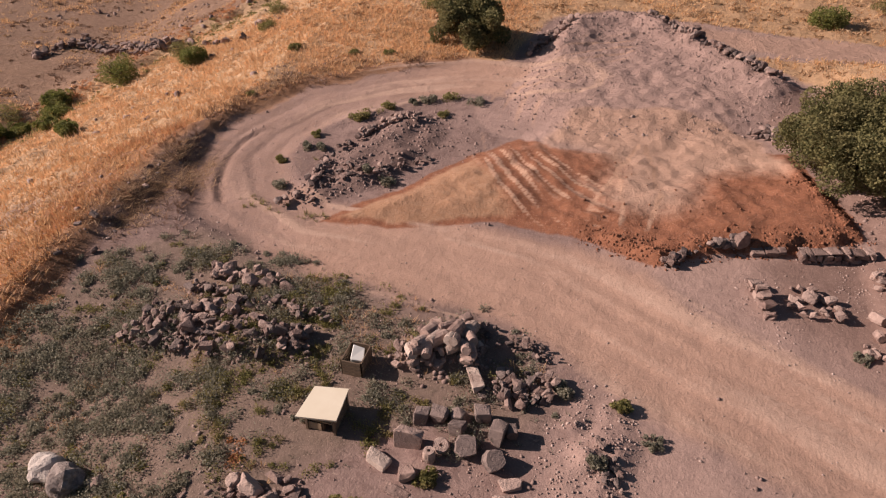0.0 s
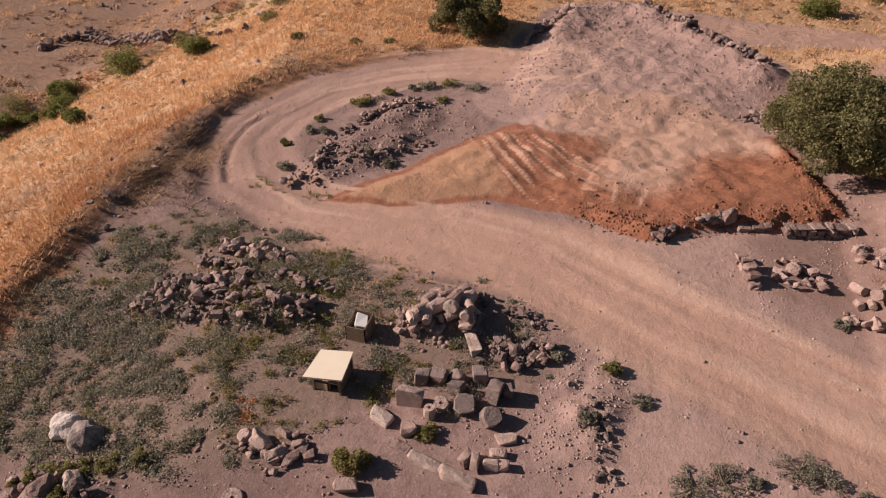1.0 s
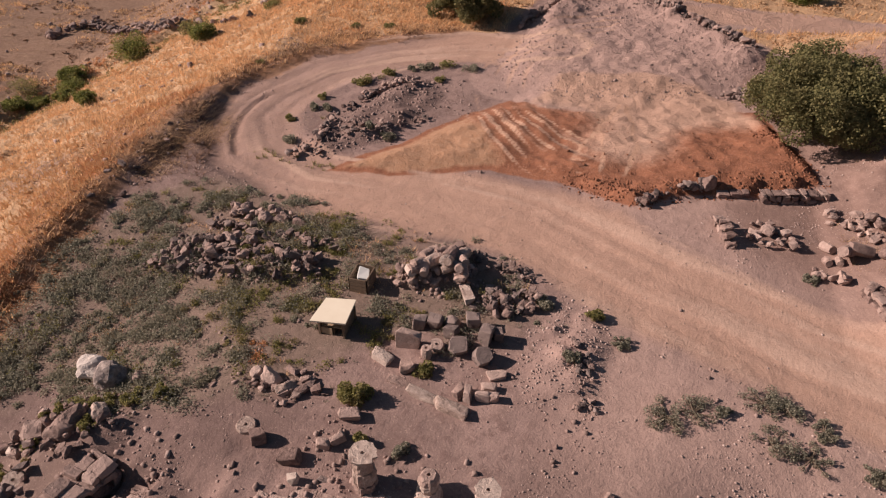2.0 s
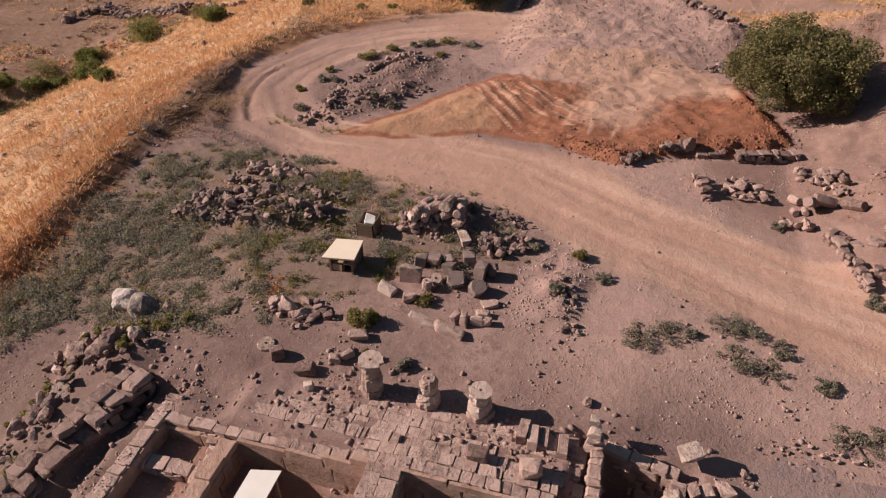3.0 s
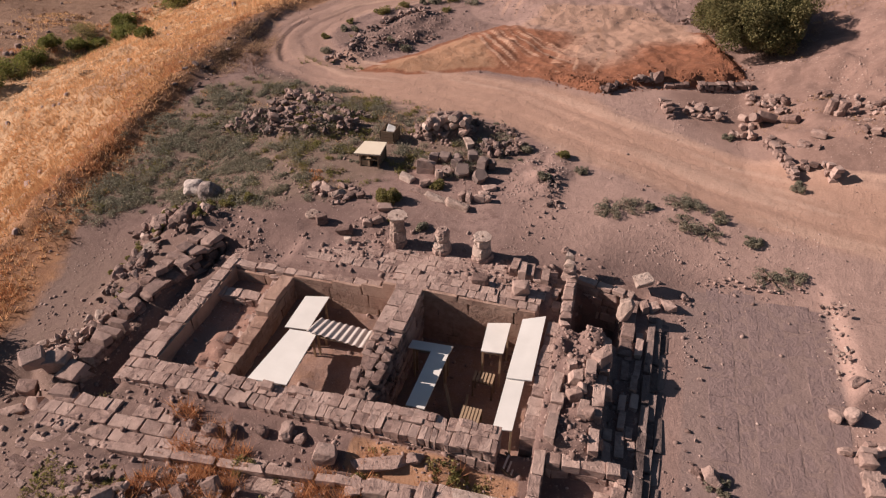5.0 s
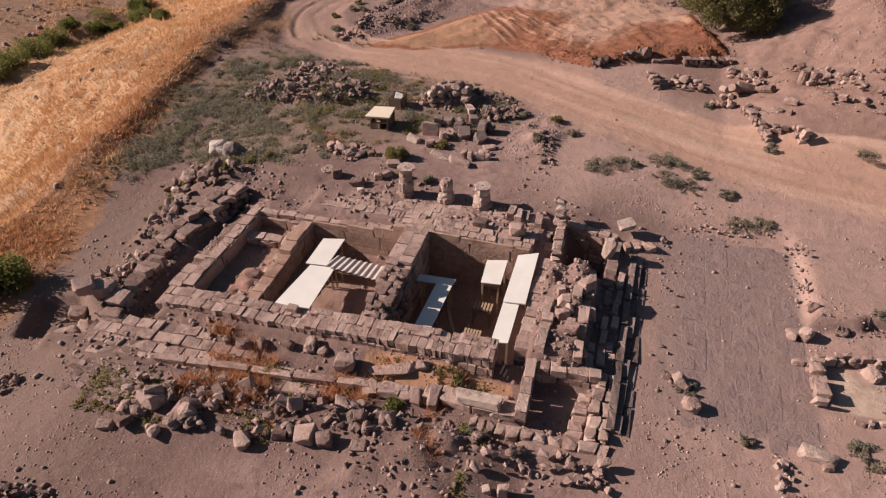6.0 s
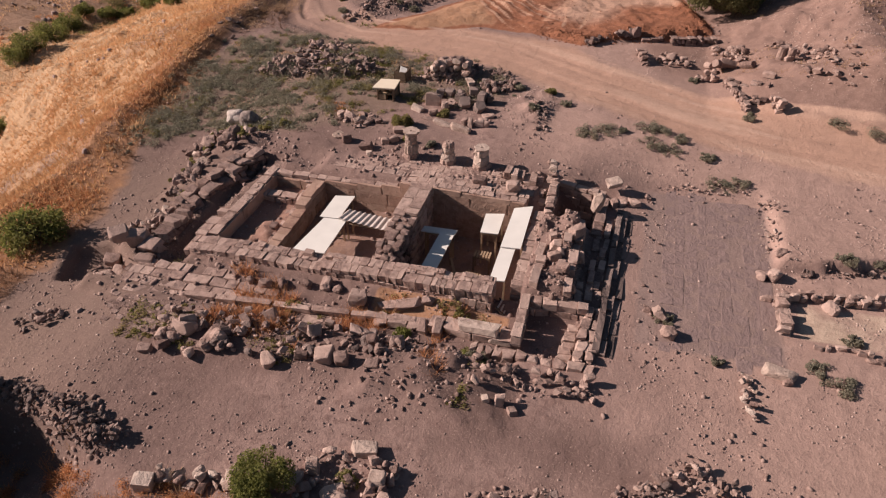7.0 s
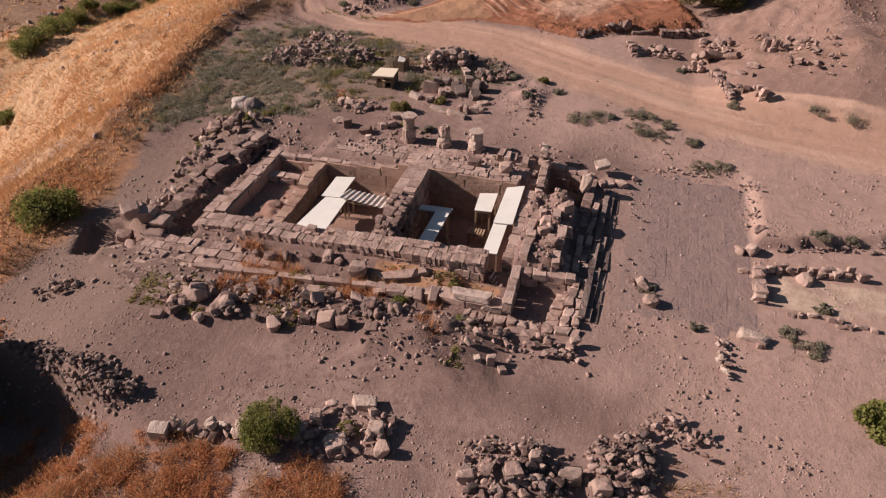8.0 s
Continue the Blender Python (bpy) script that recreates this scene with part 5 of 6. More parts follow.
for i, (x, y, sz) in enumerate(scatter([(5.0, 18.0), (4.9, 19.2), (6, 20.3), (7, 20.4), (7.4, 18.6)], 20, 0.2, 0.3)):
    d = part("drum_piece", drum_bm(sz, sz * 0.97, 0.75, 12, 0.05, i, False), ASHLAR if i % 3 else PALE, frag)
    d.matrix_basis = Matrix.Translation((x - frag.location.x, y - frag.location.y, at(x, y) + 0.3 - frag.location.z)) @ Euler((radians(RNG.uniform(60, 100)), 0, RNG.uniform(-0.9, 0.6))).to_matrix().to_4x4()
tagged(block(None, 7.6, 18.0, 0.45, 1.5, 0.4, 0.45, "pale", name="stone_block", rx=-0.15), "long pale stone beam beside the heap", "stone")
heap("stone_pile", [(8, 17.2), (8.5, 18.7), (10.5, 18.7), (10.4, 17.7), (9.4, 17.0)], 95, 0.15, 0.5, "low heap of broken grey-brown stones", ("rubble", "basalt"))
heap("stone_pile", [(7.2, 19.6), (7.4, 20.9), (10, 20.3), (10.6, 19.4)], 45, 0.1, 0.35, "thin scatter of dark stones by the track", ("rubble", "basalt"))
heap("stone_pile", HEAP_S, 260, 0.1, 0.42, "large heap of fallen stones and blocks", ("rubble", "basalt", "rubble", "ashlar"))
heap("stone_pile", HEAP_T, 190, 0.08, 0.36, "heap of broken brown stones", ("rubble", "basalt", "ashlar"))
heap("stone_pile", [(20.6, -7.4), (21.1, -6.1), (23.4, -7.4), (22.6, -8.2)], 60, 0.1, 0.35, "trail of small pale stones", ("rubble", "ashlar"))
heap("stone_pile", HEAP_W, 290, 0.12, 0.34, "collapsed dry-stone bank of grey stones", ("rubble", "basalt"))
heap("stone_pile", [(0.8, 11.2), (1.4, 12.4), (3.3, 12.5), (4.5, 11.8), (2.7, 10.8)], 55, 0.12, 0.5, "loose group of brown fallen stones", ("ashlar", "rubble", "rubble"), layers=0.05)
heap("stone_pile", [(-7.0, 7.3), (-5, 9.4), (-2.1, 8.6), (-3.2, 7.2)], 60, 0.15, 0.5, "scattered brown stones among weeds", ("rubble",))
heap("stone_pile", [(-6.0, -0.8), (-5.4, 1.2), (-3.9, 2.6), (-3.2, 2.0), (-2.9, -1.0), (-4.4, -1.0)], 95, 0.2, 0.56, "tumbled pale weathered blocks", ("ashlar", "pale", "rubble"), squared=0.35)
heap("stone_pile", [(-5.6, 2.8), (-5.6, 6), (-4.2, 7), (-3.4, 3)], 50, 0.15, 0.5, "brown rubble behind the retaining wall", ("rubble", "basalt"))
heap("stone_pile", [(-4.5, -5.5), (-6.0, -6.6), (-5.2, -7.4), (-3.4, -5.8)], 60, 0.08, 0.35, "small spill of dark rubble", ("rubble", "basalt"))
heap("stone_pile", [(0.5, -6.8), (0.7, -5.0), (4, -4.5), (9, -3.6), (11.5, -3.6), (10.5, -5.2), (6, -6.4)], 240, 0.1, 0.46, "tumbled blocks below the terrace", ("rubble", "basalt", "rubble", "ashlar"))
heap("stone_pile", [(1.3, -6.9), (1.8, -5.9), (4.4, -5.4), (4.6, -6.4), (3.2, -7.1)], 26, 0.3, 0.7, "jumble of large grey-brown broken blocks", ("rubble", "basalt", "ashlar"), squared=0.75)
heap("stone_pile", [(9.8, -7.2), (9.6, -4.6), (13.4, -4.2), (13.6, -6.6), (12, -7.8)], 110, 0.05, 0.22, "broken stones on an earthy bank", ("rubble", "ashlar"), layers=0.05)
heap("stone_pile", [(13.3, -5.8), (13.5, -4.0), (15.4, -3.9), (18.2, -4.0), (18.2, -4.9), (15, -5.3)], 75, 0.12, 0.42, "fallen stones at the foot of the wall", ("rubble", "ashlar"))
heap("stone_pile", [(8.9, -11.4), (9.2, -10), (11.2, -9.0), (12.4, -9.4), (12.2, -11), (10, -12)], 110, 0.1, 0.4, "loose stones beside the bush", ("rubble", "ashlar"))
heap("stone_pile", [(4.7, -12.4), (5.0, -11.5), (7.4, -11.1), (7.6, -11.8)], 22, 0.3, 0.65, "row of pale broken blocks by dry weeds", ("pale", "rubble"), squared=0.7)
heap("stone_pile", [(-4.9, 26.8), (-4.3, 29.4), (-4.3, 32.4), (-3.3, 35.4), (-2.9, 35.0), (-3.6, 32.2), (-3.6, 29.3), (-4.0, 26.8)], 70, 0.15, 0.5, "overgrown line of grey stones", ("rubble", "basalt"))
heap("stone_pile", [(-3.6, 34.6), (-2.2, 37.2), (-0.3, 37.4), (-0.4, 36.3), (-1.8, 36.2), (-2.8, 34.4)], 45, 0.25, 0.6, "overgrown pile of grey stones", ("rubble", "ashlar"))
heap("stone_pile", [(-3.9, 27.2), (-2.8, 30.6), (-0.9, 31.1), (1.2, 33.3), (1.4, 32.8), (-0.6, 30.0), (-2.4, 29.4), (-3.2, 27.2)], 75, 0.12, 0.4, "overgrown line of grey stones", ("rubble", "basalt"))
heap("stone_pile", [(13.8, 26.4), (14.2, 27.4), (17.2, 28.8), (17.4, 29.6), (16.2, 28.6)], 70, 0.12, 0.45, "broken stones along the red soil bank", ("rubble", "basalt"))
heap("stone_pile", [(11.2, 58.3), (12.8, 57.8), (17.0, 52.4), (20.8, 47.2), (19.9, 46.8), (15.8, 51.5)], 190, 0.25, 0.7, "rim of grey boulders on the tipped heap", ("rubble", "basalt"))
heap("stone_pile", [(3.6, 48.6), (4.4, 54), (5.6, 56.8), (6.6, 56), (5.4, 51)], 70, 0.25, 0.7, "edge of grey boulders on the tipped heap", ("rubble",))
heap("stone_pile", [(18.2, 40.4), (20.2, 41.8), (21.2, 41.2), (19.6, 39.6)], 40, 0.25, 0.6, "dark stones under the oak", ("basalt", "rubble"))
for x, y, sx, sy, sz, rz, k, lab in (
        (11.0, -9.2, 0.95, 0.6, 0.35, 0.2, "pale", "flat pale slab on stones"), (11.8, -10.2, 0.65, 0.7, 0.45, 0.1, "pale", "round-cornered pale block with a socket"), (12.3, -10.9, 0.6, 0.5, 0.5, 0.3, "ashlar", "grey-brown block by dry weeds"),
        (10.7, -11.1, 0.75, 0.8, 0.4, 0.6, "ashlar", "large tilted grey-green block"), (9.35, -11.0, 0.4, 0.7, 0.4, 0.1, "ashlar", "upright brown block on stony ground"), (8.95, -11.0, 0.4, 0.7, 0.4, 0.1, "ashlar", "upright brown block on stony ground"),
        (9.65, -10.3, 0.5, 0.5, 0.45, 0.2, "ashlar", "worn block behind the bush"), (18.5, -10.1, 0.85, 0.55, 0.5, 0.1, "pale", "large pale block with a rounded top"), (19.5, -10.4, 0.65, 0.6, 0.5, 0.3, "ashlar", "worn squared block in a heap"),
        (17.3, -10.1, 0.4, 0.45, 0.6, 0.2, "ashlar", "upright brown block on stony ground"), (15.3, -11.2, 0.7, 0.55, 0.5, 0.3, "ashlar", "broken brown block in a heap"), (16.7, -10.8, 0.6, 0.55, 0.5, 0.4, "rubble", "large grey boulder-like block")):
    tagged(block(None, x, y, sx, sy, sz, rz, k, rx=RNG.uniform(-0.2, 0.2), name="stone_block", sink=0.02), lab, "stone")

# ------------------------------------------------------------------ ruins beside the plaza and the track
ne = ruin_wall("wall_north_east", 19.7, 29.0, 22.9, 29.9, 0.6, 0.4, 1.35, "low coursed wall at the edge of red soil", None, 0.3, 0.5, "rubble", jitter=0.05, rough=True)
course(ne, 17.7, 28.9, 19.3, 29.2, 0.6, 0.4, 1.2, 0.32, 0.6, "rubble", 0.1, 0.06)
boulder(17.2, 29.0, 0.8, "rubble", "large upright brown boulder by red soil", 0.9, 1.05)
ne2 = ruin_wall("wall_footing", 17.6, 26.9, 18.3, 24.4, 0.5, 0.3, 1.5, "ragged footing of dark stones", lerp([(0, 1.05), (0.3, 1.4), (0.6, 1.45), (1, 1.2)]), 0.28, 0.36, "rubble", jitter=0.1, rough=True)
ne3 = ruin_wall("wall_room_north", 23.3, 22.6, 24.5, 19.0, 0.4, 0.4, 1.5, "low wall of a small excavated room", lerp([(0, 1.4), (0.5, 1.45), (1, 1.25)]), 0.24, 0.34, "rubble", jitter=0.06, rough=True)
course(ne3, 23.3, 22.6, 25.7, 21.3, 0.6, 0.6, 2.0, 0.26, 0.4, "rubble", 0.15, 0.07, split=2, rough=True, top=lerp([(0, 1.3), (1, 1.95)]))
course(ne3, 24.4, 20.1, 26.1, 19.8, 0.45, 0.8, 1.9, 0.26, 0.4, "rubble", 0.3, 0.1, rough=True, top=lerp([(0, 1.4), (1, 1.75)]))
course(ne3, 26.2, 19.0, 25.9, 19.9, 0.45, 1.0, 1.8, 0.26, 0.4, "ashlar", 0.25, 0.1, rough=True)
for x, y, r, h, lean, mat in ((22.2, 25.9, 0.26, 0.5, (75, 0, 30), ASHLAR), (22.2, 24.9, 0.22, 0.35, (80, 0, 10), ASHLAR), (22.7, 24.9, 0.2, 0.35, (85, 0, 0), ASHLAR), (23.3, 25.3, 0.3, 0.9, (70, 0, -40), RUBBLE), (23.9, 25.0, 0.3, 0.8, (75, 0, -80), RUBBLE), (24.3, 25.0, 0.3, 0.8, (65, 0, 40), RUBBLE), (25.3, 22.4, 0.24, 0.6, (85, 0, 60), ASHLAR)):
    drum(x, y, r * 0.9, h * 1.3, "fallen column piece among ruins", mat, lean, 10, z=at(x, y) + r * 0.7, name="column_piece", hole=False)
drum(26.4, 24.8, 0.28, 0.95, "upright brown column piece", ASHLAR, (4, 2, 0), 12, hole=False)
drum(26.9, 24.6, 0.28, 0.9, "upright brown column piece", ASHLAR, (-3, 4, 0), 12, hole=False)
heap("stone_pile", [(-19.9, 52.9), (-31.7, 58.8), (-39.7, 60.8), (-50.6, 65.3), (-50.8, 57.1), (-48.8, 55.5), (-49.1, 62.3), (-37.0, 57.1), (-32.1, 58.3)], 240, 0.25, 0.95, "brown rocky ledge above the gully", ("rubble", "basalt", "rubble"), "rocks")
heap("stone_pile", [(-12.6, 20), (-13.2, 30), (-10.6, 25), (-10.2, 20)], 34, 0.1, 0.34, "grey stones at the foot of the bank", ("rubble", "basalt"))
heap("stone_pile", [(18.9, 25.0), (19.2, 26.8), (21.0, 26.8), (21.0, 25.2)], 26, 0.25, 0.6, "scattered squared stones of a ruined room", ("ashlar", "rubble"), squared=0.7)
heap("stone_pile", [(22.6, 27.7), (22.9, 28.8), (24.9, 27.7), (24.7, 25.8)], 40, 0.2, 0.65, "tumbled stones behind the fallen columns", ("rubble", "ashlar"))
heap("stone_pile", [(25.4, 26.8), (26.2, 28.1), (30.3, 25.0), (30.6, 20.5), (27.5, 21.4)], 80, 0.12, 0.5, "scattered stones on rough ground", ("rubble", "ashlar"))
heap("stone_pile", [(21.6, 23.4), (21.6, 24.0), (22.9, 23.6), (22.9, 23.1)], 12, 0.25, 0.5, "small group of flat stones", ("ashlar",), squared=0.8)
we = ruin_wall("wall_plaza_east", 25.0, 0.6, 25.05, 2.9, 0.6, -0.5, 0.3, "low wall of rounded pale blocks", None, 0.42, 0.5, "ashlar", jitter=0.08, rough=True)
course(we, 25.2, 2.95, 26.6, 3.3, 0.55, -0.5, 0.25, 0.4, 0.34, "ashlar", 0.1, 0.08, split=2, rough=True)
course(we, 26.9, 3.2, 29.8, 3.8, 0.55, -0.5, 0.25, 0.4, 0.34, "ashlar", 0.25, 0.1, split=2, rough=True)
course(we, 26.0, 0.4, 29.6, 0.1, 0.45, -0.5, 0.05, 0.3, 0.34, "ashlar", 0.3, 0.08, split=2, rough=True)
for x, y, sz, k in ((24.4, 4.2, 0.6, "ashlar"), (25.0, 4.4, 0.85, "pale"), (24.5, 2.75, 0.5, "pale"), (27.0, 2.7, 0.75, "pale"), (20.55, -0.6, 0.8, "pale"), (20.2, 0.4, 0.75, "rubble"), (25.3, 5.9, 0.6, "pale"), (24.9, -2.0, 0.4, "ashlar"), (23.5, -2.3, 0.4, "pale"), (23.4, -2.9, 0.35, "rubble"), (19.75, 0.6, 0.4, "rubble"), (14.1, 10.3, 0.45, "pale"), (19.3, 9.2, 0.4, "rubble")):
    boulder(x, y, sz * 0.85, "ashlar" if k == "pale" else k, "pale rounded block beside the plaza" if k == "pale" else "brown block beside the plaza", 1.15, 0.75)
tagged(block(None, 24.6, -1.7, 1.3, 0.45, 0.4, -0.15, "pale", name="stone_block"), "long pale broken slab on bare earth", "stone")
heap("stone_pile", [(25.3, 4.5), (25.6, 5.0), (31.5, 6.7), (31.5, 6.1)], 70, 0.08, 0.28, "small stones along a ragged earth edge", ("rubble", "basalt"), layers=0.06)
heap("stone_pile", [(19.4, 10.2), (19.6, 10.8), (24.4, 12.2), (24.4, 11.0)], 55, 0.05, 0.24, "stony edge of the plaza", ("rubble", "ashlar"), layers=0.06)
heap("stone_pile", [(24.5, 6.0), (24.6, 10.6), (25.6, 10.6), (25.4, 6.0)], 50, 0.08, 0.3, "pale stones along the plaza edge", ("pale", "rubble"))
heap("stone_pile", [(23.2, -4.2), (23.3, -2.0), (23.8, -2.0), (23.7, -4.2)], 25, 0.1, 0.3, "short line of small stones", ("rubble", "pale"))
heap("stone_pile", [(19.4, 0.0), (19.3, 6.4), (20.1, 6.2), (20.6, 2.0), (20.3, 0.2)], 16, 0.06, 0.24, "stony ledge at the foot of the steps", ("rubble",), layers=0.05)

plaza = thing("plaza_paving", 22, 4, -0.15, "worn grey-brown paving slabs of an open square", "paving", kind="structure")
x = 20.2
while x < 24.6:
    w_ = RNG.uniform(0.42, 0.62)
    y = -1.2 + 0.5 * math.sin(x * 2.1) + RNG.uniform(-0.3, 0.3)
    end = 9.6 + 0.5 * math.sin(x * 1.3)
    while y < end:
        d = RNG.uniform(0.6, 1.15)
        if RNG.random() > 0.03:
            piece("slab", RNG.choice(BLOCKS["paving"]), plaza, x + w_ / 2, y + d / 2, at(x + w_ / 2, y + d / 2) - 0.044 + RNG.uniform(-0.002, 0.002), w_ - 0.002, d - 0.002, 0.1)
        y += d
    x += w_

# ------------------------------------------------------------------ plants
def leaf_cloud(blobs, count, size, seed, squash=1.0):
    """Small leaf faces filling the outer part of a group of lumps (x, y, z, radius)."""
    r = np.random.RandomState(seed)
    w = np.array([b[3] ** 2 for b in blobs])
    pick = r.choice(len(blobs), count, p=w / w.sum())
    B = np.array(blobs)[pick]
    d = r.normal(size=(count, 3))
    d /= np.linalg.norm(d, axis=1, keepdims=True)
    rad = B[:, 3:4] * (0.45 + 0.6 * r.rand(count, 1) ** 0.55)
    c = B[:, :3] + d * rad * np.array([1, 1, squash])
    c[:, 2] = np.maximum(c[:, 2], 0.03)
    a = r.normal(size=(count, 3)) + d * 0.3
    a /= np.linalg.norm(a, axis=1, keepdims=True)
    b = np.cross(a, r.normal(size=(count, 3)))
    b /= np.linalg.norm(b, axis=1, keepdims=True)
    s = size * (0.5 + r.rand(count, 1))
    V = np.stack([c - a * s, c + b * s * 0.55, c + a * s, c - b * s * 0.55], 1).reshape(-1, 3)
    return V, np.arange(count * 4).reshape(-1, 4)


def limb(bm, a, b, r0, r1, seg=7):
    a, b = Vector(a), Vector(b)
    q = (b - a).to_track_quat("Z", "Y")
    ra = [bm.verts.new(a + q @ Vector((math.cos(t) * r0, math.sin(t) * r0, 0))) for t in (2 * math.pi * i / seg for i in range(seg))]
    rb = [bm.verts.new(b + q @ Vector((math.cos(t) * r1, math.sin(t) * r1, 0))) for t in (2 * math.pi * i / seg for i in range(seg))]
    for i in range(seg):
        bm.faces.new((ra[i], ra[(i + 1) % seg], rb[(i + 1) % seg], rb[i]))
    bm.faces.new(rb)


def bush(name, x, y, r, h, mat, label, category, seed, leaves=1500, size=0.09, trunk=0.0, lumps=9, lump=(0.28, 0.46), reach=0.62):
    q = random.Random(seed)
    z = at(x, y)
    b = thing(name, x, y, z - 0.05, label, category)
    blobs = []
    for i in range(lumps):
        a, d = q.uniform(0, 6.3), r * reach * math.sqrt(q.random())
        rr = r * q.uniform(*lump)
        blobs.append((math.cos(a) * d, math.sin(a) * d, max(trunk + rr * 0.4, h * q.uniform(0.35, 0.95) * (1 - 0.35 * (d / r) ** 2) - rr * 0.6), rr))
    V, F = leaf_cloud(blobs, leaves, size, seed)
    crown = new("crown", mesh_of("crown", V, F, [mat]))
    crown.parent = b
    bm = bmesh.new()
    limb(bm, (0, 0, -0.2), (0.05, 0, max(trunk, h * 0.35)), r * 0.07 + 0.02, r * 0.05 + 0.01)
    for bl in blobs:
        limb(bm, (0.05, 0, max(trunk, h * 0.35) * 0.8), bl[:3], r * 0.035 + 0.008, 0.012, 5)
    part("trunk", bm, BARK, b)
    return b


bush("tree", 22.8, 36.0, 4.1, 5.1, OAK, "large round dusty-green oak tree", "tree", 3, 96000, 0.068, 0.12, 130, (0.11, 0.22), 0.82)
bush("tree", -0.9, 50.6, 3.3, 3.9, OAK, "dense round dark-green tree by the track", "tree", 4, 28000, 0.10, 0.1, 80, (0.11, 0.22), 0.8)
for i, (x, y, r, h) in enumerate(((-32.8, 49.2, 2.6, 2.8), (-24.8, 49.4, 1.7, 1.4), (-36.6, 45.1, 1.7, 1.2), (-63.4, 86.2, 3.0, 2.6), (-59.1, 90.6, 3.8, 3.2), (-9.6, -1.5, 2.15, 1.7), (25.6, 62.0, 1.9, 1.5), (-39.8, 41.0, 1.3, 1.0), (-28.3, 37.6, 1.2, 0.9), (-38.4, 47.0, 1.6, 1.0))):
    bush("bush", x, y, r, h, GREEN, "bright green bush on the dry slope", "bush", 20 + i, 5000, 0.075, 0.0, 30, (0.18, 0.34))
for i, (x, y, r, h) in enumerate(((-31.7, 57.1, 1.6, 1.4), (-20.9, 55.7, 1.2, 0.9), (-13.1, 46.0, 0.6, 0.25), (-8.6, 46.4, 0.5, 0.25), (-6.1, 47.0, 0.5, 0.25), (-12.4, 38.0, 0.4, 0.25), (-40.6, 43.3, 1.8, 1.0), (-23.3, 62.1, 1.5, 1.0), (-6, 58, 1.3, 0.8), (31, 67, 1.6, 1.2))):
    bush("bush", x, y, r, h, WEED, "olive-brown bush in dry grass", "bush", 45 + i, 2400, 0.055, 0.0, 14)
for i, (x, y, r, h) in enumerate(((-37.8, 25.8, 2.0, 1.5), (-37.3, 27.6, 2.2, 1.7), (-38.5, 31.2, 2.4, 1.8), (-40.2, 35.3, 2.0, 1.5), (-38.5, 42.3, 1.5, 1.0), (-34.0, 41.3, 1.6, 1.1), (-35.5, 19.4, 1.4, 1.0), (-40.9, 38.8, 1.6, 1.2))):
    bush("bush", x, y, r, h, GREEN, "green bush down in the gully", "bush", 160 + i, 4200, 0.07, 0.0, 26, (0.16, 0.32))
bush("bush", 8.5, -11.5, 1.25, 1.5, GREEN, "leafy green bush beside fallen blocks", "bush", 41, 15000, 0.034, 0.0, 30, (0.18, 0.34))
bush("bush", 28.6, -4.8, 1.0, 1.2, GREEN, "green bush on the dusty ground", "bush", 42, 3600, 0.08)
bush("bush", 5.1, 11.9, 0.68, 0.8, WEED, "small dense green shrub", "bush", 43, 2600, 0.05)
bush("bush", -3.9, 3.2, 0.55, 0.5, WEED, "small green shrub on the wall", "bush", 44, 1500, 0.05)
bush("bush", 7.2, 4.9, 0.45, 0.9, WEED, "green shrub growing in the dug room", "bush", 58, 1200, 0.05)
for i, (x, y, r) in enumerate(((16.5, 14.3, 0.8), (15.6, 13.9, 0.75), (18.8, 15.4, 0.8), (19.6, 15.2, 0.6), (19.0, 13.8, 0.75), (20.2, 13.6, 0.7), (20.7, 14.7, 0.45), (22.2, 13.6, 0.45), (13.9, 16.9, 0.38), (26.2, -1.2, 0.6), (26.8, -1.7, 0.6), (22.9, 11.6, 0.8), (23.9, 12.0, 0.6), (20.4, 0.2, 0.45), (13.5, -4.0, 0.45), (22.4, -1.6, 0.3), (17.6, 14.6, 0.3), (28, 6.0, 0.5), (29.5, 6.4, 0.4), (31.1, 18.2, 1.0), (29.3, 18.6, 0.7), (24.7, 18.5, 0.5), (21.4, 23.2, 0.35), (27.6, 1.0, 0.4))):
    bush("low_shrub", x, y, r * 1.1, 0.34, SAGE, "low grey-green thorny shrub", "shrub", 60 + i, 2200, 0.028, 0.0, 16, (0.14, 0.3), 0.85)
for i, (x, y, r) in enumerate(((-5.5, 28.6, 0.65), (-6.6, 30.8, 0.4), (-4.9, 32.7, 0.5), (-4.2, 37.0, 0.7), (-0.2, 30.1, 0.6), (0.6, 38.3, 0.5), (-5.8, 32.4, 0.45), (-5.9, 33.9, 0.4), (-1.3, 30.6, 0.5), (-3.0, 38.6, 0.6), (-0.9, 40.1, 0.7), (0.4, 40.6, 0.8), (2.0, 40.5, 0.8), (-4.5, 36.4, 0.6), (-1.8, 39.4, 0.4), (6.0, 10.2, 0.3), (7.4, 10.2, 0.4), (7.2, 13.6, 0.5), (12.2, 15.4, 0.45), (12.8, 18.0, 0.4), (10.8, 18.3, 0.5))):
    bush("low_shrub", x, y, r, 0.4, WEED if i % 2 else SAGE, "low green weed on stony ground", "shrub", 90 + i, 900, 0.05, 0.0, 7)


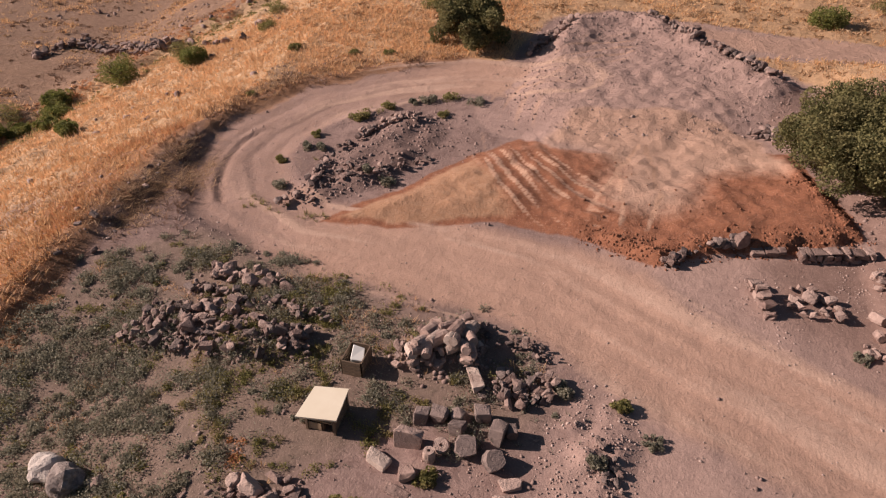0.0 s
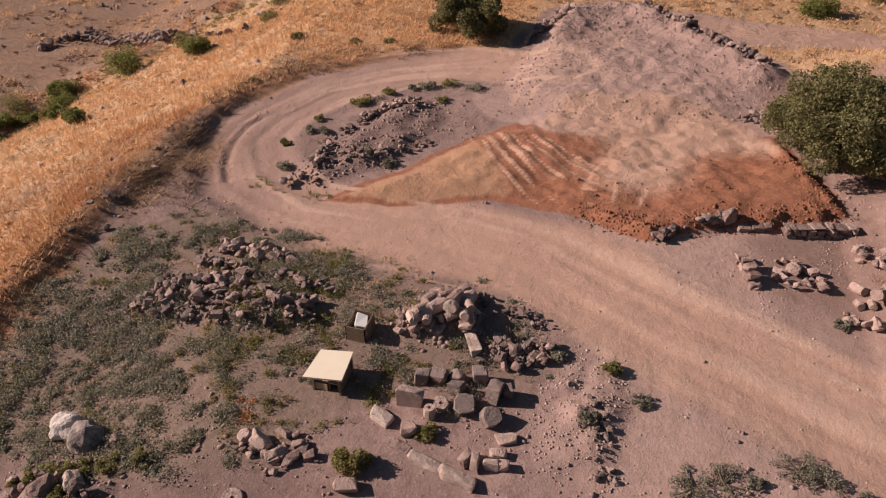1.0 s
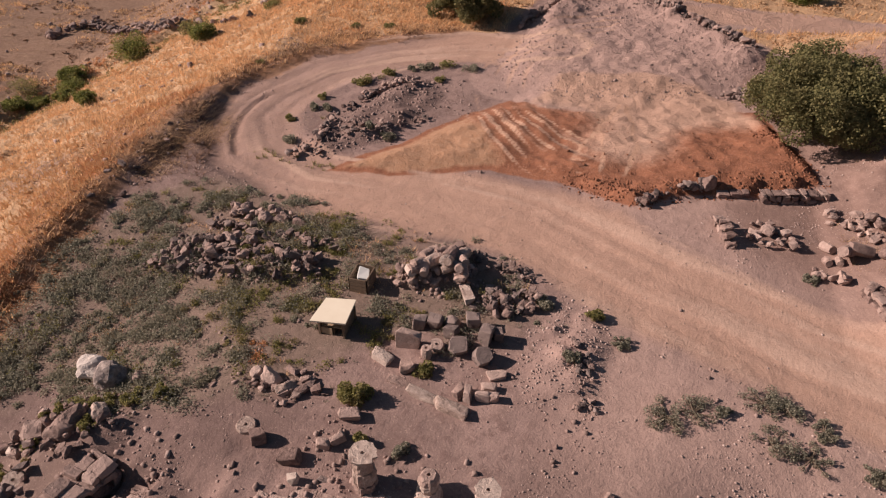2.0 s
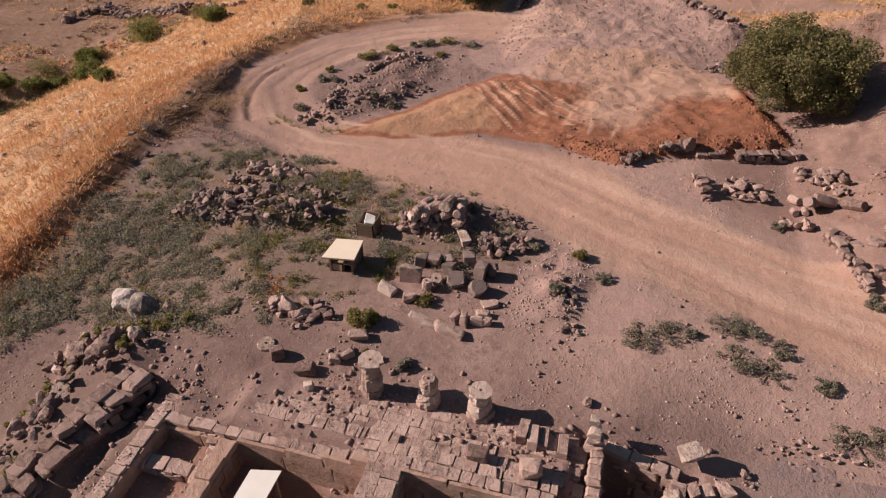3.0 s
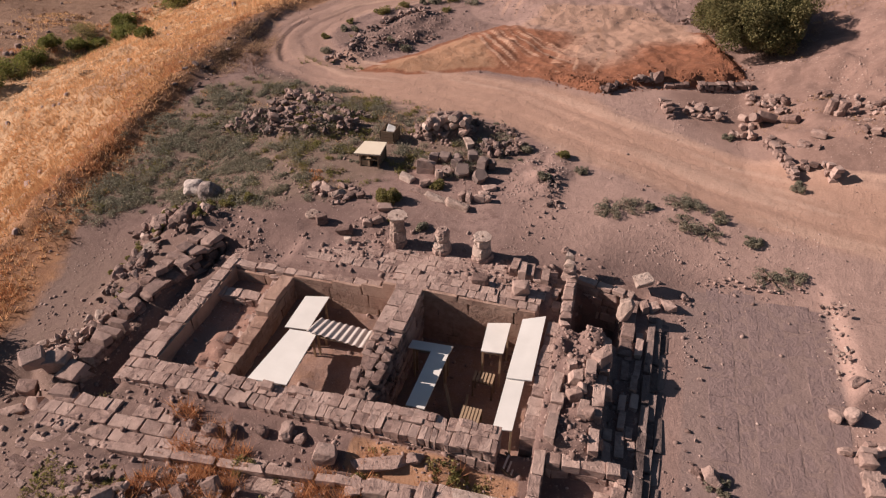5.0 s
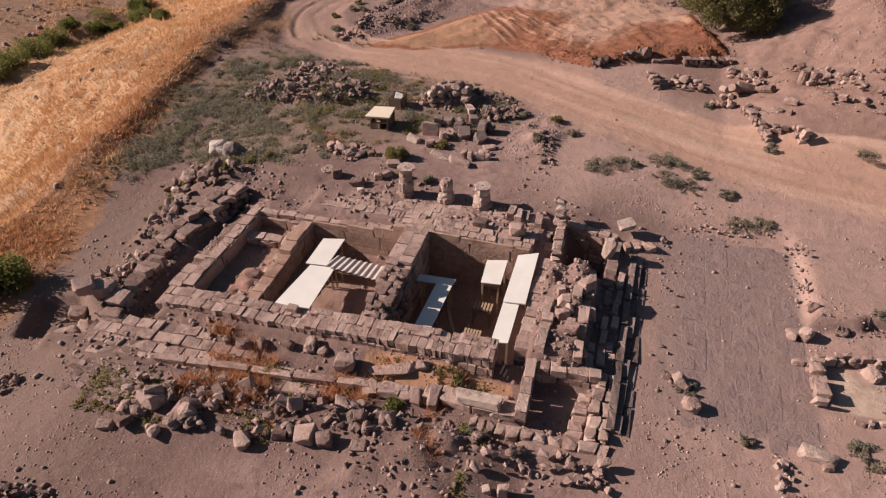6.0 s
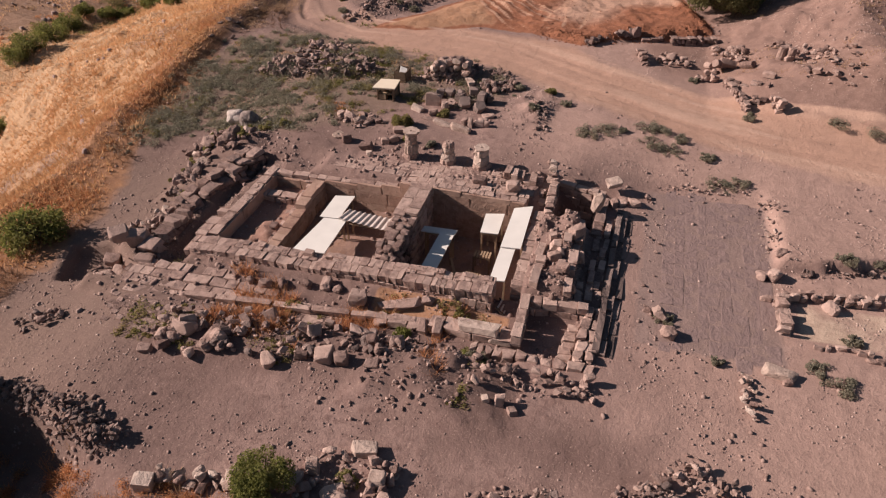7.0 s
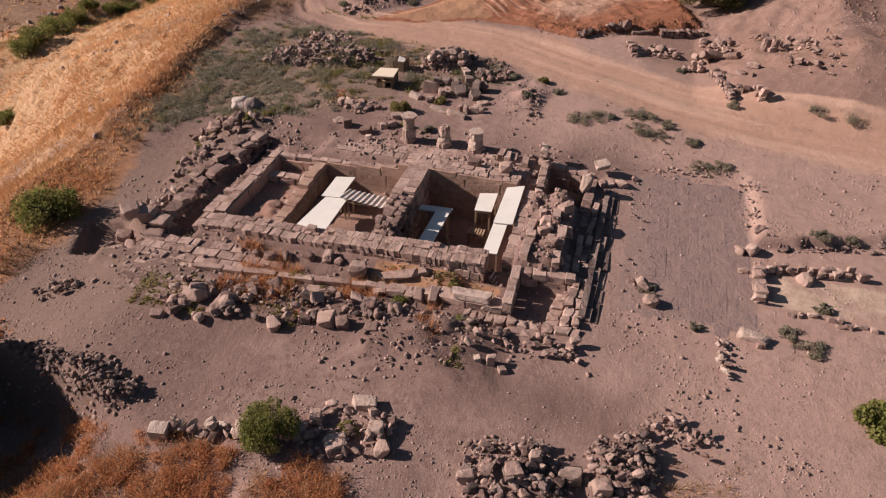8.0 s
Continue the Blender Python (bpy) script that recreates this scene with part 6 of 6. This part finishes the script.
for i, (x, y, r) in enumerate(((-5.4, 6.6, 0.5), (-5.6, 5.6, 0.45), (-4.9, 7.3, 0.5), (-3.6, 9.6, 0.55), (-2.6, 9.9, 0.5), (-4.3, 9.4, 0.6), (-5.2, 8.8, 0.5), (-5.7, 4.8, 0.4), (-1.6, 10.3, 0.5), (-3.2, 8.4, 0.4))):
    bush("low_shrub", x, y, r, 0.42, WEED, "dark green weeds among boulders", "shrub", 190 + i, 900, 0.045, 0.0, 9, (0.2, 0.36), 0.75)


def tufts(name, spots, size, blades, mat, label, category, seed, spread=0.5, width=0.16):
    """Many small clumps of blades in one mesh."""
    r = np.random.RandomState(seed)
    P = np.asarray(spots)
    n = len(P)
    z = height(P[:, 0], P[:, 1])
    base = np.repeat(np.stack([P[:, 0], P[:, 1], z - 0.03], 1), blades, 0)
    h = np.repeat(size * (0.4 + 1.2 * r.rand(n) ** 2), blades)[:, None] * (0.6 + 0.6 * r.rand(n * blades, 1))
    a = r.rand(n * blades) * 6.283
    out = np.stack([np.cos(a), np.sin(a), 0 * a], 1)
    side = np.stack([-np.sin(a), np.cos(a), 0 * a], 1)
    root = base + out * h * 0.35 * r.rand(n * blades, 1)
    tip = root + out * h * spread * (0.3 + r.rand(n * blades, 1)) + np.array([0, 0, 1]) * h
    V = np.stack([root - side * h * width, root + side * h * width, tip], 1).reshape(-1, 3)
    ob = new(name, mesh_of(name, V, np.arange(len(V)).reshape(-1, 3), [mat]))
    return tagged(ob, label, category, kind="stuff")


def cushions(name, spots, lo, hi, leaves, leaf, mat, label, category, seed, tall=0.45):
    """Low rounded clumps of small leaves, all in one mesh."""
    r = np.random.RandomState(seed)
    P = np.asarray(spots)
    n = len(P)
    rad = lo + (hi - lo) * r.rand(n) ** 2
    z = height(P[:, 0], P[:, 1])
    c = np.repeat(np.stack([P[:, 0], P[:, 1], z], 1), leaves, 0)
    rr = np.repeat(rad, leaves)[:, None]
    d = r.normal(size=(n * leaves, 3))
    d[:, 2] = np.abs(d[:, 2]) * 0.9
    d /= np.linalg.norm(d, axis=1, keepdims=True)
    c = c + d * rr * (0.35 + 0.7 * r.rand(n * leaves, 1)) * np.array([1, 1, tall])
    a = r.normal(size=(n * leaves, 3)) + d * 0.6
    a /= np.linalg.norm(a, axis=1, keepdims=True)
    b = np.cross(a, r.normal(size=(n * leaves, 3)))
    b /= np.linalg.norm(b, axis=1, keepdims=True)
    s = leaf * (0.5 + r.rand(n * leaves, 1))
    V = np.stack([c - a * s, c + b * s * 0.5, c + a * s, c - b * s * 0.5], 1).reshape(-1, 3)
    return tagged(new(name, mesh_of(name, V, np.arange(len(V)).reshape(-1, 4), [mat])), label, category, kind="stuff")


NPR = np.random.RandomState(8)
def sow(n, x0, x1, y0, y1, keep):
    x, y = NPR.uniform(x0, x1, n), NPR.uniform(y0, y1, n)
    k = keep(x, y)
    return np.stack([x, y], 1)[NPR.rand(n) < k]


def hay_here(x, y):
    return hay_cover(x, y) * np.clip(0.6 + 1.2 * fbm(x * 0.22 + 9, y * 0.22, 4) + 0.9 * fbm(x * 1.1, y * 1.1, 2), 0.25, 1)


def fair_side(x, y):
    """How far the grass is bleached pale: up the slope and away from the track's bank."""
    return step(24, 36, y - 0.7 * (x + 14) + 3.2 * fbm(x * 0.3, y * 0.3, 4))


def near_slope(x, y):
    return step(3, 0, gully(x, y))


tufts("dry_grass", sow(260000, -42, -7, -10, 60, lambda x, y: hay_here(x, y) * (1 - fair_side(x, y))), 0.2, 4, HAY, "golden dry grass covering the slope", "grass", 5, 1.1, 0.13)
tufts("dry_grass_pale", sow(230000, -42, 3, 5, 62, lambda x, y: hay_here(x, y) * fair_side(x, y) * near_slope(x, y)), 0.2, 3, FAIR_HAY, "pale bleached dry grass on the upper slope", "grass", 51, 1.1, 0.13)
tufts("dry_grass_clumps", sow(9000, -34, 1, 8, 58, lambda x, y: hay_cover(x, y) * near_slope(x, y) * step(0.05, 0.3, fbm(x * 0.6 + 2, y * 0.6, 3))), 0.42, 10, FAIR_HAY, "taller tufts of pale dry grass", "grass", 52, 0.8, 0.045)
tufts("dry_grass_far", sow(120000, -100, -32, 26, 110, lambda x, y: hay_here(x, y) * step(0, 4, gully(x, y) + 2) * step(-0.05, 0.2, fbm(x * 0.35, y * 0.35, 3))), 0.24, 3, FAIR_HAY, "dry grass on the far slope", "grass", 25, 1.0, 0.14)
tufts("dry_grass_north", sow(60000, -24, 45, 44, 85, lambda x, y: step(46.5, 49.5, y + 0.2 * x) * step(-1, -2.5, inside(DUMP, x, y)) * step(2.0, 3.4, np.abs(y - 56 + 0.1 * (x - 22)) + 6 * step(14, 10, x)) * np.clip(0.5 + fbm(x * 0.3, y * 0.3), 0, 1)), 0.24, 4, FAIR_HAY, "tall pale dry grass beyond the track", "grass", 6, 0.9, 0.12)
def in_hollow(x, y):
    grown = np.maximum(step(0.3, 1.2, inside(PIT, x, y)) * (0.3 + 0.7 * step(-0.5, 1.2, x)), step(-0.3, 0.5, inside(RUSSET, x, y)))
    return grown * step(-0.30, 0.0, fbm(x * 0.7, y * 0.7, 3)) * (1 - 0.85 * step(0.9, 0.4, np.hypot((x - 5.3) / 2.2, (y + 12.2) / 0.8)))


FLUFF = sow(2600, -6, 15, -20, -10.8, in_hollow)
cushions("russet_weeds", FLUFF, 0.22, 0.62, 190, 0.028, RUST, "fluffy russet dried weeds in the hollow", "weeds", 7, 1.05)
tufts("russet_stalks", FLUFF, 0.42, 22, RUST, "thin upright stalks among the russet weeds", "weeds", 55, 0.7, 0.018)
tufts("dry_weeds", sow(900, 20.5, 24.5, -11.5, -7.0, lambda x, y: step(1.9, 0.6, np.hypot(x - 22.4, (y + 9.3) / 1.2)) * step(-0.2, 0.15, fbm(x * 0.8, y * 0.8, 3))), 0.2, 14, STRAW, "dry weeds on a low stony rise", "weeds", 32, 1.0, 0.035)
tufts("straw_weeds", sow(3500, -2, 15, -19, -10.8, lambda x, y: step(-0.6, 0.5, inside(RUSSET, x, y)) * step(0.0, 0.25, fbm(x * 0.9 + 21, y * 0.9, 3))), 0.36, 14, STRAW, "pale dry stalks among russet weeds", "weeds", 30, 0.8, 0.03)
tufts("russet_weeds_west", sow(50000, -18.5, -7.0, -8, 34, lambda x, y: hay_here(x, y) * step(-6.0, -0.8, x - hay_line(y)) * 0.9 * step(-0.12, 0.2, fbm(x * 0.5 + 4, y * 0.5, 3))), 0.22, 8, RUST, "russet dried weeds along the bank", "weeds", 9, 0.8, 0.05)
tufts("stalk_heap", sow(16000, -15.5, -8.6, 20, 34, lambda x, y: step(1.15, 0.4, np.hypot((x + 11.7) / 2.4, (y - 26.8) / 5.0)) * np.clip(0.4 + 1.5 * fbm(x * 0.8, y * 0.8, 3), 0.05, 1)), 0.16, 3, STRAW, "spread of cut dry stalks beside the track", "stalks", 12, 4.0, 0.08)
tufts("dark_stalks", sow(12000, -15.5, -8.6, 19, 34, lambda x, y: step(1.15, 0.3, np.hypot((x + 11.8) / 2.2, (y - 26.0) / 5.5)) * step(-0.1, 0.2, fbm(x * 0.7 + 5, y * 0.7, 3))), 0.15, 4, TWIG, "dark broken stalks beside the track", "stalks", 53, 3.0, 0.07)
tufts("dead_brush", sow(17000, -16, 0, -6, 48, lambda x, y: np.maximum(step(2.2, 0.7, np.abs(along(ROAD, x, y)[0] - 3.8)) * step(22, 27, y) * step(-4, -9, x - 0.5 * np.maximum(0, y - 36)), step(1.3, 0.3, np.abs(x - hay_line(y))) * step(27, 22, y)) * step(-0.25, 0.1, fbm(x * 0.4, y * 0.4, 3))), 0.24, 10, TWIG, "dark dead brush along the track edge", "brush", 21, 1.6, 0.06)
SAGE_SPOTS = sow(8000, -12.5, 11, 4.5, 23.5, lambda x, y: step(-1.2, 0.6, inside(SCRUB, x, y)) * np.maximum(step(-0.05, 0.15, 0.6 * fbm(x * 0.5, y * 0.5, 3) + 0.7 * fbm(x * 1.5, y * 1.5, 2)), 0.25 * step(-2, -4, x) * step(17, 13, y)) * (0.45 + 0.55 * step(2, -3, x)))
cushions("sage_scrub", SAGE_SPOTS, 0.14, 0.66, 84, 0.041, SAGE, "patchy grey-green scrub cushions", "scrub", 10, 0.75)
tufts("sage_shoots", SAGE_SPOTS, 0.24, 12, SAGE, "upright grey-green shoots in the scrub", "scrub", 27, 0.8, 0.04)
tufts("sage_seedlings", sow(9000, -12, 13, 4, 24, lambda x, y: step(-2.5, 0.5, inside(SCRUB, x, y)) * 0.25), 0.10, 16, SAGE, "small grey-green seedlings", "scrub", 22, 1.0, 0.07)
WEED_SPOTS = sow(4200, -11, 11, 8, 22.5, lambda x, y: step(-0.4, 1.0, inside(SCRUB, x, y)) * step(0.0, 0.2, 0.6 * fbm(x * 0.45 + 30, y * 0.45, 3) + 0.6 * fbm(x * 1.4 + 9, y * 1.4, 2)) * (0.3 + 0.7 * step(-6, 0, x)))
cushions("green_weeds", WEED_SPOTS, 0.14, 0.55, 70, 0.034, WEED, "clumps of green weeds", "weeds", 11, 0.8)
tufts("green_shoots", WEED_SPOTS, 0.22, 12, WEED, "upright green shoots in the scrub", "weeds", 28, 0.8, 0.045)
tufts("verge_grass", sow(900, -8, -2, 26, 41, lambda x, y: step(-2.2, -0.6, inside(ISLE, x, y)) * step(0.3, -0.3, inside(ISLE, x, y)) * step(0.0, 0.2, fbm(x * 0.6 + 11, y * 0.6, 3))), 0.2, 24, WEED, "olive grass on the verge of the track", "grass", 29, 0.9, 0.05)
tufts("scrub_straw", sow(5000, -11, 11, 8, 22.5, lambda x, y: step(-0.4, 1.0, inside(SCRUB, x, y)) * step(0.05, 0.3, fbm(x * 0.6 + 60, y * 0.6, 3)) * 0.8), 0.2, 8, HAY, "dry grass among the scrub", "grass", 23, 0.9, 0.05)
cushions("russet_scrub", sow(60, -1, 2, 11.5, 14.5, lambda x, y: step(0.8, 0.2, np.hypot(x - 0.4, y - 12.9))), 0.15, 0.4, 60, 0.045, RUST, "small patch of russet weeds", "weeds", 24)
cushions("valley_scrub", sow(1700, -62, -22, 22, 72, lambda x, y: step(4.5, 1.0, np.abs(gully(x, y) + 1))), 0.2, 0.9, 60, 0.08, WEED, "olive scrub along the gully", "scrub", 13, 0.6)
cushions("terrace_weeds", sow(1800, -1, 14, -6.8, -1.4, lambda x, y: step(0.0, 0.3, fbm(x * 0.5 + 3, y * 0.5, 3)) * 0.8), 0.1, 0.4, 40, 0.045, WEED, "weeds among the tumbled blocks", "weeds", 14, 0.6)
tufts("terrace_straw", sow(4200, 2.0, 12.5, -5.8, -1.6, lambda x, y: step(-0.05, 0.2, fbm(x * 0.6 + 8, y * 0.6, 3))), 0.32, 9, RUST, "dry grass among the tumbled blocks", "grass", 15, 0.9, 0.035)
for i, (x, y, r) in enumerate(((5.4, -3.2, 0.5), (10.4, -3.4, 0.5), (9.3, -2.7, 0.35), (10.9, -10.4, 0.5), (13.3, -3.7, 0.55))):
    bush("low_shrub", x, y, r, 0.32, GREEN if i in (1, 4) else WEED, "green weed growing between fallen blocks", "shrub", 130 + i, 1100, 0.045, 0.0, 8)


def pebbles(name, spots, lo, hi, mat, label, seed, power=3, level=None):
    """Small angular stones lying on the ground, all in one mesh."""
    r = np.random.RandomState(seed)
    P = np.asarray(spots)
    n = len(P)
    s = lo + (hi - lo) * r.rand(n) ** power
    cube = np.array([(-1, -1, -1), (1, -1, -1), (1, 1, -1), (-1, 1, -1), (-1, -1, 1), (1, -1, 1), (1, 1, 1), (-1, 1, 1)], float) * 0.5
    V = cube[None] * (1 + 0.5 * (r.rand(n, 8, 3) - 0.5)) * np.stack([0.8 + 0.8 * r.rand(n), 0.7 + 0.3 * r.rand(n), 0.5 + 0.4 * r.rand(n)], 1)[:, None]
    V[:, 4:, :2] *= 0.75
    a, t = r.rand(n) * 6.283, 0.6 * (r.rand(n) - 0.5)
    ct, st_ = np.cos(t)[:, None], np.sin(t)[:, None]
    V = np.stack([V[..., 0], V[..., 1] * ct - V[..., 2] * st_, V[..., 1] * st_ + V[..., 2] * ct], -1)
    c, k = np.cos(a)[:, None], np.sin(a)[:, None]
    V = np.stack([V[..., 0] * c - V[..., 1] * k, V[..., 0] * k + V[..., 1] * c, V[..., 2]], -1) * s[:, None, None]
    V[..., 0] += P[:, :1]
    V[..., 1] += P[:, 1:]
    V[..., 2] += ((height(P[:, 0], P[:, 1]) if level is None else level(P[:, 0], P[:, 1])) + s * 0.15)[:, None]
    F = np.array([(4, 5, 6, 7), (0, 1, 5, 4), (1, 2, 6, 5), (2, 3, 7, 6), (3, 0, 4, 7)])
    F = (F[None] + 8 * np.arange(n)[:, None, None]).reshape(-1, 4)
    return tagged(new(name, mesh_of(name, V.reshape(-1, 3), F, [mat])), label, "pebbles", kind="stuff")


def off_road(x, y):
    return step(1.2, 3.2, np.abs(along(ROAD, x, y)[0])) * step(0.3, -0.6, inside(FAN, x, y)) * 0.95 + 0.05


def near_heap(x, y):
    k = 0 * x
    for poly in (HEAP_A, HEAP_B, HEAP_S, HEAP_T, HEAP_W):
        k = np.maximum(k, step(-0.6, 0.2, inside(poly, x, y)))
    k = np.maximum(k, 0.4 * step(-0.3, 0.6, inside(ISLE, x, y)))
    return k


def in_rooms(x, y):
    return (x > -0.1) & (x < 14.2) & (y > -0.1) & (y < 5.9)


def at_ruin(x, y):
    return box(x, y, -3, 18.0, -5.2, 9.6, 1.6)


def bare(x, y):
    """Open earth: away from the track, the soil heaps and the paved square."""
    heaps = np.maximum(inside(RED, x, y), inside(DUMP, x, y))
    return off_road(x, y) * step(0.4, -0.4, heaps) * (1 - 0.92 * box(x, y, 20.2, 24.8, -1, 9.6))


pebbles("loose_pebbles", sow(215000, -13, 34, -19, 46, lambda x, y: np.clip(0.16 + 1.5 * fbm(x * 0.5, y * 0.5, 5), 0.03, 1) * bare(x, y)), 0.014, 0.075, GRIT, "loose pale pebbles on bare earth", 3, 4)
pebbles("loose_stones", sow(26000, -13, 34, -13.5, 46, lambda x, y: step(0.06, 0.4, fbm(x * 0.4 + 50, y * 0.4, 4)) * bare(x, y)), 0.045, 0.16, PEBBLE, "scattered small stones on bare earth", 26, 5)
pebbles("ruin_debris", sow(30000, -6, 19.5, -8.5, 11.5, lambda x, y: np.clip(at_ruin(x, y) * (0.35 + 1.0 * fbm(x * 0.8, y * 0.8, 3)), 0, 1) * np.where(in_rooms(x, y), 0.12, 1)), 0.02, 0.2, PEBBLE, "stone debris over the ruined walls", 5, 4)
pebbles("fill_debris", sow(1800, 14.7, 17.9, -0.3, 5.2, lambda x, y: np.clip(0.6 + fbm(x * 1.5, y * 1.5, 3), 0, 1)), 0.02, 0.13, PEBBLE, "broken stone over the rubble core", 31, 5)
# weeds on the out-of-view bank, added to roughen the edge of its shadow
cushions("bank_weeds", sow(1200, -16, -5.4, -20, -8.8, lambda x, y: 0.8 + 0 * x), 0.3, 0.7, 30, 0.08, RUST, "dead weeds on an unseen bank, added to fray its shadow", "weeds", 56, 0.9)
pebbles("spoil_gravel", sow(1800, 10, 14.2, 12.8, 19.2, lambda x, y: step(-0.8, 0.6, inside(SPOIL, x, y))), 0.015, 0.08, GRIT, "stony spoil on a low heap", 6, 3)
pebbles("dump_gravel", sow(26000, 2, 23, 36, 61, lambda x, y: step(-0.5, 0.6, inside(DUMP, x, y)) * (0.3 + 0.7 * step(3.5, 0.8, inside(DUMP, x, y))) * (0.25 + 0.75 * step(46, 54, y + 0.35 * x - 4))), 0.025, 0.15, PEBBLE, "broken grey stones on the tipped heap", 4, 4)
pebbles("soil_clods", sow(18000, 10, 24, 25.5, 40, lambda x, y: step(-0.5, 0.2, inside(RED, x, y)) * step(1.8, 0.5, inside(RED, x, y)) * step(9.5, 11, x) * step(37, 35, y) + 0.02 * step(0, 1, inside(RED, x, y)) * step(36, 34, y)), 0.025, 0.12, CLOD, "dark red clods along the soil bank", 7, 3)
pebbles("slope_rocks", sow(7000, -60, -11, 0, 78, lambda x, y: hay_here(x, y) * step(0.1, 0.4, fbm(x * 0.2, y * 0.2, 3)) + 0.9 * step(1.6, 0.3, np.abs(gully(x, y) - 3))), 0.06, 0.5, PEBBLE, "brown stones on the grassy slope", 8, 3)

pebbles("stone_chips", np.concatenate([sow(5000, -8, 12, 15, 23, near_heap), sow(6000, -6, 24, -13, -6, near_heap), sow(5000, -7, 3, 25, 40, near_heap)]), 0.03, 0.17, PEBBLE, "broken chips round the stone piles", 9, 2)
cushions("gully_brush", sow(3400, -60, -22, 28, 76, lambda x, y: step(3.6, 0.8, np.abs(gully(x, y) - 2.6)) * step(-0.15, 0.1, fbm(x * 0.3, y * 0.3, 3))), 0.25, 0.8, 45, 0.06, RUST, "russet-brown brush on the gully side", "brush", 54, 0.7)
cushions("dead_far_brush", sow(2600, -95, -32, 28, 105, lambda x, y: step(0, 4, gully(x, y)) * step(-0.05, 0.2, fbm(x * 0.25 + 8, y * 0.25, 3))), 0.2, 0.8, 30, 0.09, TWIG, "dark dead brush on the far slope", "brush", 61)
cushions("far_brush", sow(4200, -100, -30, 30, 112, lambda x, y: step(0, 4, gully(x, y)) * step(-0.1, 0.25, fbm(x * 0.15, y * 0.15, 3))), 0.2, 0.9, 30, 0.09, STRAW, "brown dry brush on the far slope", "brush", 16)
tufts("ruin_straw", sow(9000, 23, 40, 22, 44, lambda x, y: step(-0.05, 0.2, fbm(x * 0.5 + 7, y * 0.5, 3)) * step(0.0, -0.6, inside(RED, x, y))), 0.16, 9, STRAW, "dry straw on the rough ground by the oak", "grass", 62, 1.2, 0.05)
cushions("north_brush", sow(700, -20, 45, 47, 80, lambda x, y: step(47, 49.5, y + 0.2 * x) * step(-1, -2.5, inside(DUMP, x, y)) * step(2.5, 3.6, np.abs(y - 56 + 0.1 * (x - 22)) + 6 * step(14, 10, x))), 0.3, 1.1, 40, 0.1, STRAW, "russet dry brush beyond the track", "brush", 17)

def wall_tops(x, y):
    """Crest of the walls, for the dirt and chips that lie on them."""
    z = np.full(np.shape(x), 0.05)
    z = np.where(y < 0, np.interp(x, (-1.2, 2.5, 6.1, 10.5, 13.45), (-0.10, 0.12, 0.32, 0.54, 0.66)), z)
    z = np.where((y > 0) & (x > 7), 0.84, z)
    return np.where((y > 5.8) & (x < 4), 0.08, np.where(y > 5.8, np.interp(x, (4, 7, 9, 13.6), (0.15, 0.42, 0.75, 0.62)), z))


pebbles("wall_top_chips", np.concatenate([sow(1400, -1.1, 13.4, -1.0, -0.1, lambda x, y: np.clip(0.3 + fbm(x * 1.2, y * 1.2, 3), 0, 1)), sow(700, -0.5, -0.05, 0, 7, lambda x, y: 0.5 + 0 * x), sow(400, 7.8, 8.8, 3.0, 5.7, lambda x, y: 0.5 + 0 * x), sow(1500, 0, 13.5, 5.9, 6.7, lambda x, y: np.clip(0.3 + fbm(x * 1.2, y * 1.2, 3), 0, 1))]),
        0.012, 0.05, GRIT, "chips and dirt lying on the wall tops", 18, 3, wall_tops)
